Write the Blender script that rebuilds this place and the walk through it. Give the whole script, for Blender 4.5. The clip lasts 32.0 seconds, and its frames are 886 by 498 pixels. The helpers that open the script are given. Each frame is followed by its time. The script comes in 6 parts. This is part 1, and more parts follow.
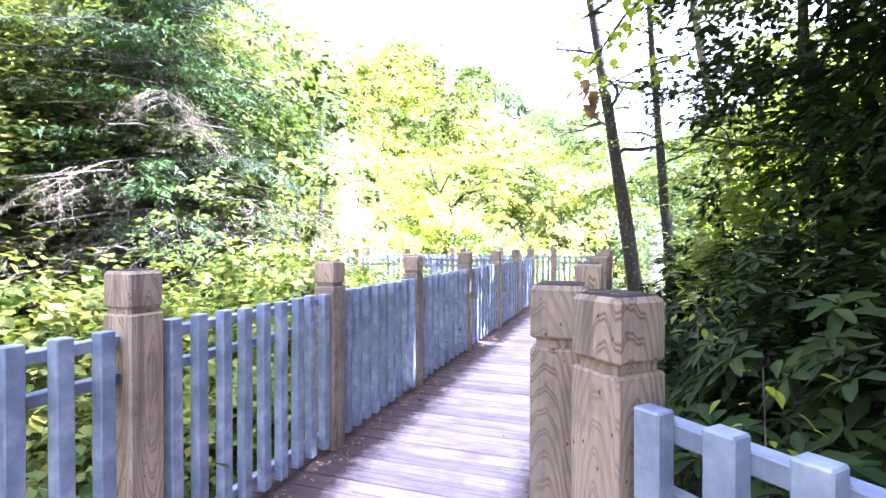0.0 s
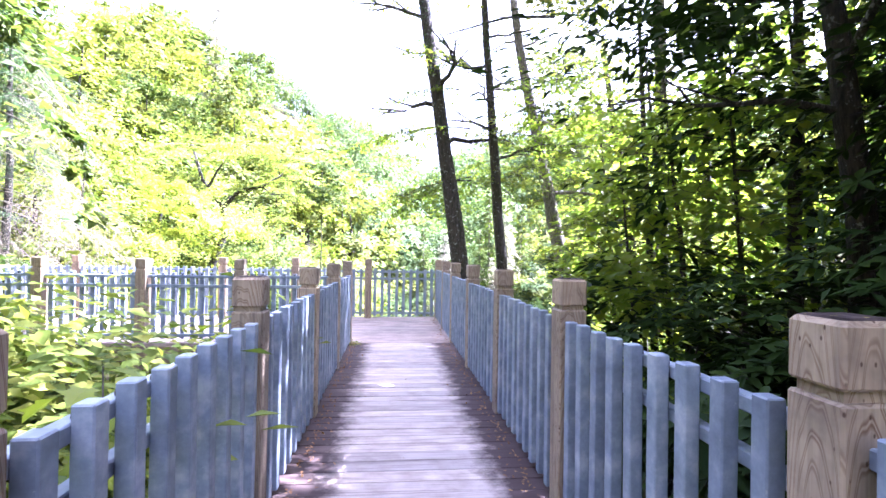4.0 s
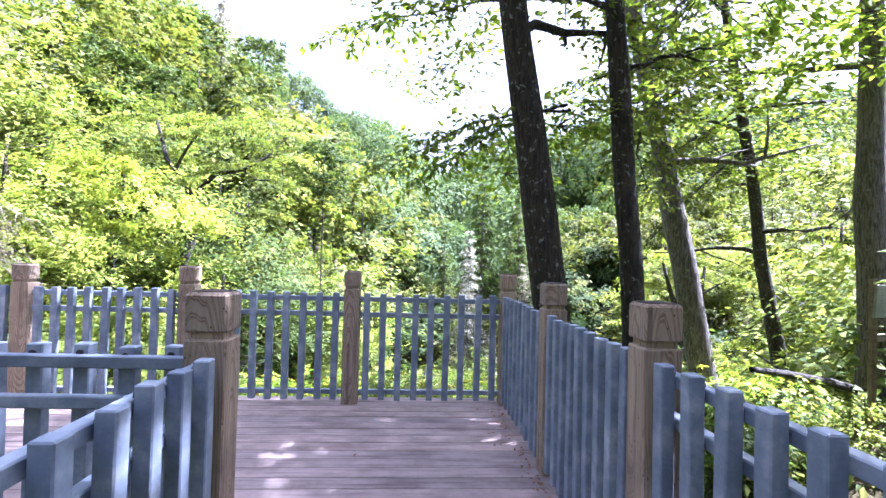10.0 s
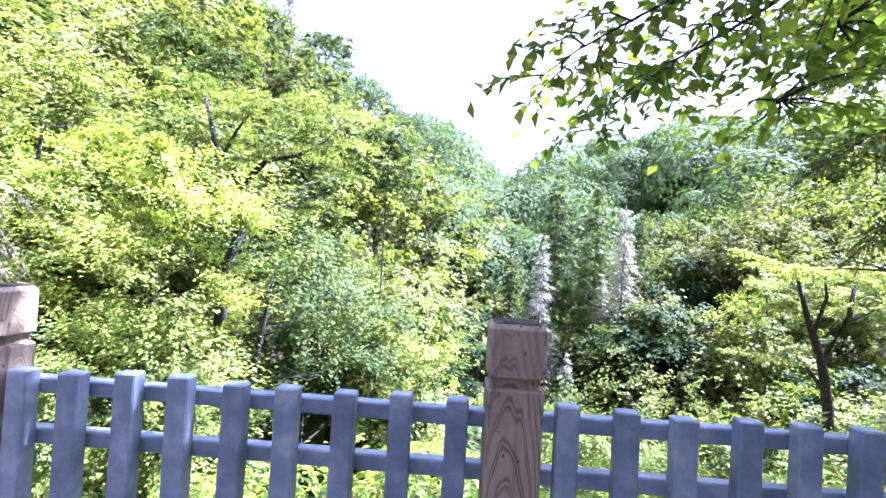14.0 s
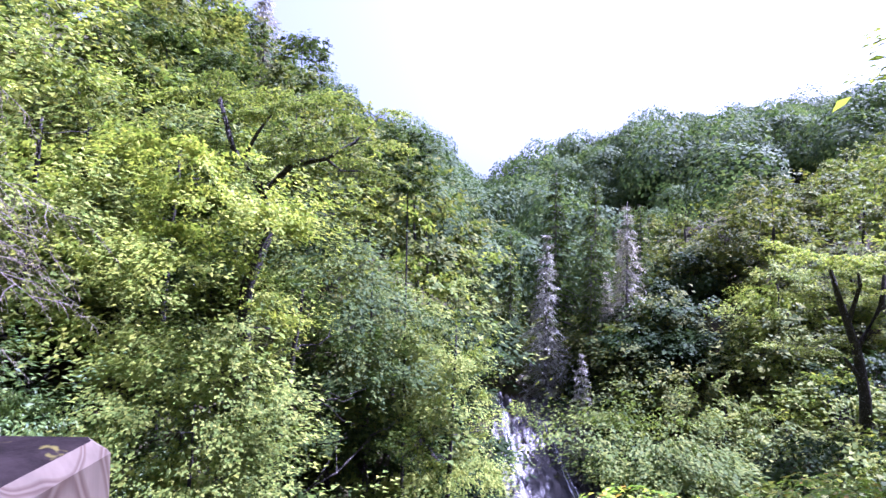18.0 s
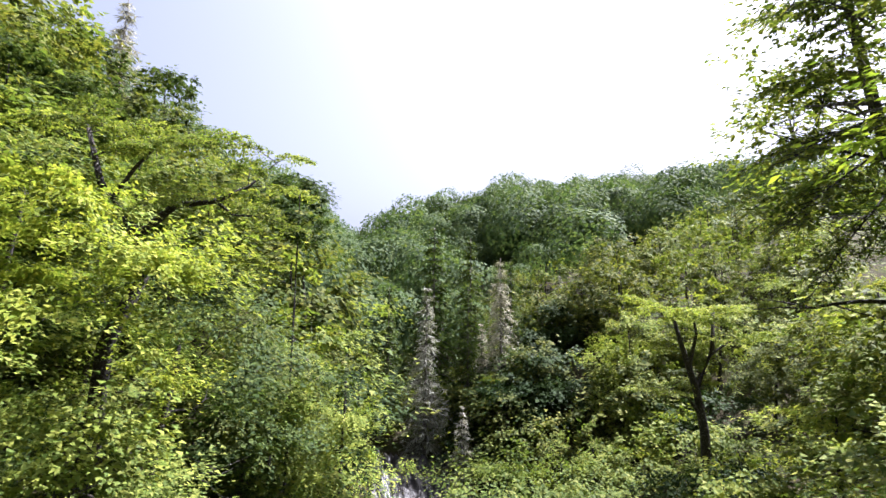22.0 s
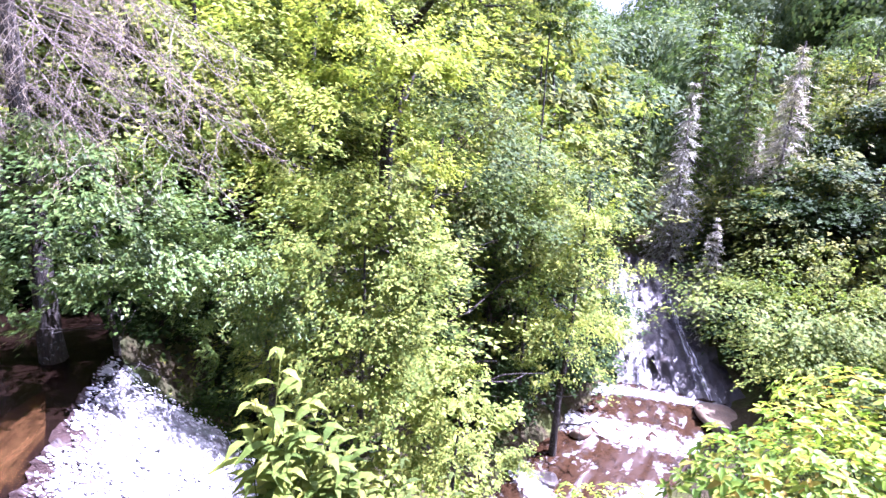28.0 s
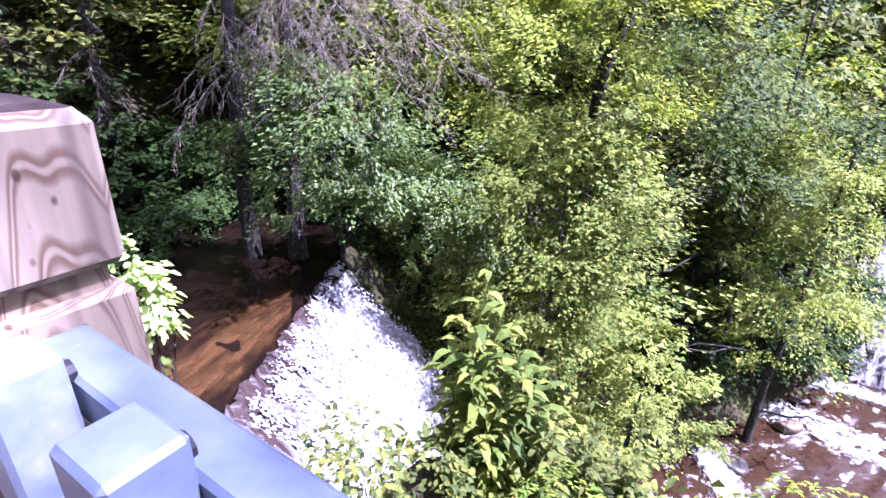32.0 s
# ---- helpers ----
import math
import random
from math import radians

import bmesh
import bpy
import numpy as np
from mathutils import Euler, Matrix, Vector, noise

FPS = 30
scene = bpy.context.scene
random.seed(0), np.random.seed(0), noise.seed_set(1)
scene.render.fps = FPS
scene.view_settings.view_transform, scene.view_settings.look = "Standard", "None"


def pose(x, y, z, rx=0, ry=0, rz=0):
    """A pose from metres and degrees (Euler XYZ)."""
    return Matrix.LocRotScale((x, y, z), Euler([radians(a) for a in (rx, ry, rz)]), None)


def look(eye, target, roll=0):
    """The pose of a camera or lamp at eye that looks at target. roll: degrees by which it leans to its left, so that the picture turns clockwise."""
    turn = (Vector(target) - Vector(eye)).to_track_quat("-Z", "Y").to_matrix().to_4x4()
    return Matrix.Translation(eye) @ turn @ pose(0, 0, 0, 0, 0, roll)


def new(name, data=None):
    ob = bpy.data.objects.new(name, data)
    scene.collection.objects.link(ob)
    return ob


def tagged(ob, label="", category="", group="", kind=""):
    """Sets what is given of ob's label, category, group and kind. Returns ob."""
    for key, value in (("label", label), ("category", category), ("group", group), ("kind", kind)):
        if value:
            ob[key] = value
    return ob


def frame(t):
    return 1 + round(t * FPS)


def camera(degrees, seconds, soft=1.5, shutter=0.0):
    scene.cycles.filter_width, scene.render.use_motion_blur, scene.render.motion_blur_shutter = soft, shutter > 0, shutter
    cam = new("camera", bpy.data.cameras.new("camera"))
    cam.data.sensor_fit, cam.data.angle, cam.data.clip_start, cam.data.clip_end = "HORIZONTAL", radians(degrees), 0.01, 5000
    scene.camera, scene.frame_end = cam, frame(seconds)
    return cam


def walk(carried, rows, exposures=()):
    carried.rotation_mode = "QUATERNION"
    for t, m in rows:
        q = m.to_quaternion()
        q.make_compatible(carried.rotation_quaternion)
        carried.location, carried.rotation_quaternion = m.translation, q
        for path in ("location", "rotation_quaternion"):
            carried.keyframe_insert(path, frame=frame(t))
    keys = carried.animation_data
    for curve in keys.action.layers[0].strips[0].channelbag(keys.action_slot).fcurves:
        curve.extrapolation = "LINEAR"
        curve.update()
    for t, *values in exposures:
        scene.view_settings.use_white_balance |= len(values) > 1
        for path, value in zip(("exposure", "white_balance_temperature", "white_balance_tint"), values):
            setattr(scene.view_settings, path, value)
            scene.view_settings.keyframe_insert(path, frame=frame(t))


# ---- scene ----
cam = camera(83.3, 32.0)
PATH = [
    (0, look((5.246, -13.427, 1.283), (4.591, -11.538, 1.261), 0.09)),
    (0.5, look((4.945, -13.055, 1.285), (4.491, -11.108, 1.265), 0.89)),
    (1, look((4.716, -12.693, 1.271), (4.457, -10.710, 1.261), -0.56)),
    (2, look((4.458, -11.796, 1.293), (4.513, -9.797, 1.290), -0.51)),
    (2.5, look((4.371, -11.342, 1.293), (4.533, -9.348, 1.301), 0.46)),
    (4.5, look((4.178, -9.551, 1.302), (4.376, -7.561, 1.323), 0.92)),
    (5, look((4.198, -8.976, 1.326), (4.359, -6.983, 1.342), 0.80)),
    (5.5, look((4.203, -8.518, 1.331), (4.306, -6.521, 1.345), 0.61)),
    (6, look((4.207, -8.093, 1.318), (4.291, -6.095, 1.333), 0.79)),
    (6.5, look((4.212, -7.596, 1.299), (4.242, -5.596, 1.321), 1.44)),
    (7, look((4.209, -7.108, 1.290), (4.212, -5.108, 1.325), 1.09)),
    (7.5, look((4.196, -6.670, 1.304), (4.180, -4.671, 1.341), 1.32)),
    (8, look((4.184, -6.232, 1.320), (4.154, -4.233, 1.359), 0.91)),
    (8.5, look((4.183, -5.798, 1.323), (4.175, -3.798, 1.357), 1.30)),
    (9, look((4.197, -5.383, 1.316), (4.221, -3.384, 1.349), 1.20)),
    (9.5, look((4.213, -4.959, 1.309), (4.296, -2.961, 1.346), 0.76)),
    (10, look((4.209, -4.526, 1.312), (4.338, -2.530, 1.349), 1.58)),
    (10.5, look((4.191, -4.119, 1.320), (4.337, -2.125, 1.365), 1.34)),
    (11, look((4.159, -3.729, 1.328), (4.291, -1.734, 1.373), 1.30)),
    (11.5, look((4.108, -3.334, 1.327), (4.168, -1.335, 1.365), 1.87)),
    (12, look((4.058, -2.949, 1.325), (4.068, -0.949, 1.357), 1.20)),
    (12.5, look((3.997, -2.535, 1.325), (3.945, -0.536, 1.346), 1.96)),
    (13, look((3.913, -2.081, 1.317), (3.809, -0.084, 1.335), 1.74)),
    (13.5, look((3.783, -1.663, 1.319), (3.667, 0.333, 1.333), 2.10)),
    (14, look((3.564, -1.303, 1.324), (3.462, 0.694, 1.368), 3.50)),
    (14.5, look((3.285, -1.054, 1.315), (3.234, 0.945, 1.378), 2.52)),
    (16.5, look((2.070, -0.304, 1.277), (2.071, 1.695, 1.348), 1.53)),
    (17, look((1.764, -0.302, 1.280), (1.784, 1.697, 1.353), 1.06)),
    (17.5, look((1.479, -0.308, 1.285), (1.536, 1.690, 1.342), 1.26)),
    (18, look((1.213, -0.323, 1.300), (1.241, 1.676, 1.365), 1.00)),
    (18.5, look((0.920, -0.321, 1.270), (0.930, 1.678, 1.320), 0.38)),
    (19, look((0.663, -0.321, 1.287), (0.696, 1.678, 1.303), 0.84)),
    (19.5, look((0.468, -0.312, 1.290), (0.520, 1.688, 1.298), 0.29)),
    (20, look((0.351, -0.306, 1.289), (0.470, 1.690, 1.294), -0.31)),
    (20.5, look((0.287, -0.256, 1.267), (0.527, 1.730, 1.260), 0.06)),
    (21, look((0.247, -0.184, 1.236), (0.628, 1.780, 1.242), 0.06)),
    (21.5, look((0.222, -0.135, 1.221), (0.708, 1.801, 1.341), 0.35)),
    (22, look((0.203, -0.124, 1.246), (0.751, 1.778, 1.530), 0.72)),
    (22.5, look((0.199, -0.132, 1.291), (0.728, 1.796, 1.350), 0.97)),
    (23, look((0.206, -0.131, 1.305), (0.700, 1.786, 1.019), 1.07)),
    (23.5, look((0.208, -0.133, 1.286), (0.686, 1.738, 0.764), 1.20)),
    (24, look((0.205, -0.138, 1.267), (0.667, 1.720, 0.689), 1.24)),
    (24.5, look((0.204, -0.141, 1.268), (0.657, 1.721, 0.694), 1.23)),
    (26.5, look((0.220, -0.130, 1.276), (0.703, 1.730, 0.723), 1.56)),
    (27, look((0.216, -0.121, 1.267), (0.476, 1.784, 0.717), 1.65)),
    (27.5, look((0.204, -0.118, 1.264), (0.127, 1.808, 0.730), 1.99)),
    (28, look((0.177, -0.118, 1.266), (-0.181, 1.777, 0.736), 2.06)),
    (28.5, look((0.145, -0.118, 1.252), (-0.437, 1.722, 0.728), 1.59)),
    (29, look((0.124, -0.119, 1.231), (-0.655, 1.648, 0.711), 1.22)),
    (29.5, look((0.113, -0.119, 1.213), (-0.824, 1.569, 0.693), 0.88)),
    (30, look((0.133, -0.129, 1.198), (-0.877, 1.563, 0.853), 0.49)),
    (30.5, look((0.145, -0.139, 1.194), (-0.883, 1.560, 0.952), 1.13)),
    (31, look((0.096, -0.129, 1.189), (-0.910, 1.511, 0.642), 1.04)),
    (31.5, look((0.054, -0.118, 1.183), (-0.941, 1.462, 0.467), 0.71)),
    (32, look((0.043, -0.118, 1.180), (-0.972, 1.423, 0.409), 1.27)),
]
EXPO = [(0, 5.05, 5150, 34), (2.5, 4.9, 5150, 34), (5, 4.45, 5150, 34), (9, 3.65, 5050, 30), (12, 3.5, 4950, 32), (14, 3.55, 4800, 38), (17, 2.7, 4600, 58), (20, 2.1, 5150, 34), (21.5, 2.2, 5400, 26), (23, 1.5, 6000, 14), (24, 2.5, 6000, 12), (26.5, 3.4, 5300, 34), (29, 3.1, 4950, 52), (31, 2.95, 4950, 52), (32, 2.6, 4950, 52)]
walk(cam, PATH, EXPO)

# ---------------------------------------------------------------- light
SUN_EL, SUN_AZ = 58.0, 70.0  # degrees; azimuth of the sun from +y towards +x
world = bpy.data.worlds.new("world")
scene.world = world
world.use_nodes = True
wn = world.node_tree.nodes
sky = wn.new("ShaderNodeTexSky")
sky.sky_type = "NISHITA"
sky.sun_disc = False
sky.sun_elevation, sky.sun_rotation = radians(SUN_EL), radians(SUN_AZ)
sky.air_density, sky.dust_density = 1.0, 8.0
wn["Background"].inputs["Strength"].default_value = 0.07
haze = wn.new("ShaderNodeHueSaturation")
haze.inputs["Saturation"].default_value = 0.5
world.node_tree.links.new(sky.outputs[0], haze.inputs["Color"])
world.node_tree.links.new(haze.outputs[0], wn["Background"].inputs["Color"])
sun_data = bpy.data.lights.new("sun", "SUN")
sun_data.energy, sun_data.angle, sun_data.color = 5.0, radians(0.6), (1.0, 0.95, 0.86)
sun = new("sun", sun_data)
se, sa = radians(SUN_EL), radians(SUN_AZ)
sun.matrix_world = look((0, 0, 60), Vector((0, 0, 60)) - Vector((math.cos(se) * math.sin(sa), math.cos(se) * math.cos(sa), math.sin(se))))


# ---------------------------------------------------------------- materials
def material(name):
    m = bpy.data.materials.new(name)
    m.use_nodes = True
    nt = m.node_tree
    return m, nt, nt.nodes["Principled BSDF"], nt.nodes["Material Output"]


def ramp(nt, fac, stops):
    r = nt.nodes.new("ShaderNodeValToRGB")
    el = r.color_ramp.elements
    while len(el) < len(stops):
        el.new(0.5)
    for e, (p, c) in zip(el, stops):
        e.position, e.color = p, (*c, 1.0)
    nt.links.new(fac, r.inputs[0])
    return r.outputs[0]


def noise_tex(nt, scale, detail=4.0, rough=0.55, stretch=None, coords="Object"):
    tc = nt.nodes.new("ShaderNodeTexCoord")
    mp = nt.nodes.new("ShaderNodeMapping")
    nt.links.new(tc.outputs[coords], mp.inputs[0])
    if stretch:
        mp.inputs["Scale"].default_value = stretch
    t = nt.nodes.new("ShaderNodeTexNoise")
    t.inputs["Scale"].default_value, t.inputs["Detail"].default_value, t.inputs["Roughness"].default_value = scale, detail, rough
    nt.links.new(mp.outputs[0], t.inputs["Vector"])
    return t.outputs["Fac"], mp


def shift_by_object(nt, mapping):
    """Move the grain from piece to piece."""
    oi = nt.nodes.new("ShaderNodeObjectInfo")
    cb = nt.nodes.new("ShaderNodeCombineXYZ")
    mu = nt.nodes.new("ShaderNodeMath")
    mu.operation = "MULTIPLY"
    mu.inputs[1].default_value = 37.0
    nt.links.new(oi.outputs["Random"], mu.inputs[0])
    for k in range(3):
        nt.links.new(mu.outputs[0], cb.inputs[k])
    nt.links.new(cb.outputs[0], mapping.inputs["Location"])
    return oi.outputs["Random"]


def mixed(nt, a, b, fac, mode="MIX"):
    m = nt.nodes.new("ShaderNodeMix")
    m.data_type, m.blend_type = "RGBA", mode
    for sock, v in ((m.inputs["Factor"], fac), (m.inputs["A"], a), (m.inputs["B"], b)):
        if isinstance(v, (int, float)):
            sock.default_value = v
        elif isinstance(v, tuple):
            sock.default_value = (*v, 1.0)
        else:
            nt.links.new(v, sock)
    return m.outputs["Result"]


def bumped(nt, bsdf, height, strength, distance=0.004):
    b = nt.nodes.new("ShaderNodeBump")
    b.inputs["Strength"].default_value, b.inputs["Distance"].default_value = strength, distance
    nt.links.new(height, b.inputs["Height"])
    nt.links.new(b.outputs[0], bsdf.inputs["Normal"])


def wood(name, dark, light, stain, along, rough=0.75, patch=0.5):
    """Weathered timber: grain along one axis, stains in patches, a shade of its own for every piece."""
    m, nt, bs, out = material(name)
    st = [38.0, 38.0, 38.0]
    st[along] = 1.6
    grain, mp = noise_tex(nt, 1.0, 5.0, 0.6, tuple(st))
    rnd = shift_by_object(nt, mp)
    col = ramp(nt, grain, [(0.3, dark), (0.52, light), (0.72, tuple(c * 0.82 for c in light))])
    blot, mp2 = noise_tex(nt, 3.2, 4.0, 0.65)
    shift_by_object(nt, mp2)
    col = mixed(nt, col, stain, ramp(nt, blot, [(patch - 0.08, (0, 0, 0)), (patch + 0.22, (0.75, 0.75, 0.75))]))
    tone = ramp(nt, rnd, [(0.0, (0.72, 0.72, 0.74)), (1.0, (1.12, 1.09, 1.05))])
    col = mixed(nt, col, tone, 1.0, "MULTIPLY")
    nt.links.new(col, bs.inputs["Base Color"])
    bs.inputs["Roughness"].default_value = rough
    bs.inputs["Specular IOR Level"].default_value = 0.15
    bumped(nt, bs, grain, 0.5)
    return m


PLANK_WOOD = wood("plank_wood", (0.20, 0.16, 0.15), (0.43, 0.37, 0.345), (0.18, 0.14, 0.135), 0, patch=0.52)


def ringed_wood(name, early, late, stain):
    """Sawn pine: growth rings cut into long arches, knots and grey weathering."""
    m, nt, bs, out = material(name)
    tc = nt.nodes.new("ShaderNodeTexCoord")
    mp = nt.nodes.new("ShaderNodeMapping")
    mp.inputs["Scale"].default_value = (1.0, 1.0, 0.13)
    nt.links.new(tc.outputs["Object"], mp.inputs[0])
    oi = nt.nodes.new("ShaderNodeObjectInfo")
    rnd = oi.outputs["Random"]
    cb = nt.nodes.new("ShaderNodeCombineXYZ")
    for k, (gain, bias) in enumerate(((0.09, -0.045), (-0.07, 0.045), (-0.15, 0.0))):
        mu = nt.nodes.new("ShaderNodeMath")
        mu.operation = "MULTIPLY_ADD"
        mu.inputs[1].default_value, mu.inputs[2].default_value = gain, bias
        nt.links.new(rnd, mu.inputs[0])
        nt.links.new(mu.outputs[0], cb.inputs[k])
    nt.links.new(cb.outputs[0], mp.inputs["Location"])
    wv = nt.nodes.new("ShaderNodeTexWave")
    wv.wave_type, wv.rings_direction = "RINGS", "SPHERICAL"
    for key, v in (("Scale", 44.0), ("Distortion", 6.0), ("Detail", 1.0), ("Detail Scale", 0.5), ("Detail Roughness", 0.55)):
        wv.inputs[key].default_value = v
    nt.links.new(mp.outputs[0], wv.inputs["Vector"])
    col = ramp(nt, wv.outputs["Fac"], [(0.0, early), (0.62, early), (0.9, late), (0.96, late), (1.0, early)])
    veil, mpv = noise_tex(nt, 5.0, 3.0, 0.5)
    shift_by_object(nt, mpv)
    col = mixed(nt, col, early, ramp(nt, veil, [(0.42, (0, 0, 0)), (0.62, (0.5, 0.5, 0.5))]))
    run, mpr = noise_tex(nt, 1.0, 3.0, 0.55, (26.0, 26.0, 0.9))
    shift_by_object(nt, mpr)
    col = mixed(nt, col, stain, ramp(nt, run, [(0.55, (0, 0, 0)), (0.68, (0.7, 0.7, 0.7))]))
    fine, mp3 = noise_tex(nt, 1.0, 4.0, 0.6, (70.0, 70.0, 3.0))
    col = mixed(nt, col, ramp(nt, fine, [(0.3, (0.8, 0.8, 0.8)), (0.7, (1.12, 1.12, 1.12))]), 1.0, "MULTIPLY")
    blot, mp2 = noise_tex(nt, 4.0, 5.0, 0.65)
    shift_by_object(nt, mp2)
    col = mixed(nt, col, stain, ramp(nt, blot, [(0.48, (0, 0, 0)), (0.74, (0.8, 0.8, 0.8))]))
    vor = nt.nodes.new("ShaderNodeTexVoronoi")
    mpk = nt.nodes.new("ShaderNodeMapping")
    mpk.inputs["Scale"].default_value = (7.0, 7.0, 4.0)
    nt.links.new(tc.outputs["Object"], mpk.inputs[0])
    shift_by_object(nt, mpk)
    nt.links.new(mpk.outputs[0], vor.inputs["Vector"])
    col = mixed(nt, col, (0.055, 0.03, 0.02), ramp(nt, vor.outputs["Distance"], [(0.07, (0.85, 0.85, 0.85)), (0.13, (0, 0, 0))]))
    tone = ramp(nt, rnd, [(0.0, (0.74, 0.75, 0.78)), (1.0, (1.12, 1.08, 1.04))])
    nt.links.new(mixed(nt, col, tone, 1.0, "MULTIPLY"), bs.inputs["Base Color"])
    bs.inputs["Roughness"].default_value = 0.78
    bs.inputs["Specular IOR Level"].default_value = 0.2
    bumped(nt, bs, wv.outputs["Fac"], 0.2, 0.002)
    return m


POST_WOOD = ringed_wood("post_wood", (0.33, 0.265, 0.19), (0.17, 0.11, 0.07), (0.13, 0.10, 0.08))


# Weathering and lichen, darkened further for the shade that falls on the tops.
def weathered_shaded_top():
    m, nt, bs, out = material("shaded_weathered_post_top")
    a, mp = noise_tex(nt, 26.0, 5.0, 0.65)
    shift_by_object(nt, mp)
    c, mp2 = noise_tex(nt, 34.0, 3.0, 0.6)
    shift_by_object(nt, mp2)
    col = ramp(nt, a, [(0.3, (0.018, 0.013, 0.012)), (0.6, (0.05, 0.037, 0.034)), (0.8, (0.10, 0.08, 0.072))])
    col = mixed(nt, col, (0.24, 0.21, 0.05), ramp(nt, c, [(0.64, (0, 0, 0)), (0.69, (0.85, 0.85, 0.85))]))
    nt.links.new(col, bs.inputs["Base Color"])
    bs.inputs["Roughness"].default_value = 0.95
    bs.inputs["Specular IOR Level"].default_value = 0.08
    bumped(nt, bs, a, 0.7, 0.004)
    return m


POST_TOP = weathered_shaded_top()


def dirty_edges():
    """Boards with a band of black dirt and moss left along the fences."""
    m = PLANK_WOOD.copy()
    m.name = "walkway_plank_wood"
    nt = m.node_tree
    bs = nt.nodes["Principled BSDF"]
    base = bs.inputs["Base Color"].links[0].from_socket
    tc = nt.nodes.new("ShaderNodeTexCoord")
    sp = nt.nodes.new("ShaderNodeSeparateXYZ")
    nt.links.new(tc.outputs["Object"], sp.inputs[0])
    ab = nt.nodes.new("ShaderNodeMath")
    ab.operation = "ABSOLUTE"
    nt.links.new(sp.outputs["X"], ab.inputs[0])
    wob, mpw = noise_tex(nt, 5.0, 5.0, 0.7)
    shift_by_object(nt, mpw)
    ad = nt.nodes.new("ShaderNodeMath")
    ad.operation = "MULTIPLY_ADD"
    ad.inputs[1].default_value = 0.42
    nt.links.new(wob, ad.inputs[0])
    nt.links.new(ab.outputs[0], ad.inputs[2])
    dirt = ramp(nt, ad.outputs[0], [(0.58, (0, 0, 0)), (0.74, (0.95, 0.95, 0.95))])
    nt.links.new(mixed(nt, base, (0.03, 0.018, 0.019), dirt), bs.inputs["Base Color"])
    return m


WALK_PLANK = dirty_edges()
BEAM_WOOD = wood("beam_wood", (0.10, 0.075, 0.05), (0.22, 0.17, 0.12), (0.05, 0.04, 0.03), 0, patch=0.45)


def paint_material():
    m, nt, bs, out = material("blue_grey_paint")
    blot, mp = noise_tex(nt, 9.0, 5.0, 0.65)
    rnd = shift_by_object(nt, mp)
    col = ramp(nt, blot, [(0.28, (0.095, 0.12, 0.165)), (0.5, (0.165, 0.2, 0.255)), (0.68, (0.28, 0.31, 0.36))])
    tone = ramp(nt, rnd, [(0.0, (0.84, 0.85, 0.88)), (1.0, (1.1, 1.1, 1.08))])
    col = mixed(nt, col, tone, 1.0, "MULTIPLY")
    chip, mp2 = noise_tex(nt, 60.0, 3.0, 0.7)
    shift_by_object(nt, mp2)
    col = mixed(nt, col, (0.42, 0.42, 0.42), ramp(nt, chip, [(0.70, (0, 0, 0)), (0.76, (0.7, 0.7, 0.7))]))
    nt.links.new(col, bs.inputs["Base Color"])
    bs.inputs["Roughness"].default_value = 0.55
    bumped(nt, bs, blot, 0.25, 0.003)
    return m


PAINT = paint_material()


def leaf_material(name, shades, gloss=0.65, through_amount=0.32, shine=0.1, clump=0.55, depth=1.0):
    """Leaves: a shade for every leaf, light comes through them."""
    m, nt, bs, out = material(name)
    geo = nt.nodes.new("ShaderNodeNewGeometry")
    oi = nt.nodes.new("ShaderNodeObjectInfo")
    n = len(shades)
    col = ramp(nt, geo.outputs["Random Per Island"], [(i / (n - 1), s) for i, s in enumerate(shades)])
    patch, mp = noise_tex(nt, clump, 3.0, 0.6)
    shift_by_object(nt, mp)
    col = mixed(nt, col, ramp(nt, patch, [(0.3, (1 - 0.32 * depth, 1 - 0.26 * depth, 1 - 0.38 * depth)), (0.68, (1 + 0.18 * depth, 1 + 0.16 * depth, 1.0))]), 1.0, "MULTIPLY")
    tone = ramp(nt, oi.outputs["Random"], [(0.0, (0.76, 0.82, 0.82)), (0.5, (1.0, 1.0, 0.98)), (1.0, (1.16, 1.14, 0.96))])
    col = mixed(nt, col, tone, 1.0, "MULTIPLY")
    nt.links.new(col, bs.inputs["Base Color"])
    bs.inputs["Roughness"].default_value = gloss
    bs.inputs["Specular IOR Level"].default_value = shine
    tr = nt.nodes.new("ShaderNodeBsdfTranslucent")
    warm = mixed(nt, col, (1.35, 1.4, 0.75), 1.0, "MULTIPLY")
    nt.links.new(warm, tr.inputs["Color"])
    mx = nt.nodes.new("ShaderNodeMixShader")
    mx.inputs[0].default_value = through_amount
    nt.links.new(bs.outputs[0], mx.inputs[1])
    nt.links.new(tr.outputs[0], mx.inputs[2])
    nt.links.new(mx.outputs[0], out.inputs["Surface"])
    return m


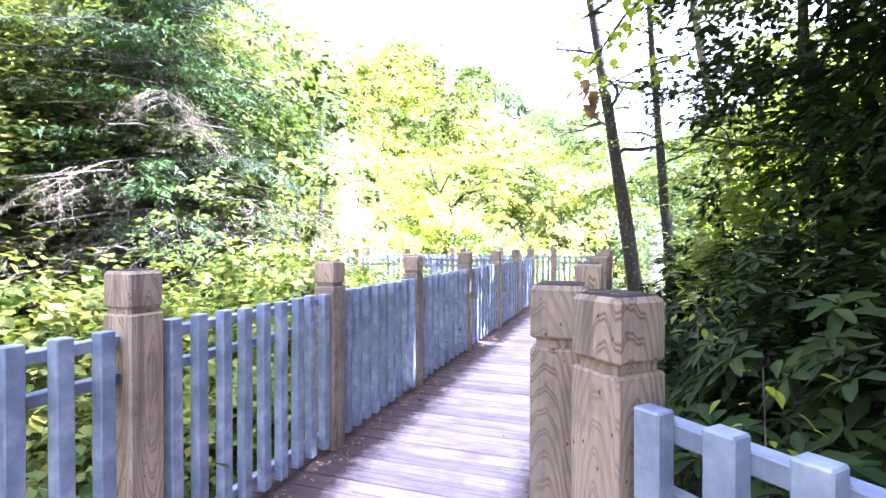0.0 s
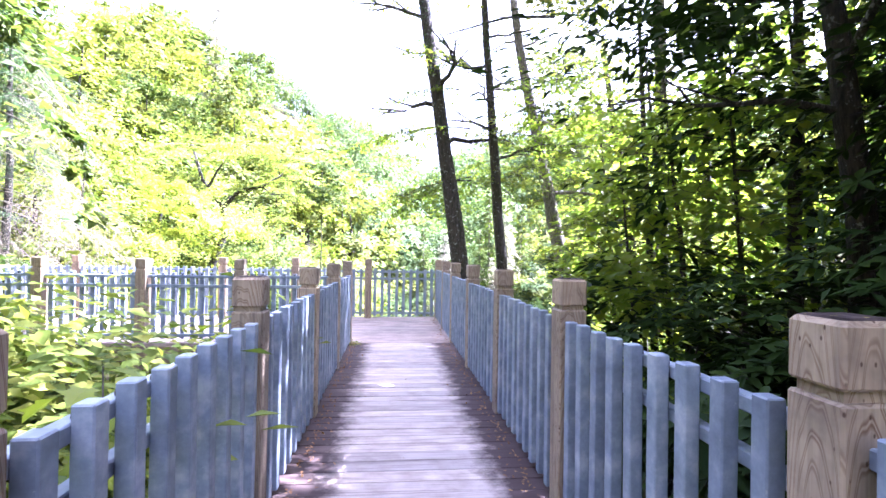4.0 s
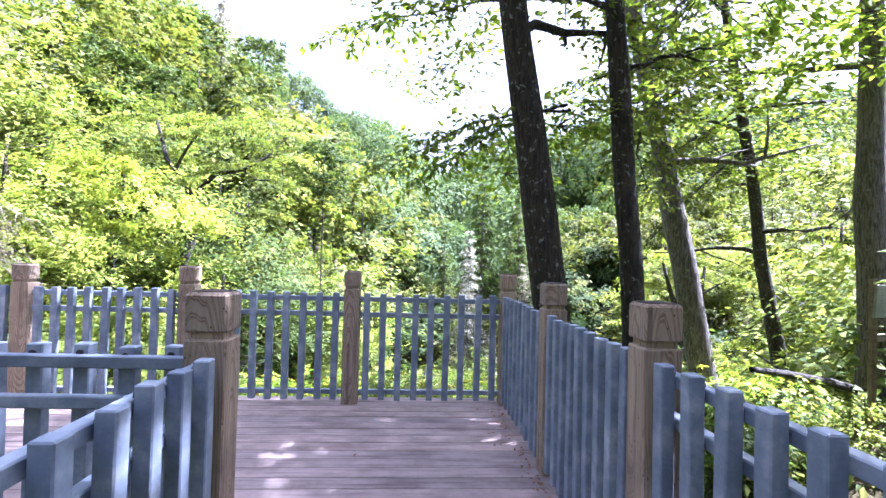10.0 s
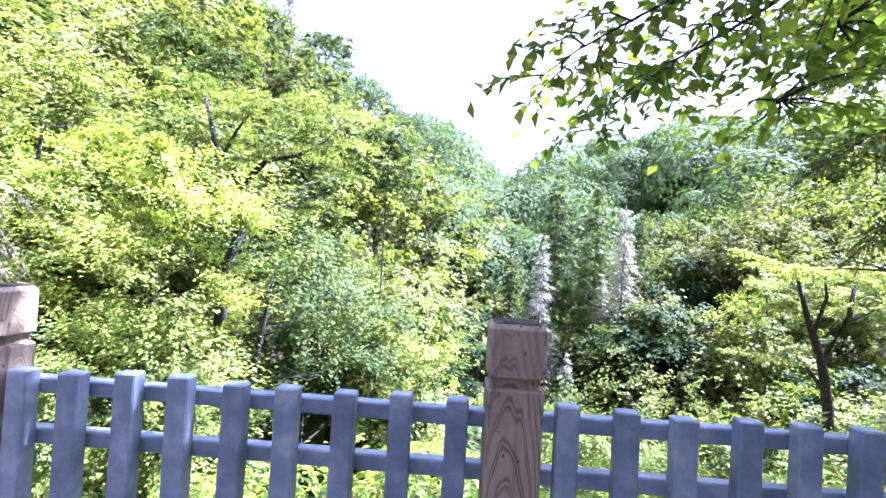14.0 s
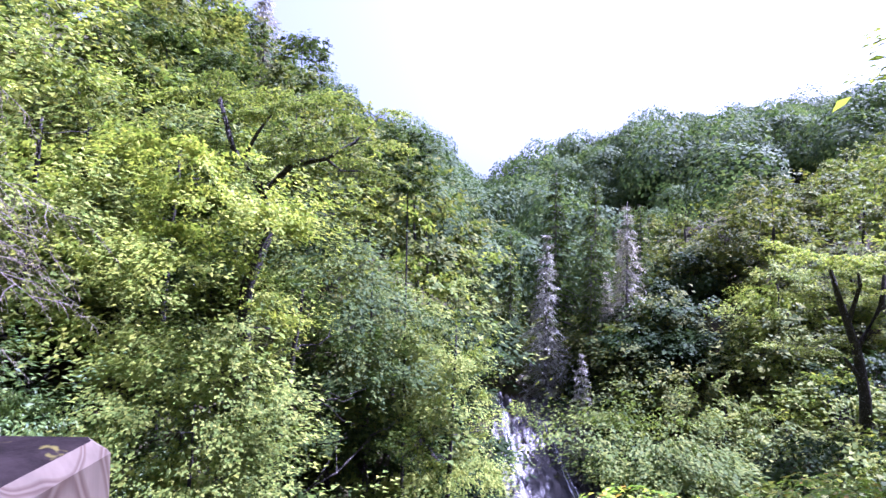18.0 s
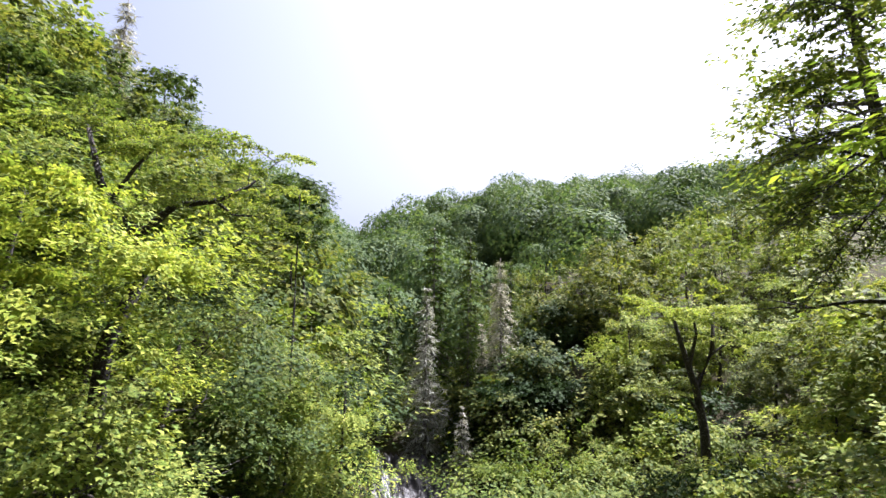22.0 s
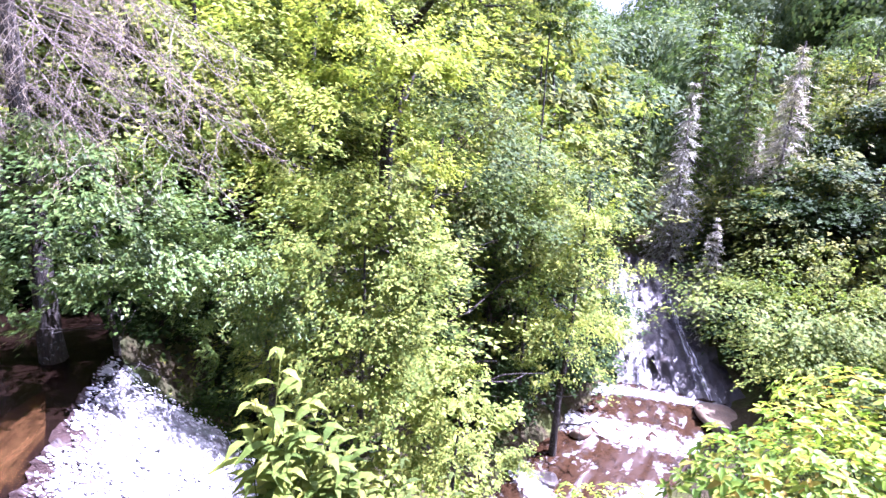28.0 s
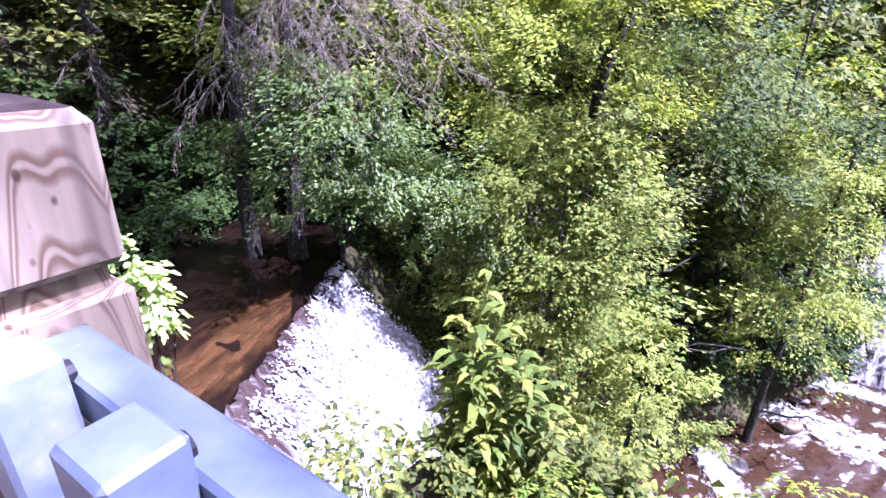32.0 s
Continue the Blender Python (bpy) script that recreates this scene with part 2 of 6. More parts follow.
LEAF_BROAD = leaf_material("leaf_broad", [(0.0461, 0.0671, 0.0199), (0.0812, 0.1025, 0.0271), (0.1246, 0.1372, 0.0334), (0.1773, 0.1704, 0.0406)])
LEAF_LIGHT = leaf_material("leaf_light", [(0.077, 0.113, 0.026), (0.118, 0.156, 0.034), (0.168, 0.196, 0.042), (0.224, 0.229, 0.050)], 0.6, 0.36, 0.1)
GLOSS_LEAF = leaf_material("gloss_leaf", [(0.045, 0.082, 0.024), (0.072, 0.118, 0.032), (0.105, 0.152, 0.042), (0.150, 0.186, 0.055)], 0.46, 0.3, 0.3)
PALE_LEAF = leaf_material("pale_leaf", [(0.22, 0.32, 0.10), (0.32, 0.42, 0.15), (0.42, 0.50, 0.22)], 0.4, 0.35, 0.4)
LEAF_SUN = leaf_material("leaf_sun", [(0.1261, 0.1801, 0.0359), (0.189, 0.2349, 0.0462), (0.2579, 0.2895, 0.059), (0.3323, 0.3332, 0.0718)], 0.6, 0.34)
LAUREL_LEAF = leaf_material("laurel_leaf", [(0.0908, 0.1631, 0.0262), (0.1390, 0.2192, 0.0310), (0.1817, 0.2644, 0.0380), (0.2352, 0.3095, 0.0427), (0.2993, 0.3263, 0.0499), (0.3634, 0.2250, 0.0595)], 0.45, 0.4, 0.2)
# Dark evergreen green lowered to near-black; deep shade is put into the colour.
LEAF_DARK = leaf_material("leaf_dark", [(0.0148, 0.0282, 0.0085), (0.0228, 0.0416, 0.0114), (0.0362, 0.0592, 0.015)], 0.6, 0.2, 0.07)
LEAF_DEEP = leaf_material("leaf_deep", [(0.0277, 0.0491, 0.0152), (0.0475, 0.0756, 0.0211), (0.0752, 0.102, 0.027), (0.103, 0.1246, 0.0305)], 0.65, 0.3)
NEEDLE = leaf_material("needle", [(0.018, 0.0406, 0.018), (0.0316, 0.063, 0.0252), (0.045, 0.081, 0.0316)], 0.6, 0.2)
# Greyed, bluish greens: the haze of distance is put into the leaf colour.
HAZED_LEAF = leaf_material("hazed_leaf", [(0.042, 0.072, 0.041), (0.067, 0.101, 0.050), (0.099, 0.126, 0.056)], 0.7, 0.3, clump=0.15, depth=1.5)
DEAD_LEAF = leaf_material("dead_leaf", [(0.1, 0.05, 0.03), (0.19, 0.1, 0.06), (0.28, 0.17, 0.1)], 0.8, 0.2)
MAPLE = leaf_material("maple_leaf", [(0.11, 0.165, 0.020), (0.165, 0.225, 0.029), (0.225, 0.262, 0.034)], 0.45, 0.55, 0.2)
HEM_TWIG = leaf_material("hemlock_twig", [(0.062, 0.0563, 0.0496), (0.1054, 0.096, 0.0849), (0.1612, 0.1504, 0.1333)], 0.9, 0.1)
PALE_TWIG = leaf_material("pale_twig", [(0.117, 0.0975, 0.076), (0.1872, 0.156, 0.124), (0.2574, 0.2184, 0.176)], 0.9, 0.1)
GREY_TWIG = leaf_material("grey_twig", [(0.26, 0.24, 0.225), (0.38, 0.355, 0.335), (0.52, 0.49, 0.47)], 0.9, 0.1)


def bark_material(name, dark, light):
    m, nt, bs, out = material(name)
    v, mp = noise_tex(nt, 1.0, 7.0, 0.72, (34.0, 34.0, 6.0))
    lich, _ = noise_tex(nt, 16.0, 4.0, 0.65)
    col = ramp(nt, v, [(0.42, dark), (0.58, light)])
    col = mixed(nt, col, (0.24, 0.24, 0.21), ramp(nt, lich, [(0.60, (0, 0, 0)), (0.65, (0.7, 0.7, 0.7))]))
    nt.links.new(col, bs.inputs["Base Color"])
    bs.inputs["Roughness"].default_value = 0.9
    bumped(nt, bs, v, 1.0, 0.05)
    return m


def steel_material():
    m, nt, bs, out = material("dark_steel")
    a, _ = noise_tex(nt, 90.0, 3.0, 0.6)
    nt.links.new(ramp(nt, a, [(0.3, (0.02, 0.02, 0.024)), (0.7, (0.06, 0.05, 0.05))]), bs.inputs["Base Color"])
    bs.inputs["Metallic"].default_value, bs.inputs["Roughness"].default_value = 0.6, 0.5
    return m


STEEL = steel_material()
DEADWOOD = bark_material("dead_wood", (0.10, 0.08, 0.06), (0.27, 0.225, 0.17))
DECK_PLANK = wood("deck_plank_wood", (0.15, 0.115, 0.105), (0.34, 0.275, 0.25), (0.11, 0.08, 0.072), 0, patch=0.49)
BARK = bark_material("bark", (0.007, 0.006, 0.004), (0.043, 0.033, 0.024))
BARK_GREY = bark_material("bark_grey", (0.045, 0.038, 0.032), (0.15, 0.13, 0.11))


def ground_material():
    m, nt, bs, out = material("forest_floor")
    a, _ = noise_tex(nt, 0.5, 6.0, 0.6)
    b, _ = noise_tex(nt, 7.0, 6.0, 0.7)
    col = ramp(nt, a, [(0.35, (0.03, 0.045, 0.014)), (0.5, (0.05, 0.04, 0.025)), (0.65, (0.06, 0.075, 0.02))])
    col = mixed(nt, col, ramp(nt, b, [(0.3, (0.5, 0.5, 0.5)), (0.7, (1.4, 1.35, 1.2))]), 1.0, "MULTIPLY")
    nt.links.new(col, bs.inputs["Base Color"])
    bs.inputs["Roughness"].default_value = 0.95
    bs.inputs["Specular IOR Level"].default_value = 0.1
    bumped(nt, bs, b, 1.0, 0.08)
    return m


GROUND = ground_material()


def water_material(name, deep, foam_low, foam_high, across, along, rough=0.12, rim=0.0, clear=False, white=0.8, late=0.0):
    """Moving water: foam in strands along the flow; rim thins the foam at both sides; clear lets the rock show between."""
    m, nt, bs, out = material(name)
    f, _ = noise_tex(nt, 1.0, 7.0, 0.7, (across, along, 1), "UV")
    bed, _ = noise_tex(nt, 1.6, 5.0, 0.6)
    if rim:
        tc = nt.nodes.new("ShaderNodeTexCoord")
        sp = nt.nodes.new("ShaderNodeSeparateXYZ")
        nt.links.new(tc.outputs["UV"], sp.inputs[0])
        edge = ramp(nt, sp.outputs["X"], [(0.0, (0, 0, 0)), (0.3, (rim, rim, rim)), (0.7, (rim, rim, rim)), (1.0, (0, 0, 0))])
        f = mixed(nt, f, edge, 1.0, "ADD")
    if late:
        tc2 = nt.nodes.new("ShaderNodeTexCoord")
        sp2 = nt.nodes.new("ShaderNodeSeparateXYZ")
        nt.links.new(tc2.outputs["UV"], sp2.inputs[0])
        lag = nt.nodes.new("ShaderNodeMath")
        lag.operation = "MULTIPLY_ADD"
        lag.inputs[1].default_value = -late
        nt.links.new(sp2.outputs["X"], lag.inputs[0])
        nt.links.new(sp2.outputs["Y"], lag.inputs[2])
        f = mixed(nt, f, ramp(nt, lag.outputs[0], [(0.0, (0.08, 0.08, 0.08)), (0.7, (0.4, 0.4, 0.4))]), 1.0, "ADD")
    col = ramp(nt, bed, [(0.32, deep), (0.52, tuple(min(1, c * 1.9) for c in deep)), (0.72, tuple(min(1, c * 1.2) for c in deep))])
    fm = ramp(nt, f, [(foam_low, (0, 0, 0)), (foam_high, (1, 1, 1))])
    ripple, _ = noise_tex(nt, 1.0, 6.0, 0.6, (across * 2.0, along * 2.0, 1), "UV")
    bumped(nt, bs, ripple, 1.0 if late else 0.7, 0.14 if late else 0.06)
    bs.inputs["Roughness"].default_value = rough
    bs.inputs["IOR"].default_value = 1.33
    if clear:
        bs.inputs["Base Color"].default_value = (white, white, white * 1.02, 1)
        tp = nt.nodes.new("ShaderNodeBsdfTransparent")
        mx = nt.nodes.new("ShaderNodeMixShader")
        nt.links.new(fm, mx.inputs[0])
        nt.links.new(tp.outputs[0], mx.inputs[1])
        nt.links.new(bs.outputs[0], mx.inputs[2])
        nt.links.new(mx.outputs[0], out.inputs["Surface"])
    else:
        nt.links.new(mixed(nt, col, (white, white, white * 1.02), fm), bs.inputs["Base Color"])
    return m


POOL_WATER = water_material("pool_water", (0.004, 0.0022, 0.0015), 0.74, 0.9, 14.0, 0.8, 0.08)
STREAM_WATER = water_material("stream_water", (0.015, 0.008, 0.004), 0.56, 0.72, 9.0, 1.1, 0.14, white=0.5)
FALL_WATER = water_material("fall_water", (0.02, 0.016, 0.014), 0.68, 0.86, 6.0, 0.35, 0.5, 0.22, True, 0.42)
THREAD_WATER = water_material("thread_water", (0.02, 0.016, 0.014), 0.78, 0.92, 9.0, 0.5, 0.5, 0.22, True, 0.42)
CASCADE_WATER = water_material("cascade_water", (0.022, 0.014, 0.012), 0.60, 0.98, 40.0, 1.5, 0.5, white=0.34, late=0.6)
CASCADE_WATER.node_tree.nodes["Principled BSDF"].inputs["Specular IOR Level"].default_value = 0.2
# Orange bed lighter than the pool: its sun patch is put into the colour.
SUN_PATCH_SHALLOWS = water_material("sun_patch_shallows", (0.05, 0.024, 0.009), 0.52, 0.74, 5.0, 0.9, 0.12, 0.2, True)
SUN_PATCH_SHALLOWS.node_tree.nodes["Principled BSDF"].inputs["Base Color"].default_value = (0.045, 0.022, 0.008, 1)
FOAM_WATER = water_material("foam_water", (0.05, 0.035, 0.025), 0.56, 0.84, 9.0, 3.0, 0.5, 0.2, True, 0.7)


def rock_material(name, shades):
    m, nt, bs, out = material(name)
    a, _ = noise_tex(nt, 1.8, 7.0, 0.65)
    col = ramp(nt, a, list(zip((0.3, 0.55, 0.78), shades)))
    nt.links.new(col, bs.inputs["Base Color"])
    bs.inputs["Roughness"].default_value = 0.4
    bumped(nt, bs, a, 1.0, 0.12)
    return m


ROCK = rock_material("wet_rock", [(0.010, 0.008, 0.007), (0.028, 0.022, 0.018), (0.07, 0.055, 0.044)])
TAN_ROCK = rock_material("tan_rock", [(0.07, 0.05, 0.03), (0.15, 0.11, 0.07), (0.26, 0.20, 0.14)])


# ---------------------------------------------------------------- mesh helpers
def part(name, bm, mat, parent=None, label=""):
    me = bpy.data.meshes.new(name)
    bm.to_mesh(me)
    bm.free()
    me.materials.append(mat)
    ob = new(name, me)
    if parent is not None:
        ob.parent = parent
    if label:
        ob["label"] = label
    return ob


def mesh_from(name, verts, faces, mats, smooth=False, idx=None):
    me = bpy.data.meshes.new(name)
    me.from_pydata(verts, [], faces)
    for m in mats:
        me.materials.append(m)
    if idx is not None:
        me.polygons.foreach_set("material_index", idx)
    if smooth:
        me.polygons.foreach_set("use_smooth", [True] * len(me.polygons))
    me.update()
    return me


def child(name, me, parent, loc=(0, 0, 0), rz=0.0, scale=(1, 1, 1)):
    ob = new(name, me)
    ob.parent = parent
    ob.location, ob.rotation_euler, ob.scale = loc, (0, 0, rz), scale
    return ob


def box_bm(sx, sy, sz, bevel=0.0, at=(0, 0, 0)):
    bm = bmesh.new()
    bmesh.ops.create_cube(bm, size=1.0, matrix=Matrix.Translation(at) @ Matrix.Diagonal((sx, sy, sz, 1)))
    if bevel:
        bmesh.ops.bevel(bm, geom=list(bm.edges), offset=bevel, segments=1, affect="EDGES")
    return bm


def bm_mesh(name, bm, mat):
    me = bpy.data.meshes.new(name)
    bm.to_mesh(me)
    bm.free()
    me.materials.append(mat)
    return me


def tubes(segments, sides=7):
    """Tapered tubes along polylines: segments is a list of lists of (point, radius)."""
    vs, fs = [], []
    for line in segments:
        pts = [Vector(p) for p, _ in line]
        base = len(vs)
        for k, (p, r) in enumerate(line):
            d = (pts[min(k + 1, len(pts) - 1)] - pts[max(k - 1, 0)]).normalized()
            a = d.orthogonal().normalized() if abs(d.z) < 0.9 else Vector((1, 0, 0)).cross(d).normalized()
            b = d.cross(a)
            for s in range(sides):
                w = 2 * math.pi * s / sides
                vs.append(pts[k] + (a * math.cos(w) + b * math.sin(w)) * r)
        for k in range(len(line) - 1):
            for s in range(sides):
                q = base + k * sides
                fs.append((q + s, q + (s + 1) % sides, q + sides + (s + 1) % sides, q + sides + s))
        fs.append(tuple(base + (len(line) - 1) * sides + s for s in range(sides)))
    return vs, fs


def leaf_arrays(rng, centres, way, length, width, droop=0.25, fold=0.16, flat=0.6, face=None, simple=False):
    """One folded leaf at every centre, roughly along way; returns vertices and triangles."""
    n = len(centres)
    d = way + rng.normal(0, 0.55 if face is None else 0.35, (n, 3))
    d[:, 2] -= droop
    d /= np.linalg.norm(d, axis=1)[:, None]
    up = rng.normal(0, 1 - flat, (n, 3))
    up[:, 2] += flat * 1.6
    if face is not None:
        up = up * 0.4 + face
        fold = fold * 0.45
    s = np.cross(d, up)
    s /= np.linalg.norm(s, axis=1)[:, None] + 1e-9
    nn = np.cross(s, d)
    L = (length * rng.uniform(0.65, 1.25, n))[:, None]
    W = L * width
    if simple:
        v = np.empty((n, 3, 3))
        v[:, 0] = centres + s * W * 0.5
        v[:, 1] = centres - s * W * 0.5 + d * L * 0.12
        v[:, 2] = centres + d * L - nn * L * 0.1
        return v.reshape(-1, 3), np.arange(n * 3).reshape(-1, 3)
    mid = centres + d * L * 0.48
    v = np.empty((n, 4, 3))
    v[:, 0] = centres
    v[:, 1] = mid + s * W * 0.5 + nn * L * fold
    v[:, 2] = centres + d * L - nn * L * 0.06
    v[:, 3] = mid - s * W * 0.5 + nn * L * fold
    base = np.arange(n)[:, None] * 4
    f = np.concatenate([base + [0, 1, 2], base + [0, 2, 3]], 1).reshape(-1, 3)
    return v.reshape(-1, 3), f


def fast_mesh(name, v, f, mat):
    me = bpy.data.meshes.new(name)
    me.vertices.add(len(v))
    me.vertices.foreach_set("co", np.asarray(v, np.float32).ravel())
    k = f.shape[1]
    me.loops.add(f.size)
    me.loops.foreach_set("vertex_index", f.astype(np.int32).ravel())
    me.polygons.add(len(f))
    me.polygons.foreach_set("loop_start", np.arange(0, f.size, k, dtype=np.int32))
    me.update(calc_edges=True)
    me.materials.append(mat)
    return me


# ---------------------------------------------------------------- lie of the land
def river_x(y):
    return np.where(y < 24, -2.5 + (y - 9) * 0.633, 7.0 + (y - 24) * 0.1)


def river_z(y):
    return np.interp(y, [4, 9, 20, 24, 25, 31, 33, 60, 110, 170, 400], [-14.2, -14.0, -13.1, -12.9, -12.8, -8.6, -7.9, -5.0, 6.0, 16.0, 30.0])


LIP_A, LIP_B = (-6.7, 5.8), (-4.75, 2.5)


def lip_side(x, y):
    return (x - LIP_B[0]) * 0.86 + (y - LIP_B[1]) * 0.51


def land(x, y):
    x, y = np.asarray(x, float), np.asarray(y, float)
    d = x - river_x(y)
    zr = river_z(y)
    right = np.interp(d, [0, 2.5, 12, 32, 70, 95, 140, 600], [0, 0, 6.5, 14.0, 24.0, 26.0, 20.0, 10.0])
    left = np.interp(-d, [0, 2.0, 30, 70, 400], [0, 0, 20.6, 43.0, 86.0])
    valley = zr + np.where(d > 0, right, left)
    valley = np.where(y < 12, np.minimum(valley, -0.75 + 0.35 * np.maximum(0, x - 9)), valley)
    brink = 2.7 + 0.28 * np.maximum(0, x + 2)
    deck_slope = -1.15 - 0.4 * np.clip(y - 0.8, 0, brink - 0.8) - 1.5 * np.maximum(0, y - brink) - 2.5 * np.maximum(0, -1.7 - x) * (y > -3.2)
    s = lip_side(x, y)
    pool = -3.45 - 1.9 * np.maximum(0, s) + 0.8 * np.maximum(0, -s - 6.5)
    near = np.maximum(deck_slope, pool)
    z = np.where(x < -3, np.maximum(near, np.where(y > 8, valley, -99)), np.maximum(near, np.where(y > 2, valley, -99)))
    z = np.where(x > 9.5, np.maximum(z, -1.15 + np.minimum(0.42 * (x - 9.5), 14) - 1.5 * np.maximum(0, y - 2)), z)
    back = np.clip((-y - 2) / 8, 0, 1)
    z = np.where((y < -2) & (x < 0), np.maximum(z, -1.05 * back + z * (1 - back)), z)
    # the round wooded hill that closes the valley
    far = np.hypot(x, y)
    az = np.degrees(np.arctan2(x, y))
    rise = np.tan(np.radians(np.interp(az, [-30, 0, 8, 12, 17, 22, 29, 36, 44, 60, 90], [3.4, 4.4, 5.4, 7.8, 10.4, 11.7, 12.3, 11.9, 9.2, 5.4, 2.0])))
    t = np.clip((far - 72) / 90, 0, 1)
    hill = 1.25 + rise * 162 * t ** 0.8 * np.clip(1 - (far - 162) / 500, 0, 1)
    return np.where((y > 30) & (far > 72), np.maximum(z, hill), z)


def land_z(x, y):
    return float(land(x, y))


gx = np.unique(np.concatenate([np.linspace(-700, -40, 24), np.linspace(-40, 40, 161), np.linspace(40, 700, 40)]))
gy = np.unique(np.concatenate([np.linspace(-300, -20, 12), np.linspace(-20, 45, 131), np.linspace(45, 900, 60)]))
GX, GY = np.meshgrid(gx, gy)
GZ = land(GX, GY)
rng = np.random.default_rng(3)
near_w = np.exp(-((GX / 60) ** 2 + (GY / 60) ** 2))
GZ = GZ + rng.normal(0, 0.09, GZ.shape) * near_w
nx, ny = len(gx), len(gy)
ii = (np.arange(ny - 1)[:, None] * nx + np.arange(nx - 1)[None]).ravel()
gf = np.stack([ii, ii + 1, ii + nx + 1, ii + nx], 1)
ground = new("ground", fast_mesh("ground", np.stack([GX.ravel(), GY.ravel(), GZ.ravel()], 1), gf, GROUND))
tagged(ground, "brown leaf-littered forest floor sloping into the gorge", "ground", kind="structure")

# ---------------------------------------------------------------- water
def strip(name, label, rows, mat, cat, n=10, rough=0.05, seed=1):
    """A sheet of water: rows of (left point, right point) down the flow."""
    r = np.random.default_rng(seed)
    fine = []
    for a, b in zip(rows[:-1], rows[1:]):
        for k in range(6):
            t = k / 6
            fine.append([np.array(a[j]) * (1 - t) + np.array(b[j]) * t for j in (0, 1)])
    fine.append([np.array(rows[-1][0]), np.array(rows[-1][1])])
    vs = []
    for L, R in fine:
        for k in range(n + 1):
            p = L * (1 - k / n) + R * (k / n)
            p = p + r.normal(0, rough, 3) * (0.6, 0.6, 1.0)
            vs.append(p)
    m = n + 1
    q = (np.arange(len(fine) - 1)[:, None] * m + np.arange(n)[None]).ravel()
    f = np.stack([q, q + 1, q + m + 1, q + m], 1)
    me = fast_mesh(name, np.array(vs), f, mat)
    me.polygons.foreach_set("use_smooth", [True] * len(me.polygons))
    run = np.concatenate([[0], np.cumsum([np.linalg.norm((q[0] + q[1] - p[0] - p[1]) / 2) for p, q in zip(fine[:-1], fine[1:])])])
    uv = np.stack([np.tile(np.arange(m) / n, len(fine)), np.repeat(run, m)], 1)
    me.uv_layers.new(name="flow").data.foreach_set("uv", uv[f.ravel()].astype(np.float32).ravel())
    return tagged(new(name, me), label, cat, kind="structure")


strip("water_pool", "still brown pool above the lip of the small waterfall", [((-18, 15, -3.05), (-6.5, 6.4, -3.05)), ((-16, 4, -3.05), (-5.6, 4.2, -3.05)), ((-12, -3, -3.05), (-4.6, 2.0, -3.05))], POOL_WATER, "water", 14, 0.015, 2)
strip("water_shallows", "orange-brown rock under shallow water at the lip, sun patch in its colour", [((-7.0, 5.4, -3.028), (-5.75, 4.3, -3.028)), ((-6.9, 3.6, -3.028), (-5.1, 3.2, -3.028)), ((-6.2, 1.6, -3.028), (-4.7, 1.9, -3.028))], SUN_PATCH_SHALLOWS, "water", 10, 0.004, 3)
CASCADE = [((-6.75, 6.2, -3.0), (-4.5, 2.0, -3.0)), ((-6.35, 6.25, -3.25), (-4.0, 2.3, -3.3)), ((-5.2, 6.9, -4.6), (-3.3, 2.9, -4.7)), ((-4.1, 7.6, -6.6), (-2.6, 3.7, -6.8)), ((-3.4, 8.4, -9.5), (-1.8, 5.0, -9.8))]
FOAM = water_material("froth", (0.32, 0.32, 0.33), 2.0, 3.0, 1.0, 1.0, 0.6)


def froth(seed, n):
    """Flecks and tufts of foam carried down the cascade, thickest in streaks, thrown out past its edge."""
    r = np.random.default_rng(seed)
    rows = np.array(CASCADE)
    lanes = r.uniform(-0.03, 1.0, 90)
    lane = r.integers(0, 90, n)
    u = lanes[lane] + r.normal(0, 0.006, n)
    v = (0.25 + 0.9 * np.clip(lanes[lane], 0, 1)) * r.uniform(0.25, 1.0, 90)[lane] + 3.2 * r.uniform(0, 1, n) ** 1.3
    v = np.clip(v, 0, 3.98)
    k = v.astype(int)
    t = (v - k)[:, None]
    left = rows[k, 0] * (1 - t) + rows[k + 1, 0] * t
    right = rows[k, 1] * (1 - t) + rows[k + 1, 1] * t
    flow = (rows[k + 1] - rows[k]).mean(1)
    flow /= np.linalg.norm(flow, axis=1)[:, None]
    p = left * (1 - u[:, None]) + right * u[:, None]
    p += r.normal(0, 0.035, (n, 3)) + np.array([0.5, -0.25, 0.8]) * np.abs(r.normal(0, 0.05, n))[:, None]
    size = r.lognormal(-4.45, 0.5, n)[:, None]
    side = np.cross(flow, r.normal(0, 1, (n, 3)))
    side /= np.linalg.norm(side, axis=1)[:, None]
    up = np.cross(side, flow)
    lo = r.uniform(0.9, 2.4, n)[:, None]
    vs = np.stack([p - flow * size * lo, p + side * size, p + up * size * 0.8, p - side * size, p - up * size * 0.8, p + flow * size * lo], 1).reshape(-1, 3)
    tri = np.array([[0, 1, 2], [0, 2, 3], [0, 3, 4], [0, 4, 1], [5, 2, 1], [5, 3, 2], [5, 4, 3], [5, 1, 4]])
    fs = (np.arange(n)[:, None, None] * 6 + tri[None]).reshape(-1, 3)
    tagged(new("froth", fast_mesh("froth", vs, fs, FOAM)), "white froth and flecks on the foaming cascade", "foam", kind="stuff")


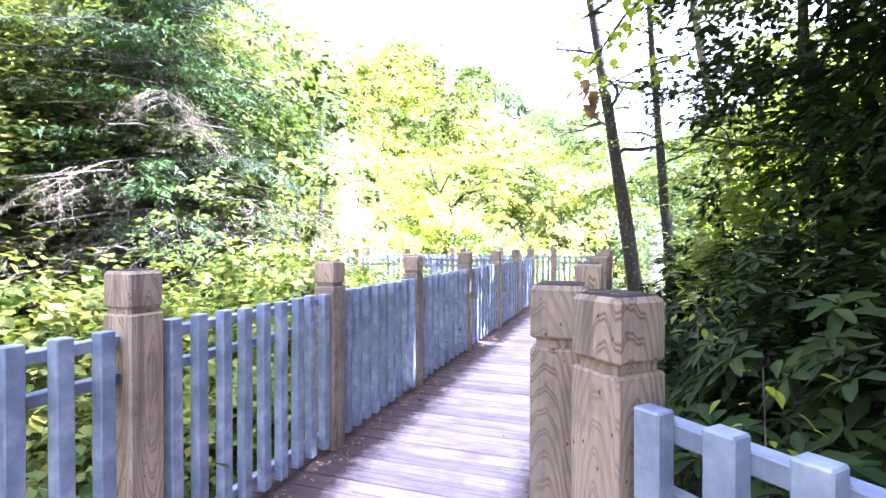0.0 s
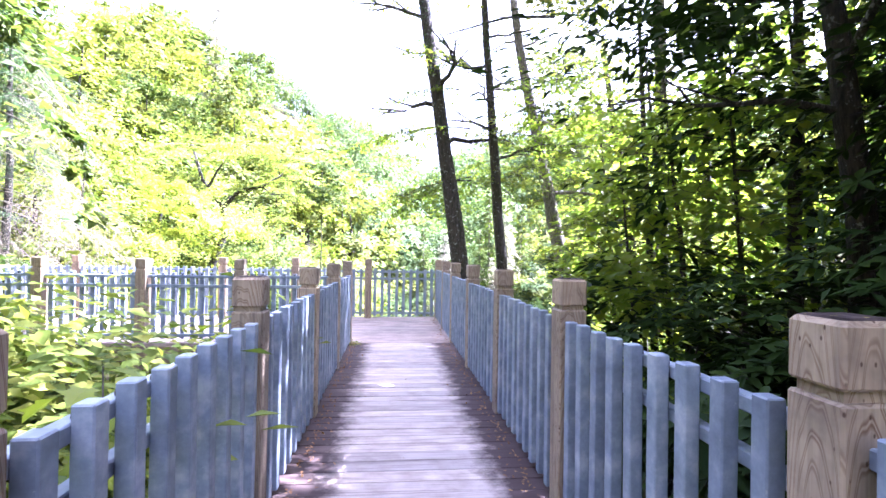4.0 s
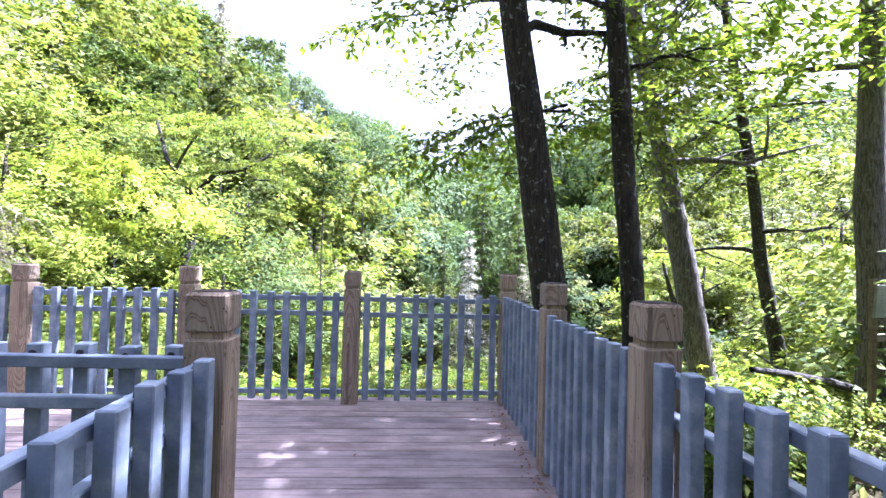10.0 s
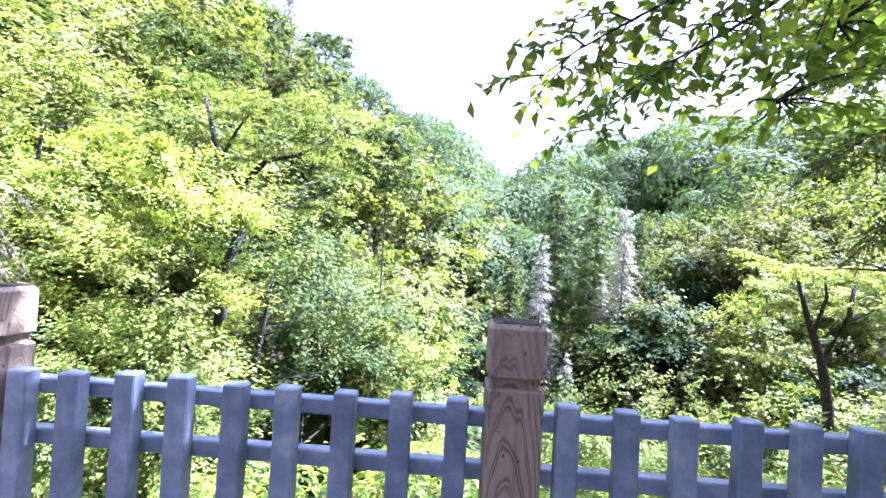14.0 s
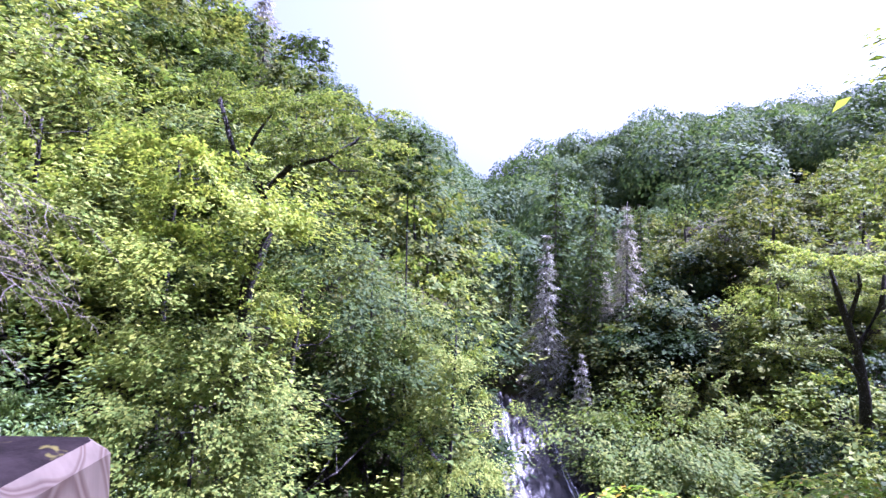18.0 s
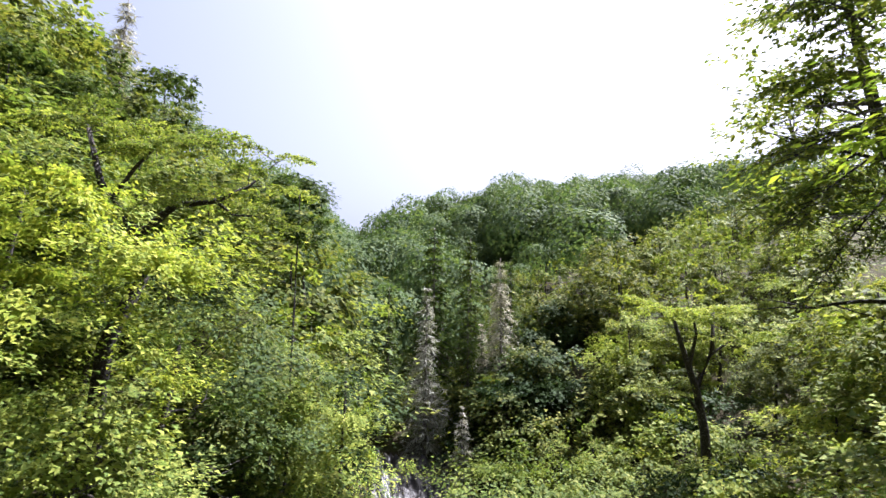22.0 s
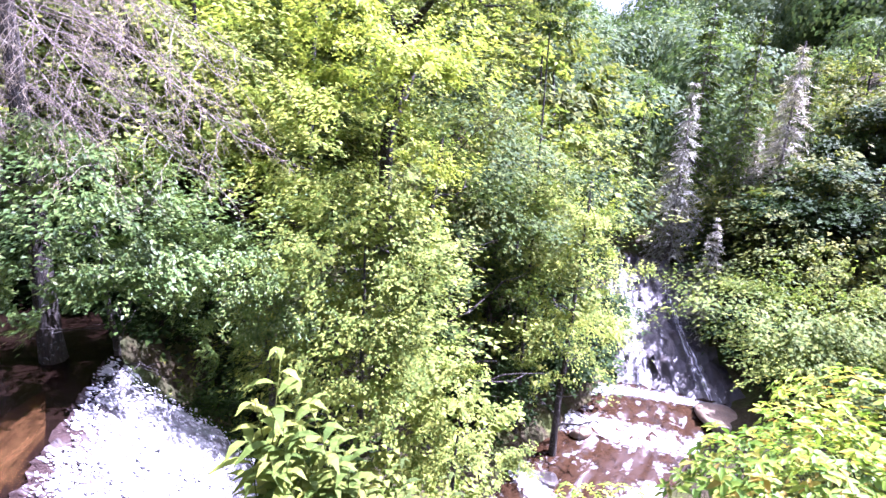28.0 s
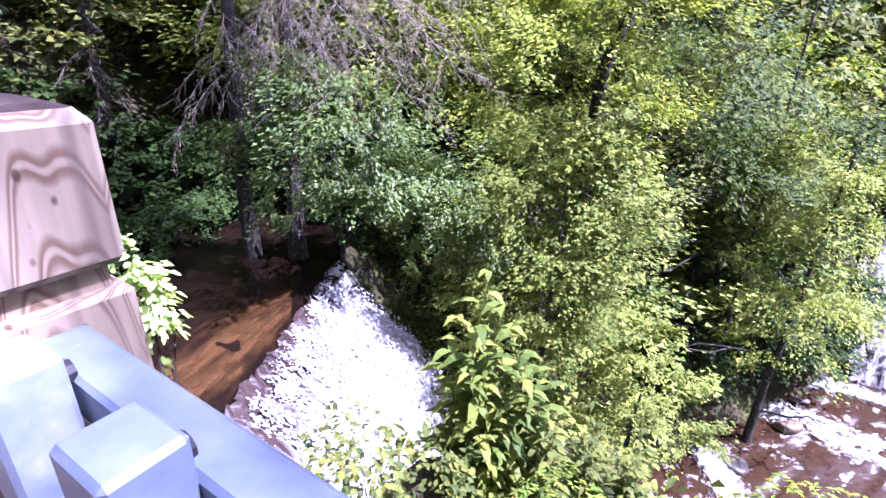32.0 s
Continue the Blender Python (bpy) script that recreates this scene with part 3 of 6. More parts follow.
strip("water_cascade", "white foaming cascade pouring over a rock ledge", CASCADE + [((-3.4, 9.2, -12.7), (-1.0, 7.2, -12.7))], CASCADE_WATER, "waterfall", 60, 0.045, 5)
froth(55, 14000)
strip("water_stream", "shallow brown stream with white riffles over rock",
      [((3.0, 25.2, -12.15), (10.2, 24.0, -12.15)), ((2.8, 23.9, -12.2), (9.6, 22.9, -12.2)), ((2.3, 22.4, -12.4), (8.6, 21.0, -12.45)), ((1.4, 20.6, -12.55), (7.6, 19.4, -12.6)), ((-1.2, 16.8, -12.9), (6.0, 15.0, -13.0)), ((-4.2, 11.0, -13.3), (3.0, 9.0, -13.3)), ((-5.0, 6.0, -13.6), (1.5, 4.0, -13.6))],
      STREAM_WATER, "water", 34, 0.06, 7)
strip("fall_rock", "dark wet rock face behind the waterfall",
      [((4.2, 33.2, -7.2), (10.2, 31.6, -7.4)), ((4.6, 31.2, -7.9), (9.4, 29.9, -8.6)), ((4.9, 29.0, -9.3), (10.0, 28.0, -10.2)), ((5.0, 27.0, -10.7), (10.6, 26.0, -11.4)), ((5.0, 24.8, -12.4), (11.0, 23.4, -12.4))], ROCK, "rock", 30, 0.16, 13)
strip("water_fall_main", "white waterfall sliding down a dark rock face",
      [((5.0, 32.6, -7.05), (5.9, 32.3, -7.05)), ((5.1, 31.0, -7.55), (6.0, 30.7, -7.75)), ((5.2, 28.9, -8.85), (6.2, 28.5, -9.1)), ((5.3, 26.8, -10.25), (6.7, 26.4, -10.5)), ((5.2, 24.7, -11.95), (7.0, 24.3, -11.95))],
      FALL_WATER, "waterfall", 14, 0.05, 9)
strip("water_fall_side", "narrow white waterfall along the side of the rock face",
      [((7.9, 30.3, -8.1), (8.3, 30.2, -8.1)), ((8.0, 28.8, -9.3), (8.6, 28.5, -9.3)), ((8.3, 27.0, -10.5), (9.2, 26.6, -10.5)), ((8.5, 25.4, -11.3), (9.7, 25.0, -11.3)), ((8.6, 24.1, -12.0), (10.1, 23.7, -12.0))],
      FALL_WATER, "waterfall", 10, 0.05, 10)
strip("water_fall_thread", "thin white threads of water over wet rock",
      [((6.6, 28.4, -9.1), (7.5, 28.2, -9.2)), ((6.9, 27.0, -10.2), (7.9, 26.7, -10.3)), ((7.2, 25.6, -11.2), (8.4, 25.2, -11.2)), ((7.3, 24.4, -12.0), (8.6, 24.0, -12.0))], THREAD_WATER, "waterfall", 10, 0.05, 14)
strip("foam_plunge", "line of white foam where the waterfall meets the stream",
      [((3.0, 24.1, -12.08), (3.1, 23.0, -12.08)), ((5.0, 24.5, -12.04), (5.2, 23.3, -12.1)), ((7.2, 24.3, -12.04), (7.2, 23.2, -12.1)), ((10.2, 23.6, -12.04), (9.9, 23.0, -12.08))], FOAM_WATER, "water", 8, 0.04, 15)
strip("foam_riffle", "white riffle breaking over rocks in the stream",
      [((1.9, 22.0, -12.3), (1.7, 20.4, -12.45)), ((4.0, 21.9, -12.3), (3.9, 19.9, -12.5)), ((6.2, 21.6, -12.3), (6.0, 19.6, -12.52)), ((8.2, 20.9, -12.35), (7.6, 19.5, -12.5))], FOAM_WATER, "water", 10, 0.07, 16)
strip("foam_shallows", "white foam spreading over the lower stream",
      [((-3.6, 12.0, -13.05), (-3.9, 8.2, -13.2)), ((-1.6, 13.6, -12.95), (-1.2, 9.2, -13.15)), ((0.8, 15.4, -12.85), (1.6, 11.6, -13.05)), ((3.2, 16.6, -12.75), (4.0, 14.0, -12.95)), ((5.4, 18.2, -12.6), (6.2, 16.8, -12.75))], FOAM_WATER, "water", 12, 0.06, 17)


strip("foam_ledge", "white water breaking over a low ledge in the stream",
      [((-0.7, 18.0, -12.7), (0.1, 18.4, -12.68)), ((0.0, 16.8, -12.74), (1.3, 17.4, -12.7)), ((1.0, 15.2, -12.86), (2.5, 15.7, -12.82))], FOAM_WATER, "water", 12, 0.06, 18)


def boulder(label, at, size, seed, mat=None):
    """A worn stone: a lump with flats."""
    r = np.random.default_rng(seed)
    bm = bmesh.new()
    bmesh.ops.create_icosphere(bm, subdivisions=3, radius=1.0)
    w = r.normal(0, 1.5, (3, 5))
    ph = r.uniform(0, 6, 5)
    for v in bm.verts:
        k = 1 + 0.10 * float(np.sin(np.array(v.co) @ w + ph).sum())
        v.co = Vector((v.co.x * size[0], v.co.y * size[1], max(-0.6, min(0.55, v.co.z)) * size[2])) * k
    ob = new("boulder", bm_mesh("boulder", bm, mat or ROCK))
    ob.location = at
    for p in ob.data.polygons:
        p.use_smooth = True
    tagged(ob, label, "rock", "rocks in the stream")


boulder("pale tan rock shelf at the foot of the waterfall", (9.4, 22.6, -12.2), (1.1, 1.5, 0.55), 21, TAN_ROCK)
boulder("small mossy brown boulder in the stream", (2.9, 20.2, -12.4), (0.4, 0.34, 0.34), 22, TAN_ROCK)
for x, y, s, sd in [(4.6, 20.9, 0.45, 23), (6.4, 20.2, 0.5, 24), (3.6, 21.6, 0.35, 25), (1.4, 17.4, 0.6, 26), (3.6, 16.0, 0.5, 27), (-0.6, 13.4, 0.7, 28), (0.9, 14.6, 0.45, 29)]:
    boulder("dark wet stone breaking the stream's surface", (x, y, float(river_z(y)) + 0.35), (s, s * 0.8, s * 0.6), sd)

# ---------------------------------------------------------------- timber deck and fences
POST_H, GROOVE, POST_W = 1.18, 1.03, 0.14


def post_meshes():
    bm = box_bm(POST_W, POST_W, GROOVE - 0.012 + 0.5, 0.006, (0, 0, (GROOVE - 0.012 - 0.5) / 2))
    bmesh.ops.create_cube(bm, size=1.0, matrix=Matrix.Translation((0, 0, GROOVE)) @ Matrix.Diagonal((0.112, 0.112, 0.05, 1)))
    body = bm_mesh("post", bm, POST_WOOD)
    bm = bmesh.new()
    w = POST_W / 2
    rings = []
    for z, r in ((GROOVE + 0.012, w - 0.004), (GROOVE + 0.018, w), (POST_H - 0.016, w), (POST_H - 0.004, w - 0.009), (POST_H, w - 0.02)):
        c = 0.008
        pts = [(r, r - c), (r - c, r), (-r + c, r), (-r, r - c), (-r, -r + c), (-r + c, -r), (r - c, -r), (r, -r + c)]
        rings.append([bm.verts.new((px, py, z)) for px, py in pts])
    for n, (lo, hi) in enumerate(zip(rings[:-1], rings[1:])):
        for k in range(8):
            bm.faces.new((lo[k], lo[(k + 1) % 8], hi[(k + 1) % 8], hi[k])).material_index = int(n == 3)
    bm.faces.new(rings[-1]).material_index = 1
    bm.faces.new(list(reversed(rings[0])))
    cap = bm_mesh("post_cap", bm, POST_WOOD)
    cap.materials.append(POST_TOP)
    return body, cap


POST_BODY, POST_CAP = post_meshes()
PICKET_W, PICKET_D, PICKET_TOP = 0.056, 0.048, 0.98
PICKET_ME = bm_mesh("picket", box_bm(PICKET_W, PICKET_D, 0.94, 0.004, (0, 0, PICKET_TOP - 0.47)), PAINT)
RAIL_ME = bm_mesh("rail", box_bm(1.0, 0.042, 0.042, 0.004), PAINT)
fr = random.Random(11)
bolt_bm = bmesh.new()
bmesh.ops.create_cone(bolt_bm, cap_ends=True, segments=10, radius1=0.012, radius2=0.010, depth=0.012, matrix=Matrix.Rotation(radians(90), 4, "X"))
BOLT_ME = bm_mesh("bolt", bolt_bm, STEEL)


def fence(name, label, posts, inside, count=9, skip=(), drop=None):
    """Posts at the given places with a bay of rails and pickets between each two; inside: +1 if the pickets stand to the left of the run."""
    x0, y0 = posts[0]
    root = new(name)
    root.location = (x0, y0, 0)
    tagged(root, label, "fence")
    for k, (x, y) in enumerate(posts):
        a = math.atan2(posts[min(k + 1, len(posts) - 1)][1] - posts[max(k - 1, 0)][1], posts[min(k + 1, len(posts) - 1)][0] - posts[max(k - 1, 0)][0])
        a += fr.uniform(-0.02, 0.02)
        if k not in skip:
            p = child("post", POST_BODY, root, (x - x0, y - y0, fr.uniform(-0.006, 0.006) - (drop or {}).get(k, 0.0)), a)
            child("post_cap", POST_CAP, p)
        if k + 1 == len(posts):
            break
        x2, y2 = posts[k + 1]
        L = math.hypot(x2 - x, y2 - y)
        ux, uy = (x2 - x) / L, (y2 - y) / L
        nx_, ny_ = -uy * inside, ux * inside
        ang = math.atan2(uy, ux)
        for z in (0.925, 0.79, 0.095):
            o = -0.004
            child("rail", RAIL_ME, root, ((x + x2) / 2 - x0 + nx_ * o, (y + y2) / 2 - y0 + ny_ * o, z + fr.uniform(-0.003, 0.003)), ang, (L - 0.13, 1, 1))
        for i in range(1, count + 1):
            t = i / (count + 1) + fr.uniform(-0.003, 0.003)
            o = 0.043
            q = child("picket", PICKET_ME, root, (x + (x2 - x) * t - x0 + nx_ * o, y + (y2 - y) * t - y0 + ny_ * o, fr.uniform(-0.006, 0.006)), ang + fr.uniform(-0.03, 0.03))
            child("bolt", BOLT_ME, q, (0, -inside * (PICKET_D / 2 + 0.004), PICKET_TOP - 0.03))
            q.rotation_euler[0], q.rotation_euler[1] = fr.uniform(-0.006, 0.006), fr.uniform(-0.008, 0.008)
    return root


XL, XR = 3.535, 5.11
LEFT_Y = [-2.75, -4.42, -6.02, -7.66, -9.30, -10.68, -12.04, -13.5, -15.0, -16.5]
RIGHT_Y = [0.0, -1.45, -2.75, -4.38, -5.99, -7.54, -9.14, -10.65, -12.09]
fence("boardwalk_fence_left", "blue-grey painted picket fence with tan square posts along the boardwalk", [(XL, y) for y in LEFT_Y], +1)
fence("boardwalk_fence_right", "blue-grey painted picket fence with tan posts beside the dark thicket", [(XR, y) for y in RIGHT_Y], -1)
fence("entrance_fence", "short blue-grey picket fence turning away at the boardwalk's start", [(5.25, -12.29), (6.25, -13.22), (7.3, -14.2)], -1)
fence("front_fence", "blue-grey picket fence with weathered posts facing the waterfall gorge", [(5.11, 0.0), (3.70, 0.0), (2.28, 0.0), (0.90, 0.0), (-0.49, 0.0), (-1.75, 0.0), (-3.24, 0.0)], +1, skip=(0,), drop={3: 0.015, 4: 0.05})
fence("rear_fence", "blue-grey picket fence along the rear edge of the viewing deck", [(3.535, -2.75), (2.03, -2.72), (0.70, -2.70), (-0.65, -2.70), (-2.0, -2.70), (-3.24, -2.70)], -1, skip=(0,))
fence("end_fence", "blue-grey picket fence closing the end of the viewing deck", [(-3.24, 0.0), (-3.24, -1.35), (-3.24, -2.70)], +1, skip=(0, 2))

# boards lie across the walk
floor = new("floor")
floor.location = (0, 0, 0)
tagged(floor, "weathered grey-brown timber boards of the boardwalk and deck", "floor", kind="structure")
BW = 0.142
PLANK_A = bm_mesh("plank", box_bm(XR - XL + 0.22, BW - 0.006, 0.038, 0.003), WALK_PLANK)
PLANK_B = bm_mesh("plank", box_bm(XR + 0.11 + 3.4, BW - 0.006, 0.038, 0.003), DECK_PLANK)
PLANK_C = bm_mesh("plank", box_bm(4.4, BW - 0.006, 0.038, 0.003), PLANK_WOOD)
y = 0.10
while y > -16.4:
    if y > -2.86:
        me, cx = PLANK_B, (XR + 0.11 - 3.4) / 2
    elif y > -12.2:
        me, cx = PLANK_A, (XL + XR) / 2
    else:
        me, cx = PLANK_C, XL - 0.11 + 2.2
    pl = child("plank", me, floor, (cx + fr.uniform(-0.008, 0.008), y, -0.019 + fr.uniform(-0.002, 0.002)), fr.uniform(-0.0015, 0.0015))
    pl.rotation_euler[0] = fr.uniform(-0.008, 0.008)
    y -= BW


def beam(label, a, b, w, h, top):
    L = math.hypot(b[0] - a[0], b[1] - a[1])
    ob = new("deck_beam", bm_mesh("deck_beam", box_bm(L, w, h, 0.006), BEAM_WOOD))
    ob.location = ((a[0] + b[0]) / 2, (a[1] + b[1]) / 2, top - h / 2)
    ob.rotation_euler = (0, 0, math.atan2(b[1] - a[1], b[0] - a[0]))
    tagged(ob, label, "beam", "deck beams", "structure")


BL = "dark weathered timber beam under the deck boards"
beam(BL, (-3.3, -2.80), (3.4, -2.80), 0.05, 0.24, -0.042)
beam(BL, (-3.3, 0.09), (5.2, 0.09), 0.05, 0.24, -0.042)
beam(BL, (3.45, -2.85), (3.45, -16.4), 0.05, 0.24, -0.042)
beam(BL, (5.19, 0.0), (5.19, -12.2), 0.05, 0.24, -0.042)
beam(BL, (-3.3, -2.77), (-3.3, 0.06), 0.05, 0.24, -0.042)
for px, py in [(-3.2, -2.7), (-0.6, -2.7), (2.0, -2.7), (-3.2, 0.0), (-0.4, 0.0), (2.3, 0.0), (5.1, 0.0), (3.5, -6.0), (5.1, -6.0), (3.5, -9.3), (5.1, -9.1), (3.5, -12.0), (5.1, -12.0), (3.5, -15)]:
    z0 = land_z(px, py) - 0.3
    ob = new("deck_support", bm_mesh("deck_support", box_bm(0.15, 0.15, -0.05 - z0, 0.006, (0, 0, (-0.05 - z0) / 2)), BEAM_WOOD))
    ob.location = (px, py, z0)
    tagged(ob, "square timber post holding up the deck", "post", "deck supports", "structure")


# ---------------------------------------------------------------- plants
def crown_mesh(name, seed, sprays, per, leaf, mats, size=(1, 1, 1), spray=0.5, flat=0.22, hollow=0.35, width=0.55, ragged=0.3, droop=0.2, lift=0.0, twigs=False, outward=0.0, simple=False):
    """A crown out of flat sprays of leaves: uneven outline, gaps between the sprays, leaves inside as well."""
    r = np.random.default_rng(seed)
    u = r.normal(0, 1, (sprays, 3))
    u /= np.linalg.norm(u, axis=1)[:, None]
    wave = np.sin(u @ r.normal(0, 2.6, (3, 4)) + r.uniform(0, 6, 4)).sum(1) / 2.2
    rad = (hollow + (1 - hollow) * r.uniform(0, 1, sprays) ** 0.5) * (1 + ragged * wave)
    c = u * rad[:, None] * np.array(size)
    c[:, 2] += lift * np.hypot(c[:, 0], c[:, 1])
    k = np.repeat(np.arange(sprays), per)
    out = u * np.array([1, 1, 0.0]) + r.normal(0, 0.15, u.shape) * np.array([1, 1, 0.0])
    out /= np.linalg.norm(out, axis=1)[:, None] + 1e-6
    side = np.cross(out, [0, 0, 1.0])
    n = len(k)
    shoots = 9
    j = r.integers(0, shoots, n)
    ang = r.uniform(-2.1, 2.1, (sprays, shoots))[k, j]
    rho = r.uniform(0, 1, n) ** 0.6 * r.uniform(0.5, 1.3, (sprays, shoots))[k, j]
    rise = r.normal(0.12, 0.38, (sprays, shoots))[k, j]
    a = 1.3 * rho * np.cos(ang)
    b = 1.1 * rho * np.sin(ang)
    lean = r.normal(0, 0.25, (sprays, 2))[k]
    sc = spray * 1.25 * r.uniform(0.6, 1.35, sprays)[k]
    dome = flat * 0.7
    off = out[k] * (a * sc)[:, None] + side[k] * (b * sc)[:, None]
    off += r.normal(0, 0.085, (n, 3)) * (sc * (0.5 + rho))[:, None]
    off[:, 2] += sc * (rise * rho - dome * (a * a + b * b) - (0.04 + lean[:, 0]) * a + lean[:, 1] * b)
    way = out[k] * (a + 0.35)[:, None] + side[k] * b[:, None]
    tilt = (out[k] * (a * 2 * dome + 0.2 + lean[:, 0] + 0.5 * outward)[:, None] + side[k] * (b * 2 * dome - lean[:, 1])[:, None]) + np.array([0, 0, 1.0])
    v, f = leaf_arrays(r, c[k] + off, way, leaf, width, droop, face=tilt, simple=simple)
    me = fast_mesh(name, v, f, mats)
    if not twigs:
        return me
    segs = []
    for q, o in zip(c, out):
        tip = q + o * spray * 1.1
        mid = q * 0.45 + r.normal(0, 0.05, 3) * np.linalg.norm(q)
        segs.append([(tuple(q * 0.04), 0.009), (tuple(mid), 0.007), (tuple(q), 0.004), (tuple(tip), 0.002)])
    tv, tf = tubes(segs, 4)
    return me, mesh_from("twig_spray", tv, tf, [BARK], True)


def trunk_mesh(name, seed, height, radius, lean=(0, 0), limbs=7, start=0.35, spread=1.8, mat=None, rise=0.5, sides=9, taper=0.8, wob_amount=1.0):
    """A tapered, slightly crooked trunk with limbs and side limbs."""
    r = random.Random(seed)
    n = 12
    line = []
    wx = wy = 0.0
    for k in range(n + 1):
        t = k / n
        wx += r.uniform(-0.3, 0.3) * radius * wob_amount
        wy += r.uniform(-0.3, 0.3) * radius * wob_amount
        swell = 1.45 if k == 0 else (1.12 if k == 1 else r.uniform(0.93, 1.07))
        line.append(((lean[0] * t + wx * (k > 0), lean[1] * t + wy * (k > 0), height * t), radius * swell * (1 - taper * t)))
    segs = [line]
    for i in range(limbs):
        t = start + (0.98 - start) * (i + r.random()) / limbs
        k = min(int(t * n), n - 1)
        p = Vector(line[k][0]).lerp(Vector(line[k + 1][0]), t * n - k)
        a = i * 2.4 + r.uniform(-0.6, 0.6)
        ln = spread * (1.15 - 0.6 * t) * r.uniform(0.65, 1.25)
        rad = max(0.012, radius * (1 - taper * t) * 0.40)
        d = Vector((math.cos(a), math.sin(a), rise * r.uniform(0.1, 1.4)))
        limb = []
        bend = Vector((0, 0, 0))
        for j in range(7):
            bend = bend + Vector((r.uniform(-1, 1), r.uniform(-1, 1), r.uniform(-0.9, 0.9))) * 0.055 * ln
            limb.append((tuple(p + d * ln * j / 6 + bend * (j > 0)), rad * (1 - 0.86 * j / 6)))
        segs.append(limb)
        for s in range(3):
            b = Vector(limb[2 + s][0])
            d2 = (d.normalized() * 0.6 + Vector((r.uniform(-1, 1), r.uniform(-1, 1), r.uniform(-0.3, 0.6)))).normalized()
            sub = [tuple(b + d2 * ln * 0.5 * j / 3 + Vector((r.uniform(-1, 1), r.uniform(-1, 1), r.uniform(-1, 1))) * 0.03 * ln * (j > 0)) for j in range(4)]
            segs.append([(q, rad * 0.45 * (1 - 0.3 * j)) for j, q in enumerate(sub)])
    v, f = tubes(segs, sides)
    return mesh_from(name, v, f, [mat or BARK], True)


def stems_mesh(name, seed, n, height, spread, radius=0.02, mat=None):
    r = random.Random(seed)
    segs = []
    for i in range(n):
        a = r.uniform(0, 6.28)
        s = spread * r.uniform(0.2, 1)
        segs.append([((math.cos(a) * s * t ** 1.4 + r.uniform(-0.04, 0.04), math.sin(a) * s * t ** 1.4 + r.uniform(-0.04, 0.04), height * r.uniform(0.9, 1.05) * t), radius * (1 - 0.75 * t)) for t in (0, 0.25, 0.5, 0.75, 1.0)])
    v, f = tubes(segs, 5)
    return mesh_from(name, v, f, [mat or BARK], True)


def whorl_mesh(name, seed, whorls, size, leaf, mat, width=0.30, per=8, hollow=0.6):
    """Evergreen thicket foliage: rosettes of long drooping leaves on the outside of a mound."""
    r = np.random.default_rng(seed)
    u = r.normal(0, 1, (whorls, 3))
    u[:, 2] = np.abs(u[:, 2]) * 0.9 - 0.25
    u /= np.linalg.norm(u, axis=1)[:, None]
    wave = np.sin(u @ r.normal(0, 2.4, (3, 4)) + r.uniform(0, 6, 4)).sum(1) / 2.2
    c = u * ((hollow + (1 - hollow) * r.uniform(0, 1, whorls) ** 0.5) * (1 + 0.28 * wave))[:, None] * np.array(size)
    k = np.repeat(np.arange(whorls), per)
    ang = np.tile(np.arange(per) * 2 * np.pi / per, whorls) + r.uniform(0, 6, whorls)[k]
    axis = u * 0.7 + np.array([0, 0, 0.6]) + r.normal(0, 0.2, u.shape)
    axis /= np.linalg.norm(axis, axis=1)[:, None]
    s1 = np.cross(axis, [0.3, 0.9, 0.1])
    s1 /= np.linalg.norm(s1, axis=1)[:, None]
    s2 = np.cross(axis, s1)
    d = s1[k] * np.cos(ang)[:, None] + s2[k] * np.sin(ang)[:, None] + axis[k] * r.uniform(-0.15, 0.35, len(k))[:, None]
    n = len(k)
    d /= np.linalg.norm(d, axis=1)[:, None]
    sd = np.cross(d, axis[k])
    sd /= np.linalg.norm(sd, axis=1)[:, None] + 1e-9
    nn = np.cross(sd, d)
    L = (leaf * r.uniform(0.6, 1.2, n))[:, None]
    W = L * width
    o = c[k] + r.normal(0, 0.01, (n, 3))
    v = np.empty((n, 6, 3))
    v[:, 0] = o
    v[:, 1] = o + d * L * 0.45 + sd * W * 0.5 + nn * L * 0.05
    v[:, 2] = o + d * L * 0.80 + sd * W * 0.38 - np.array([0, 0, 1.0]) * L * 0.10
    v[:, 3] = o + d * L - np.array([0, 0, 1.0]) * L * 0.2
    v[:, 4] = o + d * L * 0.80 - sd * W * 0.38 - np.array([0, 0, 1.0]) * L * 0.10
    v[:, 5] = o + d * L * 0.45 - sd * W * 0.5 + nn * L * 0.05
    base = np.arange(n)[:, None] * 6
    f = np.concatenate([base + [0, 1, 2, 3], base + [0, 3, 4, 5]], 1).reshape(-1, 4)
    return fast_mesh(name, v.reshape(-1, 3), f, mat)


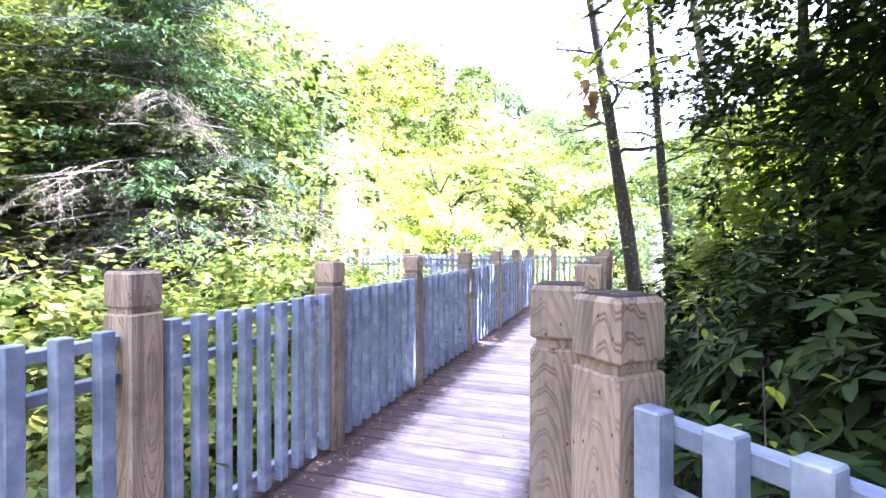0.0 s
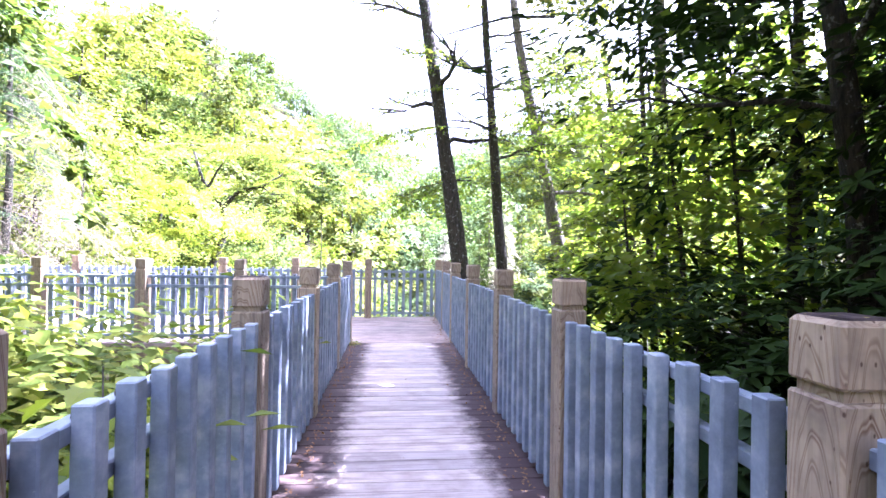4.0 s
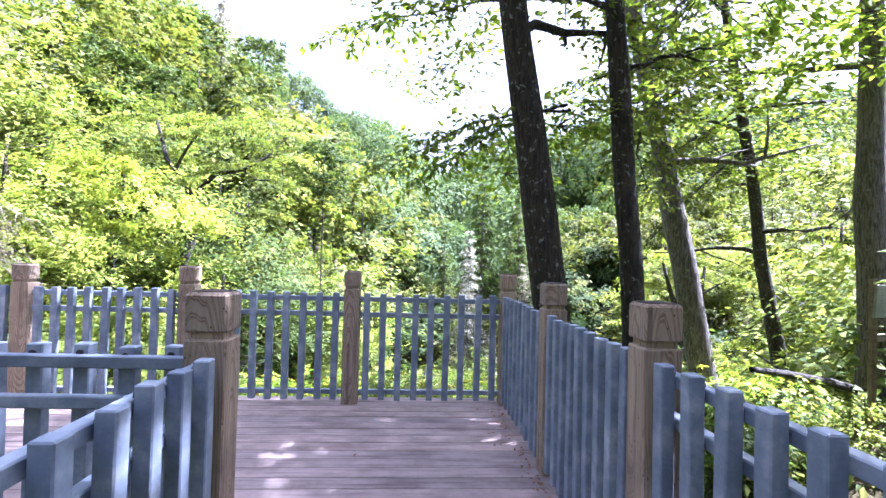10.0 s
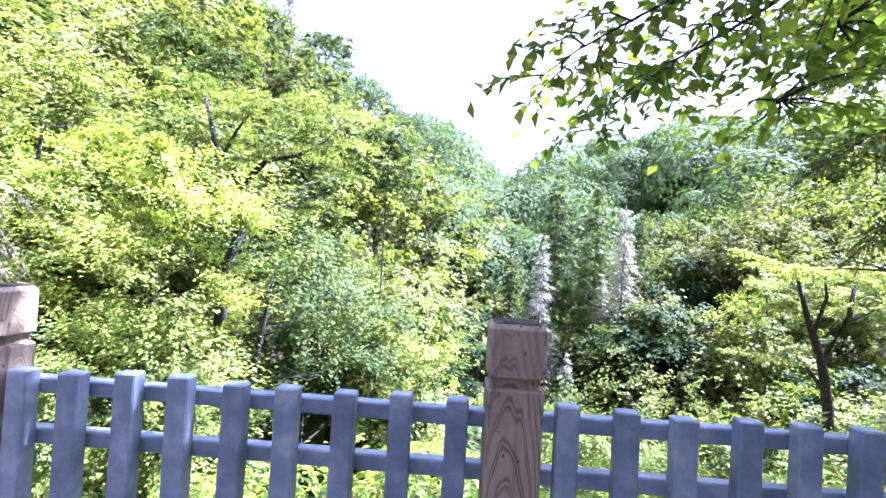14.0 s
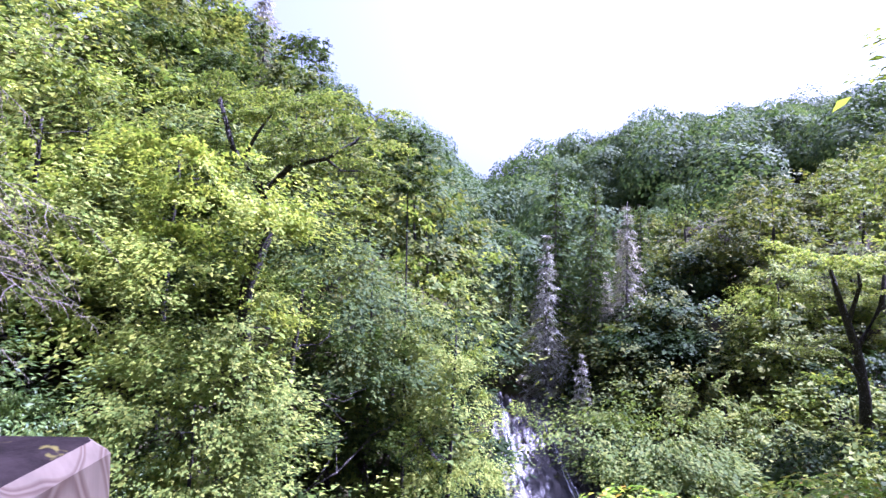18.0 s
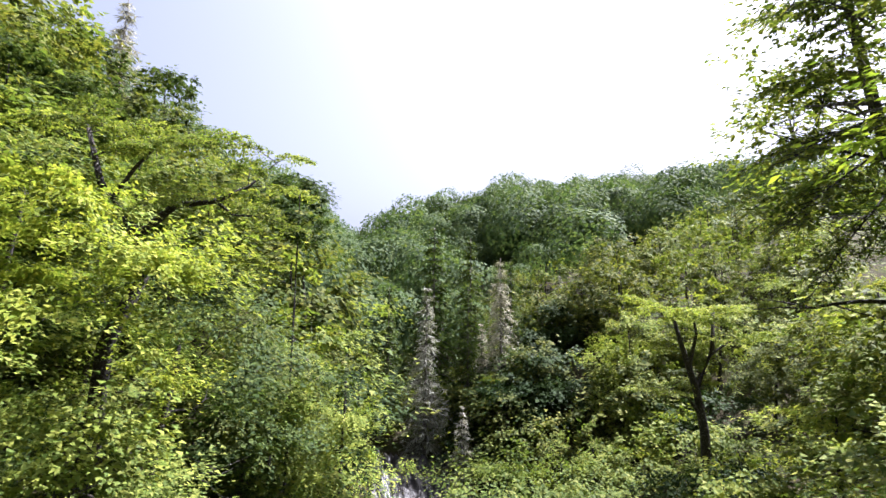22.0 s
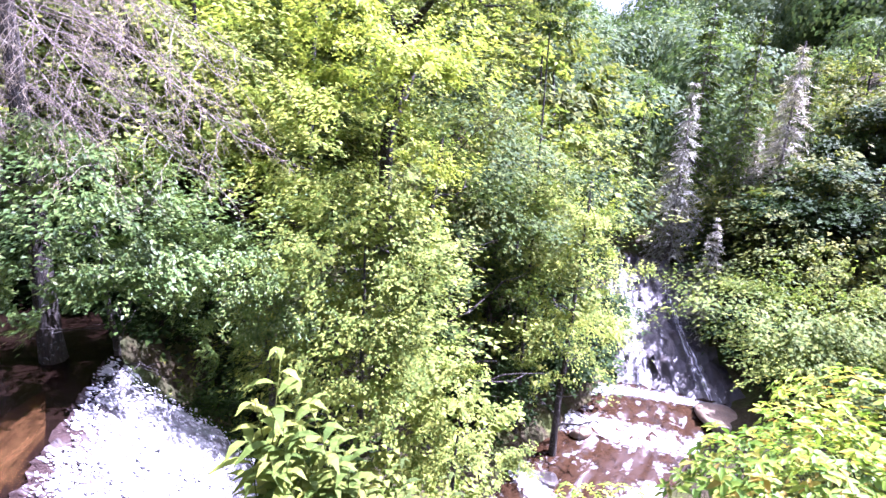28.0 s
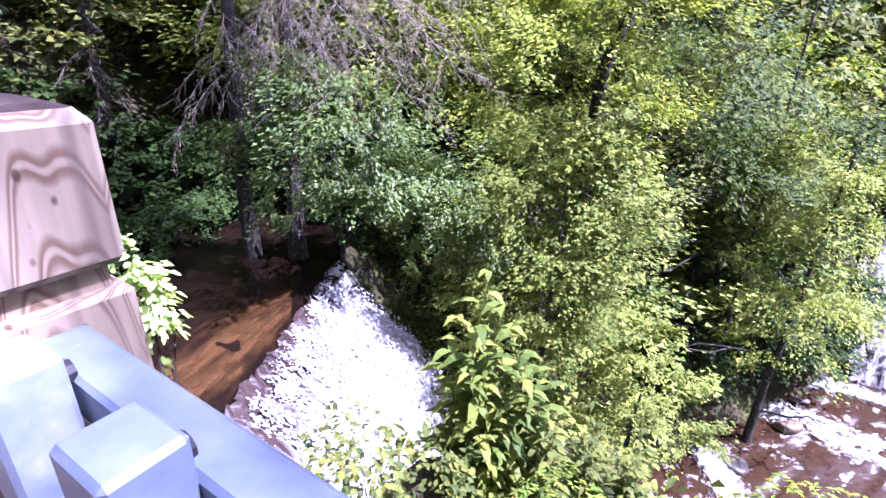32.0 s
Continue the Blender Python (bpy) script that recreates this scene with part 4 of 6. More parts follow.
def conifer_meshes(seed, height, base_r, mat, needle, tiers=26, per=7, leaves=34, droop=0.35, bare=0.12, width=0.30):
    """Trunk and hanging branches of a conifer, live or dead."""
    r = np.random.default_rng(seed)
    cs, ws, segs = [], [], []
    n = 10
    segs.append([((0, 0, height * k / n), max(0.02, 0.014 * height * (1 - 0.93 * k / n))) for k in range(n + 1)])
    for i in range(tiers):
        t = bare + (1 - bare) * (i + r.uniform(0, 1)) / tiers
        z = height * t
        reach = base_r * (1 - t) ** 0.75 * r.uniform(0.7, 1.15) + 0.15
        for j in range(per):
            if r.random() < 0.12:
                continue
            a = r.uniform(0, 6.28)
            L = reach * r.uniform(0.55, 1.15)
            d = np.array([math.cos(a), math.sin(a), 0.0])
            q = [(tuple(d * L * s + np.array([0, 0, z - droop * L * s ** 1.5])), 0.028 * (1 - 0.8 * s) * height / 12) for s in (0, 0.5, 1.0)]
            segs.append(q)
            m = max(4, int(leaves * L / base_r))
            s = r.uniform(0.15, 1.05, m)
            side = np.cross(d, [0, 0, 1.0])
            spread = r.normal(0, 0.16 * L, m) * (1.15 - s)
            c = d * (L * s)[:, None] + side * spread[:, None]
            c[:, 2] += z - droop * L * s ** 1.5 - np.abs(spread) * 0.5 + r.normal(0, 0.03, m)
            cs.append(c)
            ws.append(np.repeat((d * 0.7)[None], m, 0) + side * np.sign(spread)[:, None] * 0.7)
    v, f = leaf_arrays(r, np.concatenate(cs), np.concatenate(ws), needle, width, 0.35, 0.1, 0.5, simple=True)
    tv, tf = tubes(segs, 5)
    return mesh_from("trunk", tv, tf, [BARK_GREY], True), fast_mesh("foliage", v, f, mat)


def thing(name, label, cat, parts, at, rz=0.0, scale=1.0, group=""):
    """parts: (name, mesh, offset, scale)."""
    root = new(name)
    root.location, root.rotation_euler = at, (0, 0, rz)
    root.scale = (scale, scale, scale) if isinstance(scale, (int, float)) else scale
    tagged(root, label, cat, group)
    for pn, me, off, sc in parts:
        child(pn, me, root, off, 0, sc)
    return root


tr = random.Random(5)
ONE = (1, 1, 1)

# ---- woods on both sides of the gorge
MID = [crown_mesh("crown", 20 + i, 64, 115, 0.17, [LEAF_BROAD, LEAF_LIGHT, LEAF_DEEP, LEAF_SUN][i], (2.5, 2.5, 3.3), 0.64, 0.2, 0.5, 0.95, 0.42, outward=0.9, simple=True) for i in range(4)]
MID_FAR = [crown_mesh("crown", 30 + i, 34, 60, 0.30, [LEAF_BROAD, LEAF_LIGHT][i], (2.5, 2.5, 3.0), 0.85, 0.28, 0.6, 1.0, 0.32, outward=1.0, simple=True) for i in range(2)]
MID_TRUNK = [trunk_mesh("trunk", 40 + i, 6.8, 0.16, (0.4, 0.2), 5, 0.25, 2.0, sides=5) for i in range(3)]
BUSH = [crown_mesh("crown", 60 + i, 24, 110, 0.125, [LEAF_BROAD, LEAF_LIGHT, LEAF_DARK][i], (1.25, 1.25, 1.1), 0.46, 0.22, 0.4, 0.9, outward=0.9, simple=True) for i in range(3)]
STEMS = stems_mesh("stems", 70, 9, 1.5, 0.8, 0.03)


def mid_tree(x, y, scale, k=None, group="", low=5.2, label="leafy green broadleaf tree on the steep gorge side", far=False):
    k = tr.randrange(4) if k is None else k
    z = land_z(x, y) - 0.25
    return thing("tree", label, "tree", [("trunk", MID_TRUNK[k % 3], (0, 0, 0), ONE), ("crown", MID[k] if y < 31 and not far else MID_FAR[k % 2], (0.3, 0.1, low), (1, 1, tr.uniform(0.9, 1.25)))], (x, y, z), tr.uniform(0, 6.28), scale, group)


def bush(x, y, scale, k=None, group="", label="dense leafy green shrub on the slope", z=None, flat=1.0):
    k = tr.randrange(3) if k is None else k
    z = land_z(x, y) - 0.1 if z is None else z
    return thing("shrub", label, "shrub", [("stem_tuft", STEMS, (0, 0, 0), ONE), ("crown", BUSH[k], (0, 0, 1.15), ONE)], (x, y, z), tr.uniform(0, 6.28), (scale, scale, scale * flat), group)


for i in range(46):
    y = 19 + 44 * ((i + tr.random()) / 46) ** 1.15
    mid_tree(float(river_x(y)) - tr.uniform(6.5, 10 + 0.55 * y), y, tr.uniform(0.9, 1.45), None, "trees of the left slope")
for i in range(9):
    y = 15 + i * 0.9
    mid_tree(float(river_x(y)) - 12 - tr.uniform(0, 9), y, tr.uniform(1.0, 1.4), None, "trees of the left slope")
for i in range(14):
    mid_tree(tr.uniform(-30, -15), tr.uniform(-2, 16), tr.uniform(1.0, 1.5), tr.choice((0, 2, 3)), "trees of the left slope")
for i in range(34):
    mid_tree(-17 - 22 * tr.random(), -10 + 1.3 * i, tr.uniform(1.1, 1.6), None, "trees of the left slope", far=True)
for i in range(34):
    y = 17 + 43 * (i + tr.random()) / 34
    mid_tree(float(river_x(y)) + tr.uniform(8, 12 + 0.9 * y), y, tr.uniform(0.6, 0.95), None, "trees of the right slope", 4.0)
for i in range(26):
    y = tr.uniform(26, 46)
    mid_tree(float(river_x(y)) + tr.uniform(7, 30), y, tr.uniform(0.55, 0.85), tr.choice((0, 1, 3)), "trees of the right slope", 3.8)
for i in range(16):
    mid_tree(tr.uniform(17, 34), -16 + 2.1 * i, tr.uniform(0.9, 1.3), tr.choice((0, 2, 3)), "trees beyond the thicket", 4.4, "shaded green tree in the woods beyond the thicket")
for i in range(14):
    mid_tree(tr.uniform(15, 30), 3 + i * 0.9, tr.uniform(0.6, 0.85), tr.choice((0, 1, 2, 3)), "trees of the right slope", 3.8)
for i in range(12):
    bush(tr.uniform(10.5, 16), 3 + i * 0.9, tr.uniform(0.9, 1.4), tr.choice((0, 1)), "shrubs of the right slope")
for i in range(9):
    y = 35 + 2.0 * i
    mid_tree(float(river_x(y)) + (-1) ** i * tr.uniform(0.5, 3.0) - 1.5, y, tr.uniform(0.5, 0.7), 2, "trees above the waterfall", 3.6, "green tree standing above the waterfall")
for i in range(9):
    y = tr.uniform(17, 26)
    bush(float(river_x(y)) - tr.uniform(4.0, 7.5), y, tr.uniform(1.0, 1.6), 2, "shrubs of the left slope", "dark green shrub on the shaded slope")
for i in range(16):
    bush(13 + 0.6 * i + tr.uniform(-1, 1), tr.uniform(26, 38), tr.uniform(1.5, 2.2), tr.choice((0, 2)), "shrubs of the right slope")
for i in range(26):
    y = tr.uniform(9, 26)
    bush(float(river_x(y)) + tr.uniform(6.0, 16), y, tr.uniform(0.9, 1.6), tr.choice((0, 1, 2)), "shrubs of the right slope")


for x, y, sc in [(11.6, 26.4, 1.6), (12.6, 28.4, 1.8), (13.6, 30.2, 1.9), (11.2, 30.6, 1.5), (12.4, 24.2, 1.5), (14.8, 27.0, 1.8), (3.2, 27.0, 1.7), (2.6, 30.0, 2.0), (3.4, 33.0, 2.0), (1.4, 28.5, 1.9), (0.6, 26.0, 1.8), (4.0, 35.0, 2.0), (1.8, 32.0, 2.0), (15.6, 32.0, 2.0)]:
    bush(x, y, sc, 2 if x < 12.5 else 0, "dark shrubs round the waterfall", "green shrub on the rocks beside the waterfall")


# far wooded hills: nobody counts these crowns
def far_forest():
    r = np.random.default_rng(77)
    vs, fs, base = [], [], 0
    lib = []
    for i in range(4):
        w, ph = r.normal(0, 2.6, (3, 6)), r.uniform(0, 6, 6)
        u = r.normal(0, 1, (1700, 3))
        u[:, 2] = np.abs(u[:, 2]) * 1.1 - 0.15
        u /= np.linalg.norm(u, axis=1)[:, None]
        swell = 1 + 0.13 * np.sin(u @ w + ph).sum(1)
        lib.append(leaf_arrays(r, u * (r.uniform(0.86, 0.98, 1700) * swell)[:, None], np.cross(u, r.normal(0, 1, u.shape)), 0.08, 1.1, 0.0, 0.12, 0.7, face=u * 2.2, simple=True))
    places = []
    for _ in range(190):
        y = 50 + 150 * r.uniform(0, 1)
        x = r.uniform(-0.6, 0.95) * y + 14
        if not (y < 56 and -18 < x - float(river_x(y)) < 6):
            places.append((x, y))
    for _ in range(310):
        a, q = math.radians(r.uniform(-4, 58)), r.uniform(84, 168)
        places.append((q * math.sin(a), q * math.cos(a)))
    for _ in range(60):
        y = r.uniform(50, 84)
        places.append((float(river_x(y)) + r.uniform(-16, 10), y))
    for _ in range(30):
        places.append((r.uniform(-80, -36), r.uniform(-12, 55)))
    for x, y in places:
        z = land_z(x, y)
        s = r.uniform(2.4, 5.6) * (1 + y / 500)
        v, f = lib[r.integers(4)]
        a = r.uniform(0, 6.28)
        rot = np.array([[math.cos(a), -math.sin(a), 0], [math.sin(a), math.cos(a), 0], [0, 0, r.uniform(0.85, 1.5)]])
        vs.append((v @ rot.T) * s + np.array([x, y, z + s * 0.6]))
        fs.append(f + base)
        base += len(v)
    ob = new("far_forest", fast_mesh("far_forest", np.concatenate(vs), np.concatenate(fs), HAZED_LEAF))
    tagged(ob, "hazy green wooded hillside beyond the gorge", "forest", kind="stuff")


far_forest()

# ---- conifers above the waterfall
DEAD = [conifer_meshes(300 + i, 12.0, 2.0, GREY_TWIG, 0.42, 34, 9, 34, 0.55, 0.08, 0.14) for i in range(2)]
LIVE = [conifer_meshes(310 + i, 16.0, 2.9, LEAF_DEEP, 0.42, 36, 9, 40, 0.45, 0.06, 0.35) for i in range(2)]


def conifer(kind, x, y, h, z, label, k=0, group="conifers above the waterfall"):
    me, base = (DEAD[k], 12.0) if kind == "dead" else (LIVE[k], 16.0)
    s = h / base
    thing("conifer", label, "tree", [("trunk", me[0], (0, 0, 0), ONE), ("foliage", me[1], (0, 0, 0), ONE)], (x, y, z), tr.uniform(0, 6.28), s, group)


GREYC, GREENC = "dead grey conifer with bare drooping twigs", "tall dark green conifer beside the waterfall"
for kind, x, y, top, k in [("dead", 8.6, 32.8, 3.4, 0), ("dead", 14.1, 33.1, 5.8, 1), ("dead", 9.7, 28.4, -3.7, 0), ("dead", 22.3, 39.2, 5.4, 1), ("live", 10.1, 36.6, 8.4, 0), ("live", 13.4, 37.6, 7.9, 1), ("live", 11.8, 33.5, 3.5, 1), ("live", 16.2, 36.0, 6.0, 0), ("live", 7.2, 39.5, 4.0, 1), ("dead", 13.0, 34.0, 1.0, 0), ("dead", -17.8, 53.2, 33.0, 1), ("live", -24.0, 50.0, 27.0, 0), ("live", -14.0, 56.0, 22.0, 1)]:
    zb = land_z(x, y) - 0.2
    conifer(kind, x, y, top - zb, zb, GREYC if kind == "dead" else GREENC, k)

SKY_CROWN = crown_mesh("crown", 35, 80, 70, 0.28, LEAF_DEEP, (3.1, 3.0, 3.6), 0.7, 0.3, 0.6, 0.95, 0.22, outward=1.0, simple=True)
for x, y, top, s in [(-14.0, 54.2, 26.6, 1.0), (-20.5, 50.0, 28.0, 1.1), (-10.6, 21.0, 11.6, 0.55), (-9.0, 22.6, 11.2, 0.5), (0.0, 18.9, 6.7, 0.4)]:
    zb = land_z(x, y) - 0.3
    thing("tree", "round-topped tree standing above the others on the ridge", "tree", [("trunk", trunk_mesh("trunk", 36, (top - zb) / s - 2.0, 0.22, (0, 0), 6, 0.6, 2.2, sides=6), (0, 0, 0), ONE), ("crown", SKY_CROWN, (0, 0, (top - zb) / s - 3.6), ONE)], (x, y, zb), tr.uniform(0, 6), s, "trees on the skyline")

# ---- leafy boughs
def bough_meshes(seed, leaf, mat, width=0.5, twigs=17, reach=0.42, step=0.05, droop=0.10, hang=0.25, bark=None, thick=0.016, fine=5, L=2.0, first=0.16):
    """A bough of length L along +x: a bent limb, side twigs in a flat fan, leaves in two ranks on every twig."""
    r = np.random.default_rng(seed)
    ts = np.linspace(0, 1, 9)
    wob = np.cumsum(r.normal(0, 0.035, (9, 3)), 0) * np.array([0.2, 1.0, 0.6])
    main = np.stack([L * ts, 0 * ts, 0.10 * np.sin(ts * 3.1) - droop * L * ts ** 1.8], 1) + wob - wob[0]
    segs = [[(tuple(p), thick * (1 - 0.85 * t)) for p, t in zip(main, ts)]]
    cs, ws = [], []

    def at(line, t):
        q = min(max(t, 0), 0.9999) * (len(line) - 1)
        k = int(q)
        return line[k] * (1 - q + k) + line[k + 1] * (q - k)

    def leaves(line, size):
        n = max(3, int(size / step))
        for j in range(n):
            t = 0.12 + 0.88 * (j + r.uniform(-0.3, 0.3)) / n
            p, d = at(line, t), at(line, min(1, t + 0.1)) - at(line, max(0, t - 0.1))
            d = d / (np.linalg.norm(d) + 1e-9)
            s = np.cross(d, [0, 0, 1.0]) * (-1) ** j
            cs.append(p)
            ws.append(d * 0.6 + s * 0.9 + np.array([0, 0, -hang]))

    for i in range(twigs):
        t = first + (1 - first) * (i + r.uniform(-0.2, 0.2)) / twigs
        p = at(main, t)
        a = (-1) ** i * math.radians(r.uniform(32, 66))
        size = reach * L * (1.15 - 0.75 * t) * r.uniform(0.65, 1.15)
        d = np.array([math.cos(a), math.sin(a), r.uniform(-0.25, 0.2)])
        tw = [p + d * size * q + np.array([0, 0, -hang * size * q * q]) + r.normal(0, 0.015, 3) * (q > 0) for q in np.linspace(0, 1, 5)]
        segs.append([(tuple(q), thick * 0.36 * (1 - 0.2 * k)) for k, q in enumerate(tw)])
        leaves(tw, size)
        for j in range(fine):
            u = 0.25 + 0.7 * (j + r.random()) / fine
            b = at(tw, u)
            g = a + (-1) ** j * math.radians(r.uniform(28, 60))
            m = size * 0.45 * r.uniform(0.5, 1.1)
            e = np.array([math.cos(g), math.sin(g), r.uniform(-0.3, 0.15)])
            sub = [b + e * m * q + np.array([0, 0, -hang * m * q * q]) for q in (0, 0.5, 1.0)]
            segs.append([(tuple(q), thick * 0.16 * (1 - 0.3 * k)) for k, q in enumerate(sub)])
            leaves(sub, m)
    v, f = leaf_arrays(r, np.array(cs), np.array(ws), leaf, width, 0.15, 0.12, 0.75, simple=width < 0.3)
    tv, tf = tubes(segs, 5)
    return mesh_from("limb", tv, tf, [bark or BARK], True), fast_mesh("foliage", v, f, mat)


def hang_bough(root, pair, start, end, roll=0.0, names=("limb", "foliage"), L=2.0):
    """Lay a bough from start to end (world places) under a tree that stands upright and unscaled."""
    a, b = Vector(start), Vector(end)
    d = b - a
    for nm, me in zip(names, pair):
        ob = child(nm, me, root, a - root.location)
        ob.rotation_euler = (roll, -math.atan2(d.z, math.hypot(d.x, d.y)), math.atan2(d.y, d.x))
        k = d.length / L
        ob.scale = (k, k, k)


MAPLE_BOUGH = [bough_meshes(700 + i, 0.078, m, 0.58, 17, 0.38, 0.056, fine=4) for i, m in enumerate((LEAF_LIGHT, MAPLE, LEAF_LIGHT))]
LONG_BOUGH = [bough_meshes(720 + i, 0.13, m, 0.6, 28, 0.26, 0.085, 0.05, 0.2, None, 0.055, 6, 6.0, 0.25) for i, m in enumerate((LEAF_LIGHT, LEAF_SUN, LEAF_LIGHT))]
GREY_BOUGH = [bough_meshes(710 + i, 0.07, PALE_TWIG, 0.09, 17, 0.36, 0.05, 0.16, 0.75, DEADWOOD, 0.013, 6, 3.2) for i in range(2)]
NEEDLE_BOUGH = bough_meshes(715, 0.06, NEEDLE, 0.24, 18, 0.32, 0.028, 0.14, 0.35, BARK, 0.014, 6, 2.6)

# ---- trees along the gorge
def placed_tree(label, at, crown, size, centre, trunk_r, height, lean=(0, 0), limbs=10, seed=1, start=0.3, spread=2.0, mat=None, group=""):
    tm = trunk_mesh("trunk", seed, height, trunk_r, lean, limbs, start, spread, mat)
    return thing("tree", label, "tree", [("trunk", tm, (0, 0, 0), ONE), ("crown", crown, centre, size)], at, 0, 1, group)


LIGHTTREE = crown_mesh("crown", 109, 44, 480, 0.126, LEAF_LIGHT, (4.2, 3.4, 4.6), 1.05, 0.16, 0.5, 0.85, ragged=0.34, outward=1.1, simple=True)
DARKTREE = crown_mesh("crown", 101, 44, 480, 0.126, LEAF_DEEP, (4.2, 3.4, 4.6), 1.15, 0.16, 0.5, 0.85, ragged=0.3, outward=1.1, simple=True)
placed_tree("broad dark-limbed tree leaning over the gorge", (-4.6, 14.9, land_z(-4.6, 14.9) - 0.3), DARKTREE, ONE, (1.5, 0.0, 8.6), 0.24, 11.5, (2.0, 0), 14, 7, 0.25, 4.4)
dv, df = tubes([[((-4.9, 15.7, -3.1), 0.26), ((-4.6, 15.1, 0.5), 0.2), ((-3.7, 14.7, 2.5), 0.16), ((-4.1, 14.5, 3.6), 0.13), ((-4.9, 14.5, 4.7), 0.09), ((-5.4, 14.6, 6.3), 0.05)],
                [((-4.0, 14.6, 3.3), 0.12), ((-3.1, 14.4, 4.2), 0.10), ((-2.1, 14.4, 4.4), 0.075), ((-1.3, 14.5, 4.9), 0.045), ((-0.6, 14.6, 5.7), 0.02)],
                [((-3.8, 14.7, 2.6), 0.11), ((-2.9, 14.5, 2.9), 0.09), ((-2.0, 14.4, 2.7), 0.06), ((-1.1, 14.5, 2.9), 0.03)],
                [((-4.6, 14.5, 4.3), 0.07), ((-4.1, 14.3, 5.1), 0.05), ((-3.4, 14.3, 6.1), 0.025)], [((-2.1, 14.4, 4.4), 0.05), ((-1.6, 14.2, 4.0), 0.03), ((-1.0, 14.2, 4.0), 0.015)]], 8)
LEAN = thing("leaning_tree", "dark crooked leaning tree with curved limbs and layered leaves", "tree", [("trunk", mesh_from("trunk", dv, df, [BARK], True), (0, 0, 0), ONE)], (0, 0, 0))
GORGE_BOUGH = [bough_meshes(730 + i, 0.12, m, 0.75, 18, 0.42, 0.075, 0.08, 0.2, None, 0.02, 6, 2.6) for i, m in enumerate((LEAF_SUN, LEAF_LIGHT, LEAF_SUN))]
lb = random.Random(71)
for k, (px, py, pz) in enumerate([(-4.1, 14.5, 3.6), (-3.1, 14.4, 4.2), (-2.1, 14.4, 4.4), (-1.3, 14.5, 4.9), (-4.9, 14.5, 4.7), (-5.4, 14.6, 6.3), (-3.4, 14.3, 6.0), (-2.0, 14.4, 2.7), (-1.1, 14.5, 2.9), (-2.9, 14.5, 2.9), (-1.6, 14.2, 4.0), (-4.6, 14.8, 1.6), (-0.6, 14.6, 5.7), (-5.1, 14.5, 5.4), (-5.4, 14.4, 6.2), (-3.6, 14.2, 5.6), (-5.2, 14.2, 5.9)]):
    for q in range(2):
        a = lb.uniform(-2.6, 0.5)
        hang_bough(LEAN, GORGE_BOUGH[(k + q) % 2], (px, py, pz), (px + 1.9 * math.cos(a), py + 1.6 * math.sin(a), pz + lb.uniform(-0.5, 0.6)), 0.0, ("limb", "foliage"), 2.6)
EDGETREE = crown_mesh("crown", 112, 36, 480, 0.114, LEAF_SUN, (2.6, 2.2, 3.5), 0.95, 0.1, 0.45, 0.8, ragged=0.3, outward=1.1, simple=True)
placed_tree("yellow-green layered tree at the edge of the gorge", (-5.4, 11.0, land_z(-5.4, 11.0) - 0.3), EDGETREE, (1.2, 1.15, 1.15), (1.2, -0.2, 6.4), 0.15, 8.4, (1.0, -0.2), 12, 17, 0.2, 2.6)
LAYERED = crown_mesh("crown", 118, 34, 520, 0.098, LEAF_SUN, (2.3, 1.8, 2.7), 0.72, 0.05, 0.4, 0.75, ragged=0.34, outward=0.7, simple=True)
placed_tree("bright layered tree over the gorge's shrubs", (-4.3, 10.1, land_z(-4.3, 10.1) - 0.3), LAYERED, ONE, (0.7, -0.3, 2.1 - land_z(-4.3, 10.1)), 0.11, 7.0, (0.8, -0.3), 12, 21, 0.25, 2.2)
placed_tree("tall green tree on the gorge side above the pool", (-9.6, 12.6, land_z(-9.6, 12.6) - 0.3), EDGETREE, (1.25, 1.2, 1.25), (0.6, -0.2, 8.0), 0.17, 10.5, (0.8, -0.2), 12, 18, 0.2, 2.8)
placed_tree("tall green tree on the gorge side above the pool", (-8.2, 16.6, land_z(-8.2, 16.6) - 0.3), LIGHTTREE, ONE, (0.6, -0.2, 9.4), 0.2, 12.5, (0.8, -0.2), 12, 19, 0.2, 3.4)
FINE = crown_mesh("crown", 102, 50, 416, 0.104, LEAF_SUN, (2.2, 2.0, 5.2), 0.85, 0.14, 0.3, 0.75, 0.28, outward=1.1, simple=True)
placed_tree("slender pale-green tree beside the waterfall", (1.7, 18.8, land_z(1.7, 18.8) - 0.3), FINE, ONE, (0.3, 0.2, 9.0), 0.16, 12.5, (0.5, 0), 14, 8, 0.15, 2.2)
FINE2 = crown_mesh("crown", 103, 40, 352, 0.126, LEAF_BROAD, (2.2, 2.0, 4.2), 0.9, 0.16, 0.35, 0.8, outward=1.1, simple=True)
placed_tree("slender green tree on the gorge side", (-1.4, 19.8, land_z(-1.4, 19.8) - 0.3), FINE2, ONE, (0.1, 0.2, 8.4), 0.15, 11.5, (0.3, 0), 12, 9, 0.2, 2.2)
SMALLLEAF = crown_mesh("crown", 104, 74, 320, 0.071, LEAF_LIGHT, (1.55, 1.4, 1.7), 0.44, 0.12, 0.5, 0.75, 0.42, outward=1.1, simple=True)
placed_tree("bright yellow-green small-leaved shrub above the cascade", (-3.1, 8.5, -5.0), SMALLLEAF, ONE, (0.1, -0.1, 2.9), 0.06, 3.8, (0.2, 0), 9, 10, 0.1, 1.2)
SMALLLOW = crown_mesh("crown", 105, 26, 416, 0.062, LEAF_LIGHT, (1.0, 0.9, 0.9), 0.32, 0.2, 0.4, 0.8, outward=1.1, simple=True)
